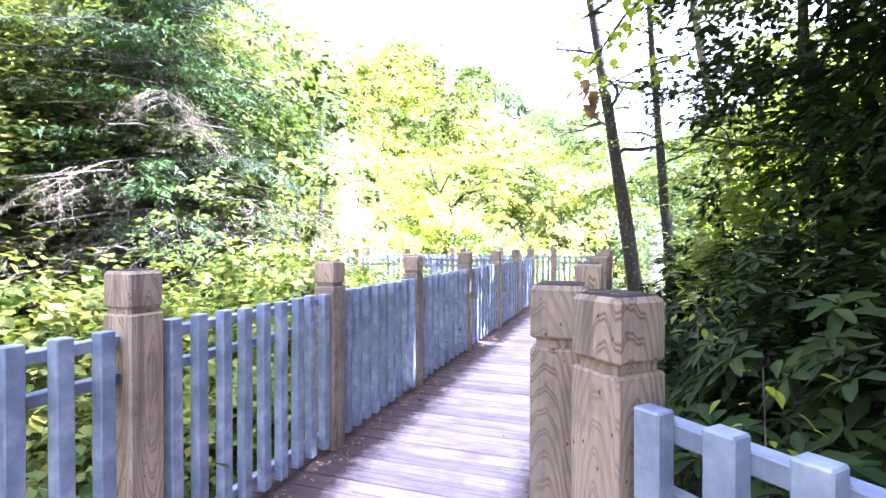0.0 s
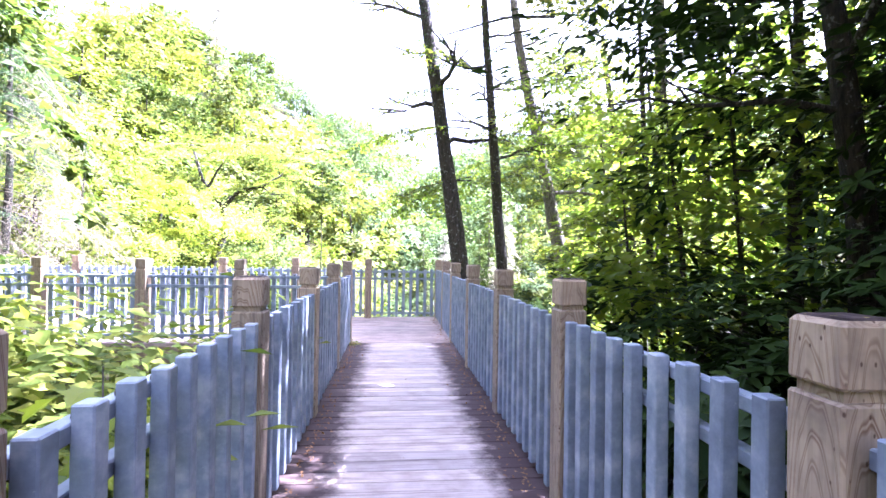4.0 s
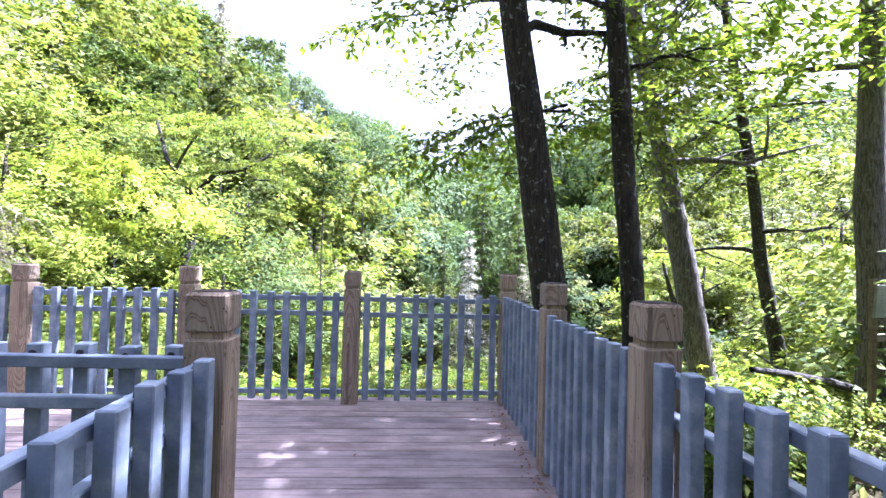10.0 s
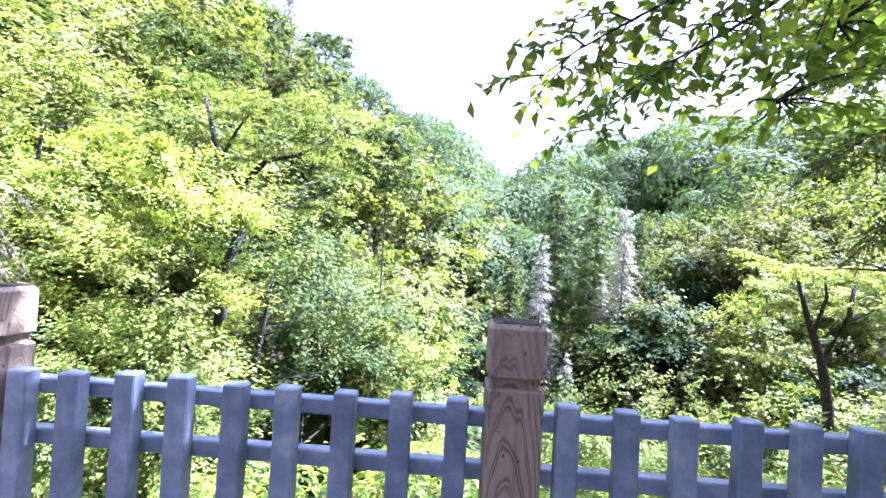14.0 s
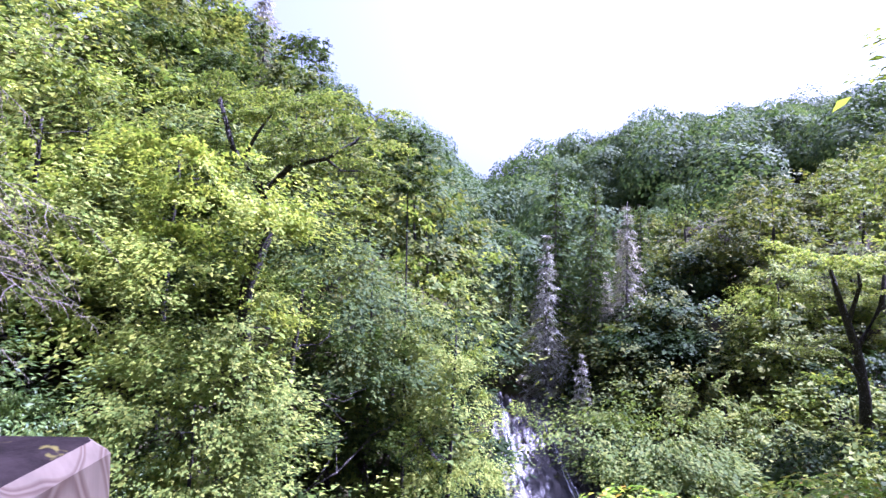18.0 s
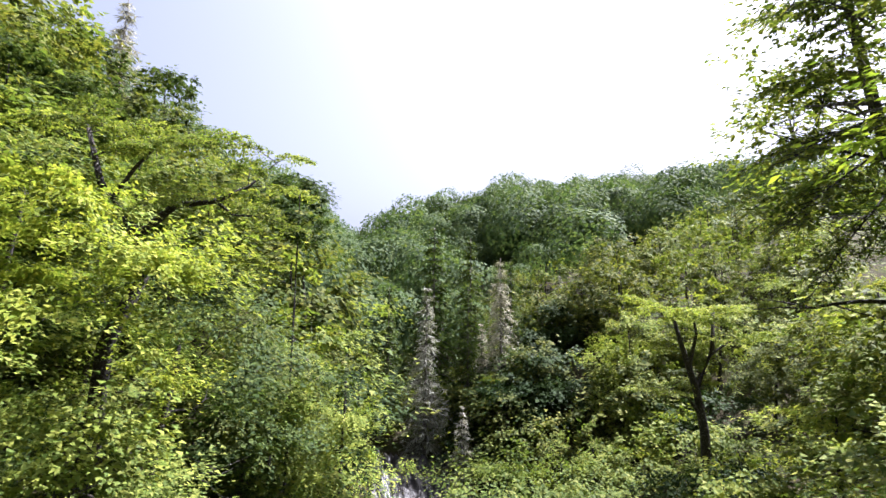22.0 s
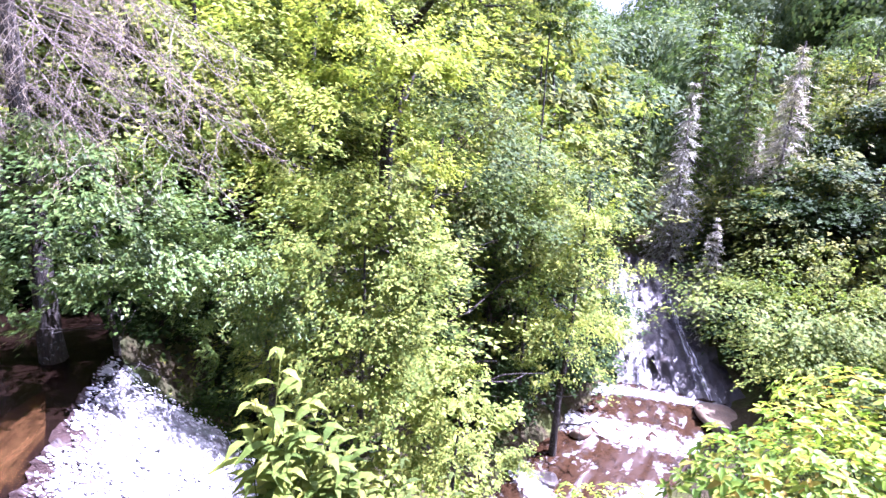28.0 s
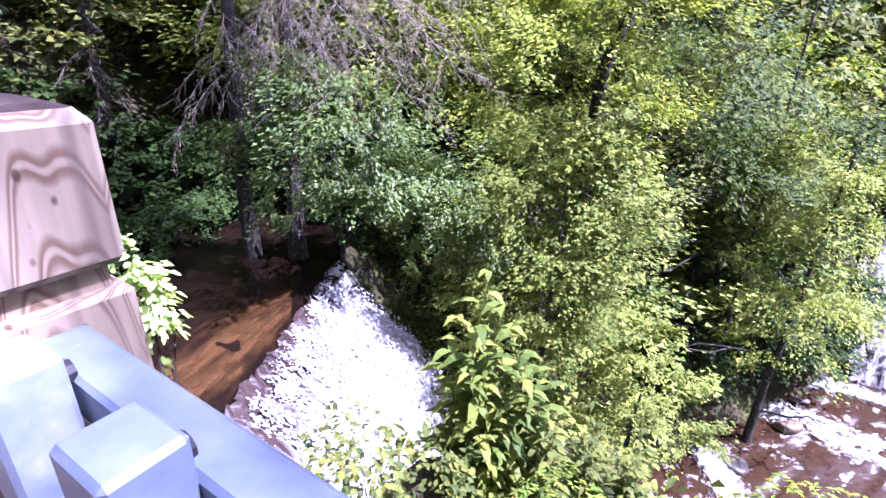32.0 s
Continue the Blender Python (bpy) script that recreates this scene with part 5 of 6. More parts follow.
placed_tree("pale green low shrub at the stream bank", (-1.1, 8.6, -6.4), SMALLLOW, ONE, (0, 0, 1.9), 0.04, 2.4, (0.1, 0), 7, 11, 0.1, 0.9)
GLOSSY = crown_mesh("crown", 106, 56, 300, 0.085, GLOSS_LEAF, (1.5, 1.35, 1.3), 0.42, 0.3, 0.45, 0.5, 0.4, outward=1.1)
placed_tree("glossy green laurel shrub leaning over the small waterfall", (-6.9, 6.7, -3.6), GLOSSY, (1.1, 1.1, 1.2), (0.4, -0.4, 2.8), 0.07, 3.0, (0.4, -0.5), 8, 12, 0.1, 1.2)
placed_tree("glossy green laurel shrub beside the cascade", (-4.7, 7.9, -4.5), GLOSSY, (0.7, 0.7, 1.0), (-0.1, -0.3, 2.3), 0.06, 2.8, (0.1, -0.3), 8, 13, 0.1, 1.0)
LAYER = crown_mesh("crown", 107, 26, 448, 0.109, LEAF_LIGHT, (2.2, 1.9, 1.4), 0.95, 0.05, 0.3, 0.75, ragged=0.3, simple=True)
placed_tree("pale layered tree on the stream bank", (7.6, 13.4, land_z(7.6, 13.4) - 0.3), LAYER, ONE, (-0.7, -0.2, -3.3 - land_z(7.6, 13.4)), 0.10, 4.4, (-0.4, 0), 9, 14, 0.2, 1.8)
ov, of = tubes([[((17.7, 18.6, land_z(17.7, 18.6) - 0.3), 0.22), ((17.5, 18.4, -3.4), 0.19), ((17.1, 18.3, -1.6), 0.16), ((16.4, 18.2, 0.2), 0.11), ((16.0, 18.3, 1.8), 0.05)],
                [((17.1, 18.3, -1.6), 0.13), ((17.9, 18.1, 0.1), 0.10), ((18.2, 18.2, 1.9), 0.05)], [((16.7, 18.2, -0.6), 0.09), ((17.0, 18.0, 0.8), 0.06), ((16.9, 18.1, 2.0), 0.03)],
                [((17.4, 18.4, -2.8), 0.10), ((16.4, 18.0, -1.9), 0.07), ((15.4, 18.0, -1.5), 0.03)], [((17.8, 18.1, -0.1), 0.07), ((18.8, 18.0, 0.5), 0.04), ((19.6, 18.1, 0.6), 0.02)]], 8)
OPEN = thing("open_tree", "open-crowned tree with dark crooked limbs and yellow-green leaves", "tree", [("trunk", mesh_from("trunk", ov, of, [BARK], True), (0, 0, 0), ONE)], (0, 0, 0))
for k, (px, py, pz) in enumerate([(16.2, 18.2, 1.0), (16.0, 18.3, 1.8), (18.1, 18.2, 1.2), (18.2, 18.2, 1.9), (17.0, 18.0, 1.4), (15.6, 18.0, -1.5), (19.4, 18.1, 0.6), (16.6, 18.2, 0.0), (18.7, 18.0, 0.4)]):
    for q in range(3):
        a = lb.uniform(0, 6.28)
        hang_bough(OPEN, GORGE_BOUGH[2], (px, py, pz), (px + 2.1 * math.cos(a), py + 2.1 * math.sin(a), pz + lb.uniform(-0.1, 0.9)), 0.0, ("limb", "foliage"), 2.6)
# Near-black leaves fill hollows that are dark with shade, so the colour carries it.
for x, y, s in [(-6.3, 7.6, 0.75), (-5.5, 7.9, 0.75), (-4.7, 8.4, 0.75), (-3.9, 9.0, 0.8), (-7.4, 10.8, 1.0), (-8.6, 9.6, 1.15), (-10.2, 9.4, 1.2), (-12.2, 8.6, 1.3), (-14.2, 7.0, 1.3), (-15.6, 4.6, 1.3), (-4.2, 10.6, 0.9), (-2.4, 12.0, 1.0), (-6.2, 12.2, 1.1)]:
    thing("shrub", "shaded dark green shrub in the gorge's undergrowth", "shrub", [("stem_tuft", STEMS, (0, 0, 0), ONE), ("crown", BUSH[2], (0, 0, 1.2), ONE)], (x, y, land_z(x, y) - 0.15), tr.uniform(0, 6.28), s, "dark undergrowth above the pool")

# ---- tall trees beside the deck
def deck_tree(label, x, y, radius, height, lean, crowns, seed, limbs=9, start=0.3, spread=2.2, rise=0.3, mat=None):
    z = land_z(x, y) - 0.3
    tm = trunk_mesh("trunk", seed, height, radius, lean, limbs, start, spread, mat, rise, 12, 0.55, 0.7)
    return thing("tree", label, "tree", [("trunk", tm, (0, 0, 0), ONE)] + [(nm, me, (cx - x, cy - y, cz - z), sc) for pair, (cx, cy, cz), sc in crowns for nm, me in (zip(("crown", "twig_spray"), pair) if isinstance(pair, tuple) else (("crown", pair),))], (x, y, z))


SPRAY = [crown_mesh("crown", 130 + i, 18, 44, 0.125, [LEAF_LIGHT, MAPLE, MAPLE][i], (1.6, 1.6, 1.0), 0.5, 0.04, 0.25, 0.62, 0.3, 0.35, twigs=True) for i in range(3)]
BOUGH = crown_mesh("crown", 136, 10, 22, 0.11, MAPLE, (0.62, 0.55, 0.16), 0.26, 0.02, 0.3, 0.62, 0.25, 0.35, twigs=True)
DENSE = crown_mesh("crown", 163, 34, 220, 0.17, LEAF_BROAD, (2.5, 2.5, 1.3), 1.0, 0.12, 0.2, 0.85)
BUSHY = crown_mesh("crown", 137, 26, 70, 0.11, LEAF_LIGHT, (1.3, 1.3, 1.1), 0.45, 0.06, 0.4, 0.7, 0.35, 0.3, twigs=True)
HIGH = crown_mesh("crown", 140, 110, 50, 0.16, LEAF_BROAD, (3.0, 3.0, 2.0), 0.7, 0.12, 0.3)
DK = "tall dark-barked tree beside the deck fence"
T1 = deck_tree(DK, 6.05, 0.42, 0.20, 12.0, (-1.9, 0.2), [(BOUGH, (4.35, 2.1, 2.72), ONE), (BOUGH, (4.95, 1.75, 2.85), ONE), (BOUGH, (5.5, 1.5, 2.75), ONE), (BOUGH, (5.4, 1.8, 2.42), ONE), (SPRAY[0], (4.3, -0.1, 3.75), (0.5, 0.5, 0.2)), (SPRAY[0], (4.5, 1.5, 3.6), (0.6, 0.6, 0.3)), (SPRAY[0], (6.2, 0.3, 4.0), (0.7, 0.6, 0.4)), (BOUGH, (5.9, 1.2, 2.9), ONE), (HIGH, (4.5, 1.6, 7.7), (0.42, 0.4, 0.45))], 201, 9, 0.36, 2.6, 0.15)
# Its offset HIGH and DENSE crowns are added out of view for boardwalk shade.
T2 = deck_tree(DK, 6.70, 0.50, 0.135, 11.0, (-0.9, 0.2), [(SPRAY[0], (6.9, 0.8, 3.1), (0.7, 0.7, 0.4)), (SPRAY[0], (7.2, 2.0, 3.4), (0.9, 0.9, 0.8)), (SPRAY[1], (7.6, 1.2, 4.6), ONE), (HIGH, (7.6, -2.6, 8.4), ONE), (DENSE, (8.0, -2.0, 7.7), (0.5, 0.62, 0.5)), (DENSE, (8.2, 0.2, 7.7), (0.5, 0.6, 0.5))], 202, 11, 0.42, 2.4, 0.35)
deck_tree("tall grey-barked tree below the deck", 9.75, 3.85, 0.24, 12.0, (-2.2, 0.3), [(SPRAY[1], (8.4, 2.6, 4.2), (1.4, 1.3, 0.8)), (SPRAY[1], (9.9, 3.0, 5.2), (1.3, 1.2, 0.9)), (HIGH, (10.5, 1.5, 10.0), ONE)], 203, 8, 0.46, 2.4, 0.3, BARK_GREY)
deck_tree("tall straight grey-barked tree near the boardwalk", 11.46, 2.9, 0.25, 13.0, (0.1, 0.0), [(SPRAY[1], (10.2, 1.2, 4.6), (1.3, 1.2, 0.9)), (HIGH, (11.0, 2.0, 9.5), (1.2, 1.2, 1))], 204, 7, 0.4, 2.6, 0.2, BARK_GREY)
T5 = deck_tree("leaning tree with crooked dark limbs and spreading leafy boughs", 13.6, 7.0, 0.2, 13.0, (-2.0, 0.2), [(BUSHY, (10.3, 7.0, 5.7), (1.3, 1.3, 1.0)), (BUSHY, (10.9, 7.4, 7.9), (1.4, 1.4, 1.2)), (BUSHY, (10.8, 8.0, 3.6), (1.3, 1.3, 0.9)), (BUSHY, (9.8, 6.2, 7.7), (1.1, 1.1, 0.9)), (BUSHY, (12.0, 9.0, 6.0), (1.5, 1.5, 1.4)), (SPRAY[1], (11.6, 7.0, 4.0), (1.4, 1.2, 0.8)), (SPRAY[0], (13.6, 7.2, 5.0), (1.4, 1.3, 0.9))], 205, 9, 0.3, 2.6, 0.25)

for a, b, k in [((5.85, 0.6, 2.9), (3.72, 1.2, 2.5), 0), ((5.85, 0.7, 3.0), (4.2, 2.0, 2.3), 1), 
                ((5.8, 0.5, 4.0), (3.3, 0.9, 3.75), 1), ((5.7, 0.5, 4.8), (3.9, 0.3, 4.6), 0),
                ((5.9, 0.5, 3.7), (7.3, 1.4, 3.9), 0), ((5.8, 0.6, 5.2), (4.4, -0.6, 5.4), 2)]:
    hang_bough(T1, MAPLE_BOUGH[k], a, b)
for a, b, k in [((6.6, 0.6, 2.7), (7.6, 2.4, 2.4), 0), ((6.55, 0.55, 3.4), (5.7, 2.1, 3.2), 1), ((6.5, 0.6, 3.9), (8.0, 2.0, 4.2), 1), ((6.5, 0.6, 4.3), (7.8, -0.8, 4.5), 2), ((6.4, 0.6, 5.0), (8.2, 0.8, 5.4), 1)]:
    hang_bough(T2, MAPLE_BOUGH[k], a, b)
for a, b, k in [((12.4, 7.1, 5.8), (7.9, 6.0, 4.2), 0), ((12.4, 7.1, 6.6), (8.2, 6.3, 5.7), 1), ((12.4, 7.1, 5.1), (8.8, 7.0, 3.2), 2), ((12.4, 7.1, 7.8), (8.5, 5.8, 7.1), 0), ((12.4, 7.1, 4.3), (9.8, 7.4, 1.8), 1), ((12.4, 7.1, 6.1), (9.5, 8.4, 4.8), 2), ((12.4, 7.1, 5.5), (11.1, 10.6, 3.2), 0), ((12.4, 7.1, 8.7), (9.5, 8.1, 8.1), 1), ((12.4, 7.1, 5.2), (16.8, 4.2, 5.0), 0), ((12.4, 7.1, 3.9), (10.4, 6.5, 3.9), 1), ((12.4, 7.1, 7.3), (10.4, 7.1, 6.8), 2), ((12.4, 7.1, 8.2), (10.4, 5.5, 8.7), 2)]:
    hang_bough(T5, LONG_BOUGH[k], a, b, L=6.0)

YOUNG = deck_tree("young maple with bright boughs at the thicket's edge", 7.9, -3.5, 0.06, 6.2, (-0.3, 0.1), [], 206, 4, 0.6, 0.8)
for q in range(13):
    a, z = 2.2 + 0.34 * q + 0.25 * math.sin(5 * q), 0.9 + 0.29 * q
    hang_bough(YOUNG, MAPLE_BOUGH[q % 3], (7.85, -3.5, z), (7.85 + 1.5 * math.cos(a), -3.5 + 1.5 * math.sin(a), z + 0.1))

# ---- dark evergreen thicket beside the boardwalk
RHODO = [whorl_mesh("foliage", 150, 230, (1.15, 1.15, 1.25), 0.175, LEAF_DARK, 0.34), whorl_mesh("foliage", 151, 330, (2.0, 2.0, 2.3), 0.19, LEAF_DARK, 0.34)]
THICK_STEM = stems_mesh("stem_tuft", 155, 10, 1.9, 0.8, 0.035)
TH = "dark evergreen thicket shrub with long glossy leaves"


def thicket(x, y, z, s, k, label=TH, group="thicket beside the boardwalk"):
    thing("thicket_shrub", label, "shrub", [("stem_tuft", THICK_STEM, (0, 0, 0), ONE), ("foliage", RHODO[k], (0, 0, 1.4 + 1.1 * k), ONE)], (x, y, z), tr.uniform(0, 6.28), s, group)


for i in range(11):
    y = -13.6 + 0.78 * i
    x = 6.75 + tr.uniform(-0.1, 0.25) + max(0, -11.0 - y) * 0.75
    thicket(x, y, land_z(x, y) - 0.1, tr.uniform(0.8, 1.0), 0)
for i in range(8):
    y = -16 + 1.15 * i
    x = tr.uniform(8.2, 9.4) + max(0, y + 4) * 0.5
    thicket(x, y, land_z(x, y) - 0.1 + 0.4, tr.uniform(0.85, 1.1), 1)
for i in range(9):
    x, y = 10.6 + 0.5 * (i % 3), -15 + 1.2 * i
    thicket(x, y, land_z(x, y) + 0.3, 1.3, 1, "tall dark evergreen thicket shrub in deep shade")
for x, y, s in [(6.5, -10.4, 0.65), (6.6, -9.3, 0.65), (7.3, -8.3, 0.75), (8.2, -9.8, 0.9), (7.4, -7.2, 0.7), (6.4, -7.9, 0.6)]:
    thicket(x, y, land_z(x, y) - 0.15, s, 0)
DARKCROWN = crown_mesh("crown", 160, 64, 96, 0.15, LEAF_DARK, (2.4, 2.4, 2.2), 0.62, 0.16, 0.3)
DARKTRUNK = trunk_mesh("trunk", 161, 8.0, 0.15, (0.4, 0.3), 11, 0.5, 2.2, sides=6)
# Crowns with cz near 8 are added above the view to shade the boardwalk.
CANOPY = [(8.3, -10.2, 1.0, 5.3), (7.6, -7.0, 0.9, 5.6), (9.9, -12.8, 1.1, 5.6), (8.6, -15.4, 1.1, 5.6), (11.5, -10.5, 1.3, 6.0), (7.9, -11.6, 1.05, 8.0), (7.7, -8.8, 1.05, 8.2), (7.8, -14.0, 1.0, 7.8)]
CANOPY += [(9.3, -8.2, 0.85, 4.3), (9.9, -7.4, 1.0, 4.6), (11.6, -7.6, 1.3, 4.6), (8.4, -8.6, 0.8, 4.0)]
# High row added out of view to cut direct sun on the boards.
CANOPY += [(10.4 + (i % 2) * 1.3, -13.5 + 1.5 * i, 1.35, 7.2 + (i % 3) * 0.5) for i in range(4)]
# Slim trees added for their out-of-view crowns, which block sun from the boardwalk.
for i in range(4):
    x, y = 8.1 + 0.3 * (i % 2), -9.6 + 2.0 * i
    thing("tree", "added slim tree with a high crown that shades the boardwalk", "tree", [("trunk", trunk_mesh("trunk", 640 + i, 8.6, 0.09, (0.1, 0.1), 5, 0.75, 1.2, sides=6), (0, 0, 0), ONE), ("crown", DENSE, (0, 0.1, 8.6), (0.5, 0.62, 0.6))] + ([("crown", DENSE, (-1.5, 0.3, 10.4), (0.5, 0.6, 0.5))] if i % 2 else []), (x, y, land_z(x, y) - 0.2), 0, 1.0, "trees over the thicket")
# Backs the thicket's gaps with near-black leaves in place of deep shade.
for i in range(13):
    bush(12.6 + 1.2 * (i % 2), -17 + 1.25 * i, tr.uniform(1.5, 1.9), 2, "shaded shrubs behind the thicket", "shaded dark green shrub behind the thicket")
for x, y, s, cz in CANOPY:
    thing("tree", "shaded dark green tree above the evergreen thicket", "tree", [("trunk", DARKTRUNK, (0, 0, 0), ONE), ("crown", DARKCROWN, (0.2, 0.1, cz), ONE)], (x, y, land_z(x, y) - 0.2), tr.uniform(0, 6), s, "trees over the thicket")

# Very tall trees added so that their unseen crowns shade the left hemlocks.
for i, (x, y, top) in enumerate([(10.0, -10.4, 21.0), (8.9, -6.4, 20.0)]):
    zb = land_z(x, y) - 0.3
    thing("tree", "added very tall tree whose unseen crown shades the left woods", "tree", [("trunk", trunk_mesh("trunk", 660 + i, top - zb, 0.2, (-0.6, 0.2), 8, 0.75, 2.6, None, 0.3, 9, 0.7, 0.6), (0, 0, 0), ONE), ("crown", HIGH, (-0.8, 0.2, top - zb - 1.0), (1.0, 1.05, 1.2))], (x, y, zb), 0, 1, "tall trees over the thicket")

# maple with big sunlit leaves leaning towards the boardwalk
MAPLE_CROWN = [crown_mesh("crown", 165 + i, 42, 34, 0.14, MAPLE, (1.2, 1.2, 1.5), 0.42, 0.06, 0.3, 0.85, 0.3, 0.3) for i in range(2)]
SLIM = trunk_mesh("trunk", 168, 5.2, 0.06, (-0.5, 0.2), 12, 0.15, 1.3)
for x, y, s, cz, k in [(7.9, -4.0, 1.0, 3.3, 0), (7.7, -5.6, 0.75, 4.4, 1), (8.9, -5.2, 1.1, 4.0, 0), (8.7, -4.2, 1.0, 3.0, 1), (7.6, -4.9, 0.9, 2.6, 0), (7.1, -4.6, 0.7, 2.6, 1), (7.5, -3.2, 0.8, 2.8, 0), (7.9, -2.6, 0.6, 2.4, 1)]:
    thing("sapling", "maple sapling with large sunlit yellow-green leaves", "tree", [("trunk", SLIM, (0, 0, 0), ONE), ("crown", MAPLE_CROWN[k], (-0.3, 0.1, cz), ONE)], (x, y, land_z(x, y) - 0.1), tr.uniform(0, 0.8), s, "maple saplings")

# branch that hangs over the boardwalk, with a bunch of dry brown leaves
bv, bf = tubes([[((6.9, -8.0, 4.6), 0.035), ((6.0, -8.1, 4.2), 0.025), ((5.3, -8.2, 3.5), 0.015), ((4.9, -8.3, 2.9), 0.006)], [((6.0, -8.1, 4.2), 0.016), ((5.6, -7.4, 4.0), 0.01), ((5.0, -6.9, 3.7), 0.005)], [((6.9, -8.0, 4.6), 0.045), ((7.5, -7.6, 4.4), 0.055), ((7.9, -7.2, 3.9), 0.06)]], 6)
hang = thing("hanging_branch", "thin overhanging branch with green and dry brown leaves", "branch", [("twig", mesh_from("twig", bv, bf, [BARK], True), (0, 0, 0), ONE)], (0, 0, 0))


def outlined_leaf(name, size, half, mat, curl=0.12):
    """One broad leaf, folded along its midrib; half is its outline on one side from base to tip."""
    vs, fs = [(0, 0, 0)], []
    rim = [(x, -y) for x, y in reversed(half[:-1])][::-1] + [half[-1]] + [(x, y) for x, y in reversed(half[:-1])]
    for x, y in rim:
        vs.append((size * x, size * y, size * (0.22 * abs(y) - curl * x * x)))
    vs.append((size * 0.45, 0, -size * curl * 0.2))
    c = len(vs) - 1
    n = len(rim)
    fs = [(c, k, k + 1) for k in range(1, n)] + [(c, n, 0), (c, 0, 1)]
    return mesh_from(name, vs, fs, [mat])


MAPLE_EDGE = [(0.05, 0.22), (0.12, 0.42), (0.24, 0.28), (0.42, 0.36), (0.56, 0.56), (0.60, 0.24), (0.74, 0.20), (1.0, 0.0)]
OVAL_EDGE = [(0.12, 0.12), (0.3, 0.22), (0.52, 0.23), (0.74, 0.14), (1.0, 0.0)]
MAPLE_LEAF = outlined_leaf("leaf", 0.13, MAPLE_EDGE, MAPLE)
OVAL_LEAF = outlined_leaf("leaf", 0.075, OVAL_EDGE, MAPLE, 0.2)
DRY_LEAF = outlined_leaf("dry_leaf", 0.14, MAPLE_EDGE, DEAD_LEAF, 0.9)
lr = random.Random(44)
for a, b, n in [((6.0, -8.1, 4.2), (5.3, -8.2, 3.5), 14), ((5.3, -8.2, 3.5), (4.9, -8.3, 2.9), 16), ((6.0, -8.1, 4.2), (5.6, -7.4, 4.0), 12), ((5.6, -7.4, 4.0), (5.0, -6.9, 3.7), 16), ((5.5, -8.3, 2.75), (5.9, -8.2, 3.2), 10)]:
    for k in range(n):
        p = Vector(a).lerp(Vector(b), (k + lr.random()) / n) + Vector((lr.uniform(-0.16, 0.16), lr.uniform(-0.16, 0.16), lr.uniform(-0.14, 0.06)))
        ob = child("leaf", MAPLE_LEAF, hang, tuple(p), 0, (1, 1, 1))
        ob.rotation_euler = (lr.uniform(-0.5, 0.5), lr.uniform(0.1, 0.9), lr.uniform(0, 6.28))
for k in range(13):
    ob = child("dry_leaf", DRY_LEAF, hang, (5.0 + lr.uniform(-0.07, 0.07), -8.2 + lr.uniform(-0.07, 0.07), 2.95 - 0.03 * k), 0, (1, 1, 1))
    ob.rotation_euler = (lr.uniform(-0.6, 0.6), lr.uniform(0.8, 1.7), lr.uniform(0, 6.28))


hem = thing("hemlock_bough", "dark hemlock bough hanging over the boardwalk", "branch", [], (6.6, -2.6, 5.0))
hv, hf = tubes([[((0, 0, 0), 0.03), ((-0.9, -0.7, -0.4), 0.02), ((-1.8, -1.4, -1.0), 0.008)], [((-0.9, -0.7, -0.4), 0.012), ((-1.2, -1.4, -0.75), 0.005)]], 6)
child("twig", mesh_from("twig", hv, hf, [BARK], True), hem)
child("needle_spray", crown_mesh("needle_spray", 174, 22, 60, 0.05, NEEDLE, (0.9, 0.8, 0.2), 0.26, 0.02, 0.2, 0.25, 0.3, 0.3), hem, (-1.5, -1.2, -0.95))


def leafy_sapling(label, x, y, top, leaf, n, spread, seed):
    """A thin stem with single large leaves near its tip."""
    r = random.Random(seed)
    z = land_z(x, y)
    h = top - z
    root = new("sapling")
    root.location = (x, y, z)
    tagged(root, label, "plant", "saplings beside the boardwalk")
    v, f = tubes([[((0, 0, -0.05), 0.008), ((0.03, 0.02, h * 0.5), 0.006), ((0.0, 0.05, h), 0.003)]], 5)
    child("stem", mesh_from("stem", v, f, [BARK_GREY], True), root)
    for k in range(n):
        a = k * 2.4 + r.uniform(-0.4, 0.4)
        q = h - 0.5 * spread * (k / n) * 2.2
        ob = child("leaf", leaf, root, (0.04 * math.cos(a) + spread * 0.5 * r.random() * math.cos(a), 0.04 * math.sin(a) + spread * 0.5 * r.random() * math.sin(a), q), 0, (1, 1, 1))
        ob.rotation_euler = (r.uniform(-0.3, 0.3), r.uniform(0.0, 0.7), a)


for x, y, top, n, sd in [(2.98, -5.5, 0.92, 14, 1), (2.85, -5.9, 0.72, 12, 2), (3.05, -6.9, 0.7, 12, 3), (3.1, -8.1, 0.85, 14, 4), (2.9, -3.6, 0.5, 12, 5), (3.15, -9.9, 0.7, 10, 6), (3.2, -11.3, 0.5, 10, 7)]:
    leafy_sapling("maple seedling with broad bright leaves beside the fence", x, y, top, MAPLE_LEAF, n, 0.34, sd)
for x, y, top, n, sd in [(5.72, -10.05, 1.02, 18, 11), (5.9, -9.4, 0.95, 16, 12), (5.8, -11.2, 0.8, 14, 13), (5.75, -7.2, 0.8, 14, 14)]:
    leafy_sapling("slim sapling with small oval leaves beside the fence", x, y, top, OVAL_LEAF, n, 0.36, sd)

# ---- shrubs and trees beside the boardwalk, on the open side
LOW = [crown_mesh("crown", 180 + i, 30, 90, 0.088, [LEAF_BROAD, LEAF_LIGHT, LEAF_DEEP][i], (0.95, 0.95, 0.75), 0.34, 0.13, 0.25, 0.75) for i in range(3)]
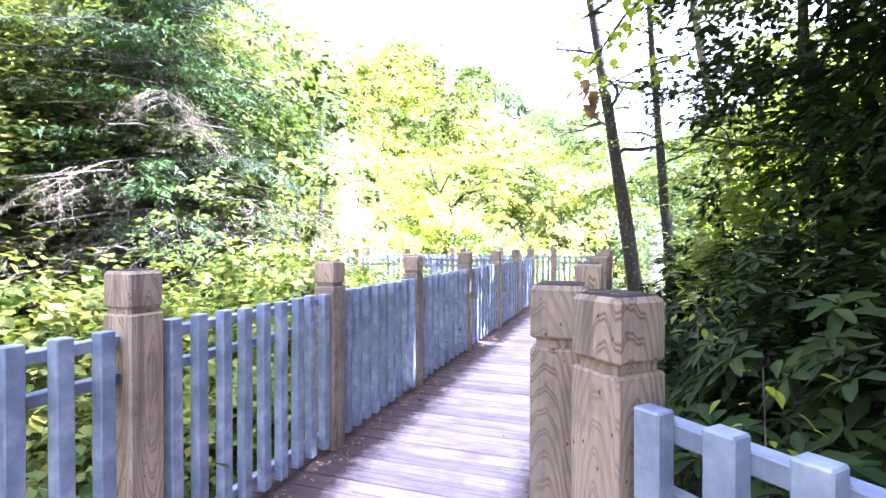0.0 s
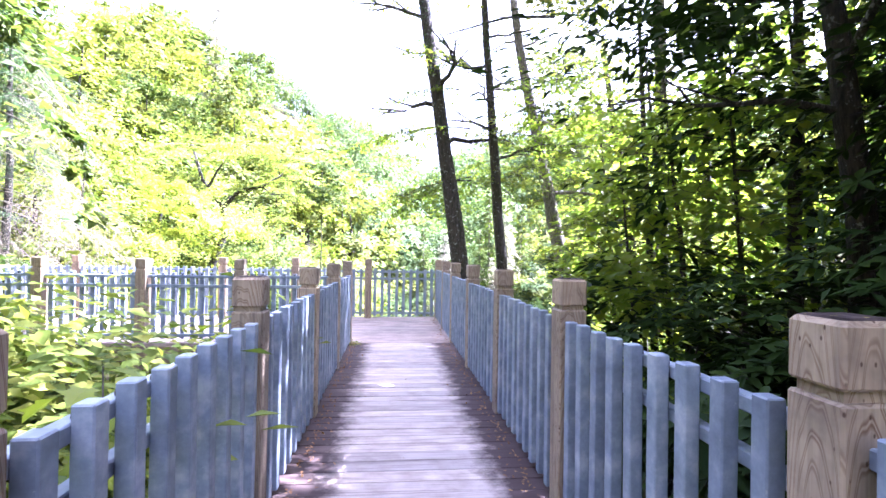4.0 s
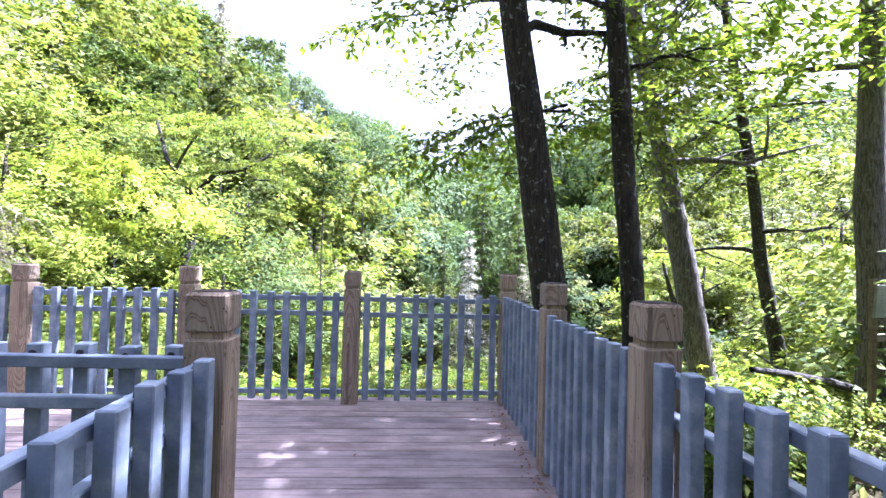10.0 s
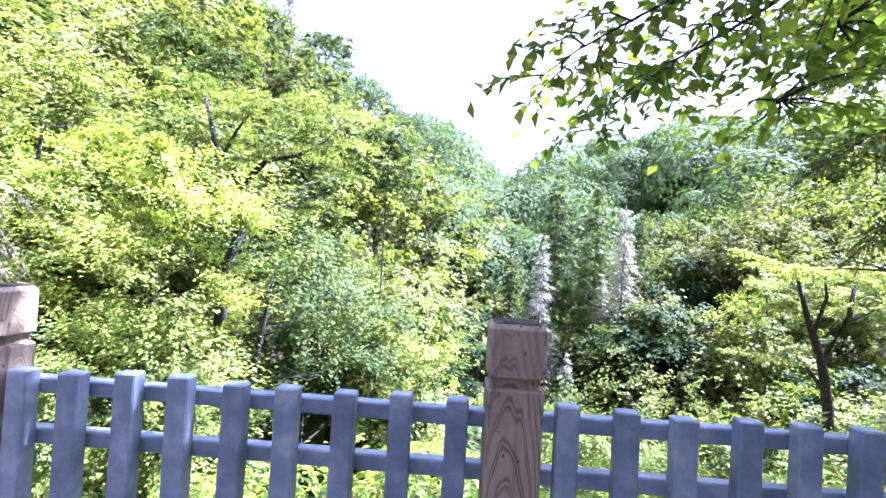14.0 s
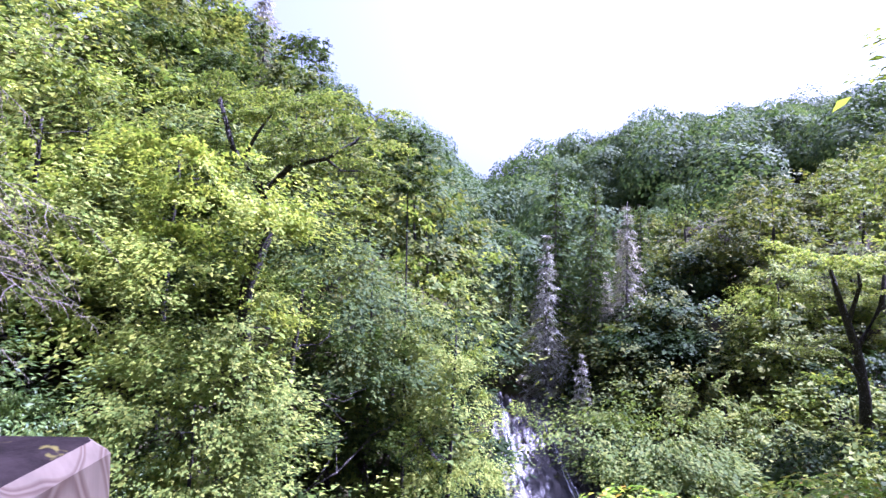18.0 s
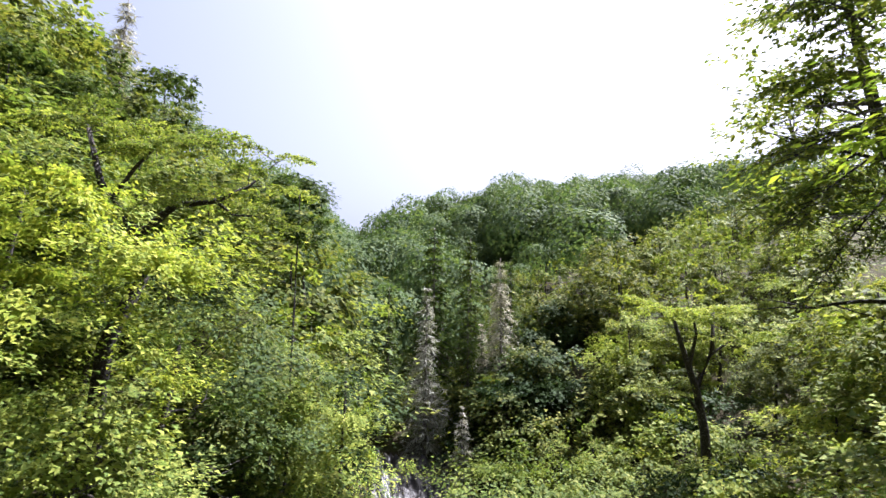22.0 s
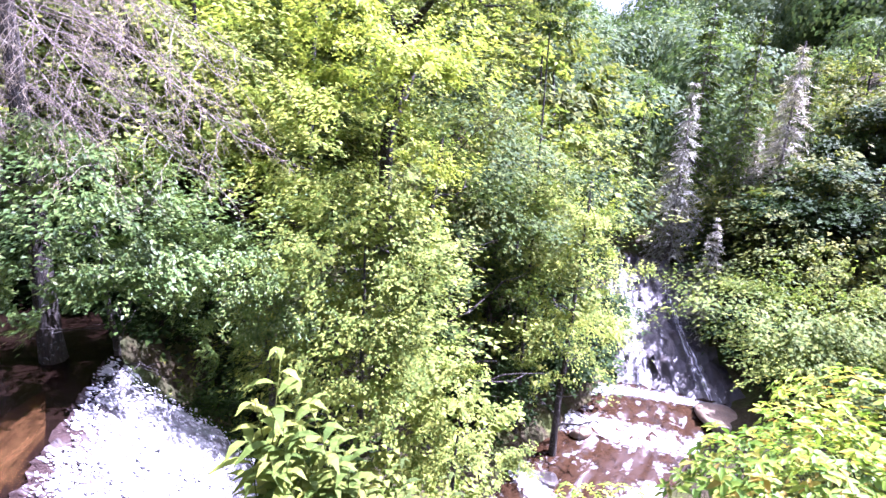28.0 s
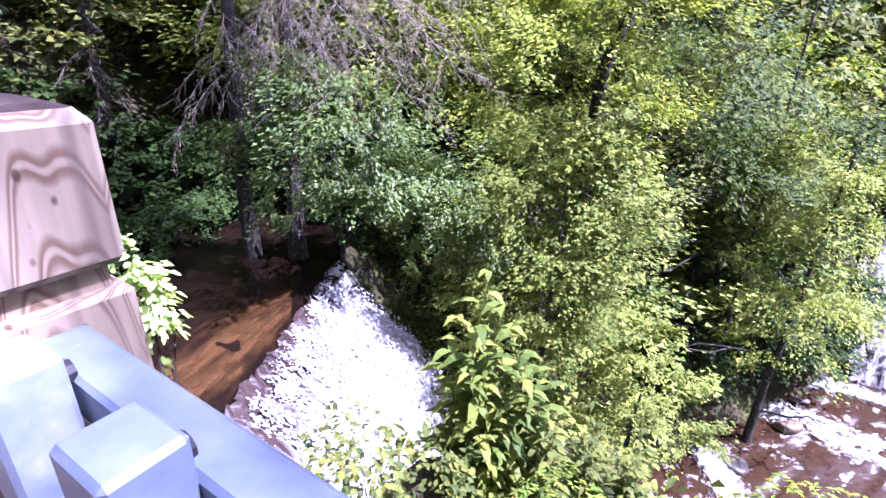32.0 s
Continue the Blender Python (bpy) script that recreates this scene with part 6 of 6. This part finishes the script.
LOW_STEM = stems_mesh("stem_tuft", 185, 8, 1.1, 0.6, 0.012)


def low_shrub(x, y, s, k, label, group, h=0.85):
    thing("shrub", label, "shrub", [("stem_tuft", LOW_STEM, (0, 0, 0), ONE), ("crown", LOW[k], (0, 0, h), ONE)], (x, y, land_z(x, y) - 0.05), tr.uniform(0, 6.28), s, group)


for i in range(11):
    low_shrub(tr.uniform(1.9, 2.5), -15.6 + 1.06 * i + tr.uniform(-0.2, 0.2), tr.uniform(0.75, 0.98), tr.choice((0, 1, 2)), "leafy green shrub pressing against the boardwalk fence", "shrubs along the boardwalk")
for x, y, s in [(2.0, -8.6, 1.2), (1.6, -7.4, 1.3), (2.1, -6.6, 1.1), (1.2, -8.8, 1.35), (1.4, -6.0, 1.2), (2.2, -9.8, 1.1), (0.8, -7.6, 1.4)]:
    low_shrub(x, y, s, 1, "bright leafy shrub standing higher than the boardwalk fence", "tall shrubs along the boardwalk", 1.1)
for i in range(20):
    low_shrub(tr.uniform(-1.2, 1.2), -15.5 + 0.56 * i, tr.uniform(1.0, 1.5), tr.choice((0, 1, 2)), "leafy green shrub in the undergrowth", "undergrowth shrubs")
for i in range(20):
    low_shrub(tr.uniform(-7, -2.5), -16 + 0.66 * i, tr.uniform(1.4, 2.2), tr.choice((0, 0, 2)), "tall leafy green shrub in the undergrowth", "undergrowth shrubs")
for i in range(18):
    x, y = tr.uniform(-16, -4.5), -17 + 0.75 * i
    mid_tree(x, y, tr.uniform(0.75, 1.15), tr.choice((0, 2, 2, 0)), "trees behind the boardwalk", 5.0, "leafy green tree in the woods beside the boardwalk")

for x, y, q in [(-3.0, -4.0, 0.9), (-5.0, -5.2, 1.1), (-2.4, -5.6, 0.7)]:
    mid_tree(x, y, q, 2, "trees behind the boardwalk", 4.6, "leafy green tree in the woods beside the boardwalk")

# grey hemlocks with bare lower twigs
HEM = [conifer_meshes(330 + i, 10.0, 3.4, HEM_TWIG, 0.20, 30, 9, 90, 0.18, 0.10, 0.10) for i in range(2)]
HEM_GREEN = conifer_meshes(335, 10.0, 3.2, NEEDLE, 0.16, 30, 8, 110, 0.2, 0.3, 0.3)[1]
for x, y, s, k in [(-2.3, -6.8, 1.0, 0), (-3.2, -6.0, 0.9, 1), (-5.5, -1.5, 0.9, 1)]:
    hem_root = thing("hemlock", "hemlock tree with grey bare lower twigs", "tree", [("trunk", HEM[k][0], (0, 0, 0), ONE), ("twig_spray", HEM[k][1], (0, 0, 0), (1, 1, 0.62)), ("needle_spray", HEM_GREEN, (0, 0, 0.6), ONE)], (x, y, land_z(x, y) - 0.2), 0, 1, "hemlocks")
    for q in range(24):
        a, z = -2.1 + 0.19 * q + tr.uniform(-0.2, 0.2), 1.6 + 0.27 * (q * 7 % 24) + tr.uniform(-0.2, 0.2)
        hang_bough(hem_root, NEEDLE_BOUGH if q % 2 or x < -5 else GREY_BOUGH[q // 2 % 2], (x, y, z), (x + 3.0 * math.cos(a), y + 3.0 * math.sin(a), z - tr.uniform(-0.3, 0.5)), 0.0, ("dead_branch", "foliage"), 2.6 if q % 2 or x < -5 else 3.2)
def dead_limbs(seed, n, low, high, reach, aim=0.0, fan=3.14):
    """Bare drooping branches with hanging side twigs."""
    r = random.Random(seed)
    limbs = []
    for i in range(n):
        segs = []
        a, z, L = aim + r.uniform(-fan, fan), r.uniform(low, high), reach * r.uniform(0.6, 1.1)
        d = Vector((math.cos(a), math.sin(a), 0))
        line = [Vector((0, 0, z)) + d * L * t + Vector((0, 0, 0.06 * L * t - 0.95 * L * t ** 1.7)) + Vector((r.uniform(-1, 1), r.uniform(-1, 1), r.uniform(-1, 1))) * 0.03 * (t > 0) for t in (0, 0.2, 0.4, 0.6, 0.8, 1.0)]
        segs.append([(tuple(p), 0.015 * (1 - 0.14 * k)) for k, p in enumerate(line)])
        for s in range(15):
            t = 0.2 + 0.053 * s
            k = min(int(t * 5), 4)
            p = line[k].lerp(line[k + 1], t * 5 - k)
            e = (d * r.uniform(0.1, 0.7) + d.cross(Vector((0, 0, 1))) * r.uniform(-0.8, 0.8) + Vector((0, 0, -r.uniform(0.3, 1.1)))).normalized()
            m = L * r.uniform(0.16, 0.36)
            twig = [p + e * m * q + Vector((r.uniform(-1, 1), r.uniform(-1, 1), -0.3 * q)) * 0.05 * m for q in (0, 0.33, 0.66, 1.0)]
            segs.append([(tuple(q), 0.008 - 0.002 * w) for w, q in enumerate(twig)])
            for h in range(4):
                b = twig[1 + h % 3]
                g = (e + Vector((r.uniform(-1, 1), r.uniform(-1, 1), r.uniform(-0.9, 0.3)))).normalized() * m * r.uniform(0.25, 0.5)
                segs.append([(tuple(b), 0.005), (tuple(b + g * 0.5 + Vector((0, 0, 0.02 * m))), 0.004), (tuple(b + g), 0.002)])
        v, f = tubes(segs, 4)
        limbs.append(mesh_from("dead_branch", v, f, [DEADWOOD], True))
    return limbs


HP = "hemlock tree with pale dead branches hanging over the pool"
for x, y, k, n in [(-8.6, 5.75, 0, 12), (-7.75, 6.2, 1, 12), (-14.5, 6.0, 2, 8)]:
    zt = land_z(x, y) - 0.2
    hem_root = thing("hemlock", HP, "tree", [("trunk", trunk_mesh("trunk", 630 + k, 13.0, 0.17, (0.2, 0.1), 3, 0.85, 1.5, BARK, 0.2, 8), (0, 0, 0), ONE)] + [("dead_branch", me, (0, 0, 0), ONE) for me in dead_limbs(610 + k, n, 0.0 - zt, 1.9 - zt, 1.35, -1.2, 1.9)] + [("needle_spray", HEM_GREEN, (0, 0, 7.5), (0.7, 0.7, 0.6))], (x, y, zt), 0, 1.0, "hemlocks by the pool")
    for q in range(9):
        a = -0.5 + 0.33 * q + tr.uniform(-0.15, 0.15)
        z = 4.6 + 0.5 * q + tr.uniform(-0.3, 0.3)
        hang_bough(hem_root, NEEDLE_BOUGH, (x + 0.1, y, z), (x + 2.6 * math.cos(a), y + 2.6 * math.sin(a), z - 0.9), 0.0, ("dead_branch", "foliage"), 2.6)
    if k == 1:
        for bx, by, bz, z, q in [(-3.4, 5.3, 2.2, 4.2, 0), (-4.1, 4.6, 3.5, 5.4, 1), (-3.6, 6.4, 2.5, 3.4, 0), (-4.6, 4.2, 2.1, 3.0, 1), (-4.2, 5.3, 4.8, 6.6, 1), (-4.9, 4.6, 5.9, 7.4, 0), (-3.7, 5.9, 3.6, 5.9, 1), (-4.1, 5.2, 2.9, 4.8, 0), (-3.2, 5.5, 1.2, 2.7, 1), (-3.9, 5.0, 1.0, 2.5, 0), (-4.5, 4.6, 1.4, 2.7, 1), (-3.9, 5.7, 1.7, 3.1, 0), (-4.7, 4.9, 0.6, 2.1, 1)]:
            hang_bough(hem_root, GREY_BOUGH[q], (x + 0.15, y - 0.05, z), (bx, by, bz), tr.uniform(-0.4, 0.4), ("dead_branch", "foliage"), 3.2)
        for bx, by, bz, z in [(-5.0, 4.4, 5.0, 6.0), (-4.8, 5.9, 6.2, 7.2), (-5.4, 5.0, 3.2, 4.6), (-5.2, 4.0, 6.8, 7.6)]:
            hang_bough(hem_root, NEEDLE_BOUGH, (x + 0.15, y - 0.05, z), (bx, by, bz), 0.0, ("dead_branch", "foliage"), 2.6)
for x, y, s, cz in [(-9.5, 11.2, 1.2, 5.0), (-12.6, 9.8, 1.3, 4.6), (-16.0, 6.8, 1.4, 4.8), (-17.5, 2.5, 1.4, 4.8), (-13.4, 12.5, 1.4, 5.4)]:
    thing("tree", "leafy green tree behind the pool", "tree", [("trunk", DARKTRUNK, (0, 0, 0), ONE), ("crown", MID[0] if x < -13 else MID[1], (0.2, 0.1, cz), (0.8, 0.8, 0.7))], (x, y, land_z(x, y) - 0.2), tr.uniform(0, 6), s, "trees behind the pool")
# k=2 is near-black, which gives the shade behind the pool by colour.
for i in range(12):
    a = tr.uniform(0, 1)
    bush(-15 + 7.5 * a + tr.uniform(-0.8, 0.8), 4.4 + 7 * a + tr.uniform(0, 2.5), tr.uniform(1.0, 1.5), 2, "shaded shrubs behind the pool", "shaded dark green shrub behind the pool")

# Row along the shore whose near-black leaf colour stands in for bank shade.
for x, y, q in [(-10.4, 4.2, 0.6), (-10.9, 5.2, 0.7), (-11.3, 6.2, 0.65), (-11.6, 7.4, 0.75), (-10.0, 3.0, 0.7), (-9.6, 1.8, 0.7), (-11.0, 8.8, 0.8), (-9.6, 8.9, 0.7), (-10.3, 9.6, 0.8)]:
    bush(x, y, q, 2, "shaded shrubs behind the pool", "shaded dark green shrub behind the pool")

# ---- weathered notice board on its frame beyond the deck
sign = new("notice_board")
sign.location = (10.42, 1.5, land_z(10.42, 1.5))
tagged(sign, "weathered grey-green board on a dark timber frame among shrubs", "sign")
sz = -land_z(10.42, 1.5)
BOARD_MAT = wood("board_wood", (0.16, 0.18, 0.13), (0.30, 0.32, 0.25), (0.12, 0.13, 0.09), 0)
panel = part("panel", box_bm(0.85, 0.03, 0.42, 0.006), BOARD_MAT, sign)
panel.location, panel.rotation_euler = (0, 0, sz + 0.92), (0.06, 0, 0.35)
for dx in (-0.38, 0.38):
    leg = part("leg", box_bm(0.07, 0.07, sz + 1.25, 0.005), BEAM_WOOD, sign)
    leg.location = (dx * 0.94, dx * 0.34 + 0.05, (sz + 1.25) / 2 - 0.05)
rail = part("rail", box_bm(0.9, 0.05, 0.09, 0.005), BEAM_WOOD, sign)
rail.location, rail.rotation_euler = (0, 0.05, sz + 0.45), (0, 0, 0.35)
lv, lf = tubes([[((8.6, 1.6, 0.0), 0.035), ((9.3, 1.9, -0.12), 0.05), ((10.2, 2.2, -0.3), 0.06), ((11.2, 2.4, -0.55), 0.05)], [((9.3, 1.9, -0.12), 0.02), ((9.0, 2.2, 0.15), 0.008)]], 8)
tagged(new("fallen_log", mesh_from("fallen_log", lv, lf, [BARK], True)), "dark fallen log lying in the undergrowth below the deck", "log")

# ---- bright laurel below the deck
LAUREL = [whorl_mesh("foliage", 190 + i, 390, (1.0, 1.0, 0.8), 0.085, LAUREL_LEAF, 0.4, 6, 0.45) for i in range(2)]


def laurel(x, y, s, k, h=0.85, label="bright yellow-green laurel shrub below the deck"):
    thing("laurel_shrub", label, "shrub", [("stem_tuft", LOW_STEM, (0, 0, 0), ONE), ("foliage", LAUREL[k], (0, 0, h), ONE)], (x, y, land_z(x, y) - 0.05), tr.uniform(0, 6.28), s, "laurels below the deck")


for row, (y, n, x0, x1, s) in enumerate([(1.15, 8, 1.6, 8.4, 0.78), (2.4, 8, 1.6, 9.5, 0.95), (3.7, 8, 2.4, 10.7, 1.1), (5.0, 7, 3.2, 11.2, 1.15)]):
    for i in range(n):
        laurel(x0 + (x1 - x0) * (i + 0.5) / n + tr.uniform(-0.3, 0.3), y + tr.uniform(-0.2, 0.2), s * tr.uniform(0.88, 1.1), (i + row) % 2)
for x, y, s in [(0.7, 1.5, 0.55), (-0.3, 1.6, 0.5), (0.9, 2.6, 0.6)]:
    laurel(x, y, s, 0, 0.6)
for i in range(16):
    x, y = tr.uniform(6.3, 13), tr.uniform(-3, 3)
    low_shrub(x, y, tr.uniform(0.6, 0.95), tr.choice((1, 2)), "bright green undergrowth shrub beside the deck", "undergrowth beside the deck", 0.6)

# ---- tall herbs by the railing
def herb_mesh(seed, n, height, spread, leaf, mat, width=0.2, per=16):
    r = np.random.default_rng(seed)
    segs, vs, fs, base = [], [], [], 0
    for i in range(n):
        a, s = r.uniform(0, 6.28), spread * math.sqrt(r.uniform(0, 1))
        foot = np.array([math.cos(a) * s, math.sin(a) * s, 0])
        h = height * r.uniform(0.65, 1.0)
        bend = r.normal(0, 0.12, 2) * h
        stem = [foot + np.array([bend[0] * t * t, bend[1] * t * t, h * t]) for t in np.linspace(0, 1, 7)]
        segs.append([(tuple(p), 0.006 * (1 - 0.6 * k / 6)) for k, p in enumerate(stem)])
        for j in range(per):
            t = 0.25 + 0.75 * j / (per - 1)
            k = min(int(t * 6), 5)
            p = stem[k] * (1 - (t * 6 - k)) + stem[k + 1] * (t * 6 - k)
            b = j * 2.4 + r.uniform(-0.3, 0.3)
            up = 0.25 + 0.5 * t
            L = leaf * r.uniform(0.7, 1.15) * (1.1 - 0.5 * t)
            d = np.array([math.cos(b), math.sin(b), up])
            d /= np.linalg.norm(d)
            sd = np.array([-math.sin(b), math.cos(b), 0]) * L * width * 0.5
            pts = []
            for q, w in ((0, 0.05), (0.3, 0.9), (0.6, 0.85), (1.0, 0.0)):
                c = p + d * L * q - np.array([0, 0, 1.0]) * L * 0.55 * q * q
                pts += [c + sd * w + np.array([0, 0, 0.04 * L * w]), c - sd * w + np.array([0, 0, 0.04 * L * w])] if w else [c]
            vs += pts
            fs += [(base, base + 1, base + 3, base + 2), (base + 2, base + 3, base + 5, base + 4), (base + 4, base + 5, base + 6)]
            base += 7
    tv, tf = tubes(segs, 5)
    return mesh_from("stem_tuft", tv, tf, [LEAF_BROAD], True), mesh_from("leaves", vs, fs, [mat])


HERB = [herb_mesh(400 + i, 9, 1.62, 0.18, 0.38, [LEAF_LIGHT, LEAF_BROAD][i], 0.24, 20) for i in range(2)]
for x, y, s, k in [(-1.12, 2.10, 1.02, 0), (-0.92, 2.2, 0.9, 0), (-0.72, 2.15, 0.62, 1), (-0.5, 2.4, 0.55, 1), (-0.25, 2.5, 0.5, 1), (-0.95, 2.0, 0.55, 0)]:
    thing("herb", "tall green herb with long drooping leaves below the railing", "plant", [("stem_tuft", HERB[k][0], (0, 0, 0), ONE), ("leaf_spray", HERB[k][1], (0, 0, 0), ONE)], (x, y, land_z(x, y) - 0.02), tr.uniform(0, 6), s, "herbs below the railing")
SPRIG = whorl_mesh("foliage", 195, 70, (0.085, 0.08, 0.28), 0.036, PALE_LEAF, 0.55, 6, 0.3)
SPRIG_STEM = stems_mesh("stem_tuft", 196, 5, 1.9, 0.10, 0.008)
thing("laurel_sprig", "pale green leafy sprig beside the deck post", "plant", [("stem_tuft", SPRIG_STEM, (0, 0, 0), ONE), ("foliage", SPRIG, (0.0, 0.0, 1.72), ONE)], (-1.34, 0.46, -1.3))
SMALL_ROUND = crown_mesh("foliage", 198, 20, 16, 0.055, LEAF_BROAD, (0.26, 0.26, 0.22), 0.12, 0.2, 0.3, 0.62, 0.3)
for x, y, z, s in [(-1.36, 1.3, -0.82, 1.0), (-1.15, 1.55, -1.0, 0.9)]:
    thing("shrub", "small round-leaved shrub on the bank above the cascade", "shrub", [("stem_tuft", LOW_STEM, (0, 0, 0), (0.3, 0.3, 0.55)), ("foliage", SMALL_ROUND, (0, 0, 0.55), ONE)], (x, y, land_z(x, y) - 0.02), tr.uniform(0, 6), s, "shrubs on the bank")

# ---- undergrowth on open ground
def undergrowth():
    r = np.random.default_rng(88)
    n = 26000
    x = r.uniform(-14, 14, n)
    y = r.uniform(-18, 16, n)
    z = land(x, y)
    ok = ~((x > -3.4) & (x < 5.3) & (y > -3.0) & (y < 0.2)) & ~((x > 3.3) & (x < 5.4) & (y < 0)) & (z < 3)
    ok &= ~((lip_side(x, y) < 0.5) & (lip_side(x, y) > -7) & (x < -3) & (y > -4) & (y < 10))
    c = np.stack([x, y, z + r.uniform(0.0, 0.4, n)], 1)[ok]
    v, f = leaf_arrays(r, c, r.normal(0, 0.7, (len(c), 3)), 0.16, 0.5, 0.0, 0.14, 0.6)
    tagged(new("undergrowth", fast_mesh("undergrowth", v, f, LEAF_BROAD)), "low green leafy undergrowth covering the forest floor", "undergrowth", kind="stuff")


undergrowth()


def litter():
    r = np.random.default_rng(91)
    c = []
    for side in (XL + 0.10, XR - 0.10):
        n = 700
        x = side + r.exponential(0.05, n) * (1 if side < 4 else -1)
        c.append(np.stack([x, r.uniform(-13, -0.2, n), r.uniform(0.002, 0.02, n)], 1))
    c = np.concatenate(c)
    c = c[(c[:, 1] < -2.9) | (c[:, 0] > 4.5)]
    loose = np.stack([r.uniform(XL, XR, 26), r.uniform(-13, -0.3, 26), np.full(26, 0.004)], 1)
    c = np.concatenate([c, loose])
    v, f = leaf_arrays(r, c, r.normal(0, 1, (len(c), 3)) * np.array([1, 1, 0.05]), 0.03, 0.6, 0.0, 0.1, 0.9)
    v[:, 2] = np.maximum(v[:, 2], 0.001)
    tagged(new("leaf_litter", fast_mesh("leaf_litter", v, f, DEAD_LEAF)), "dry brown leaf litter along the edges of the boards", "litter", kind="stuff")


litter()


def moss_patch():
    r = np.random.default_rng(95)
    n = 260
    c = np.stack([3.60 + np.abs(r.normal(0, 0.07, n)), -2.86 + r.normal(0, 0.10, n), r.uniform(0.0, 0.012, n)], 1)
    v, f = leaf_arrays(r, c, r.normal(0, 1, (n, 3)) * np.array([1, 1, 0.6]), 0.022, 0.5, -0.2, 0.1, 0.7)
    v[:, 2] = np.maximum(v[:, 2], 0.001)
    tagged(new("moss", fast_mesh("moss", v, f, LEAF_LIGHT)), "small green moss patch at the foot of the corner post", "moss", kind="stuff")


moss_patch()
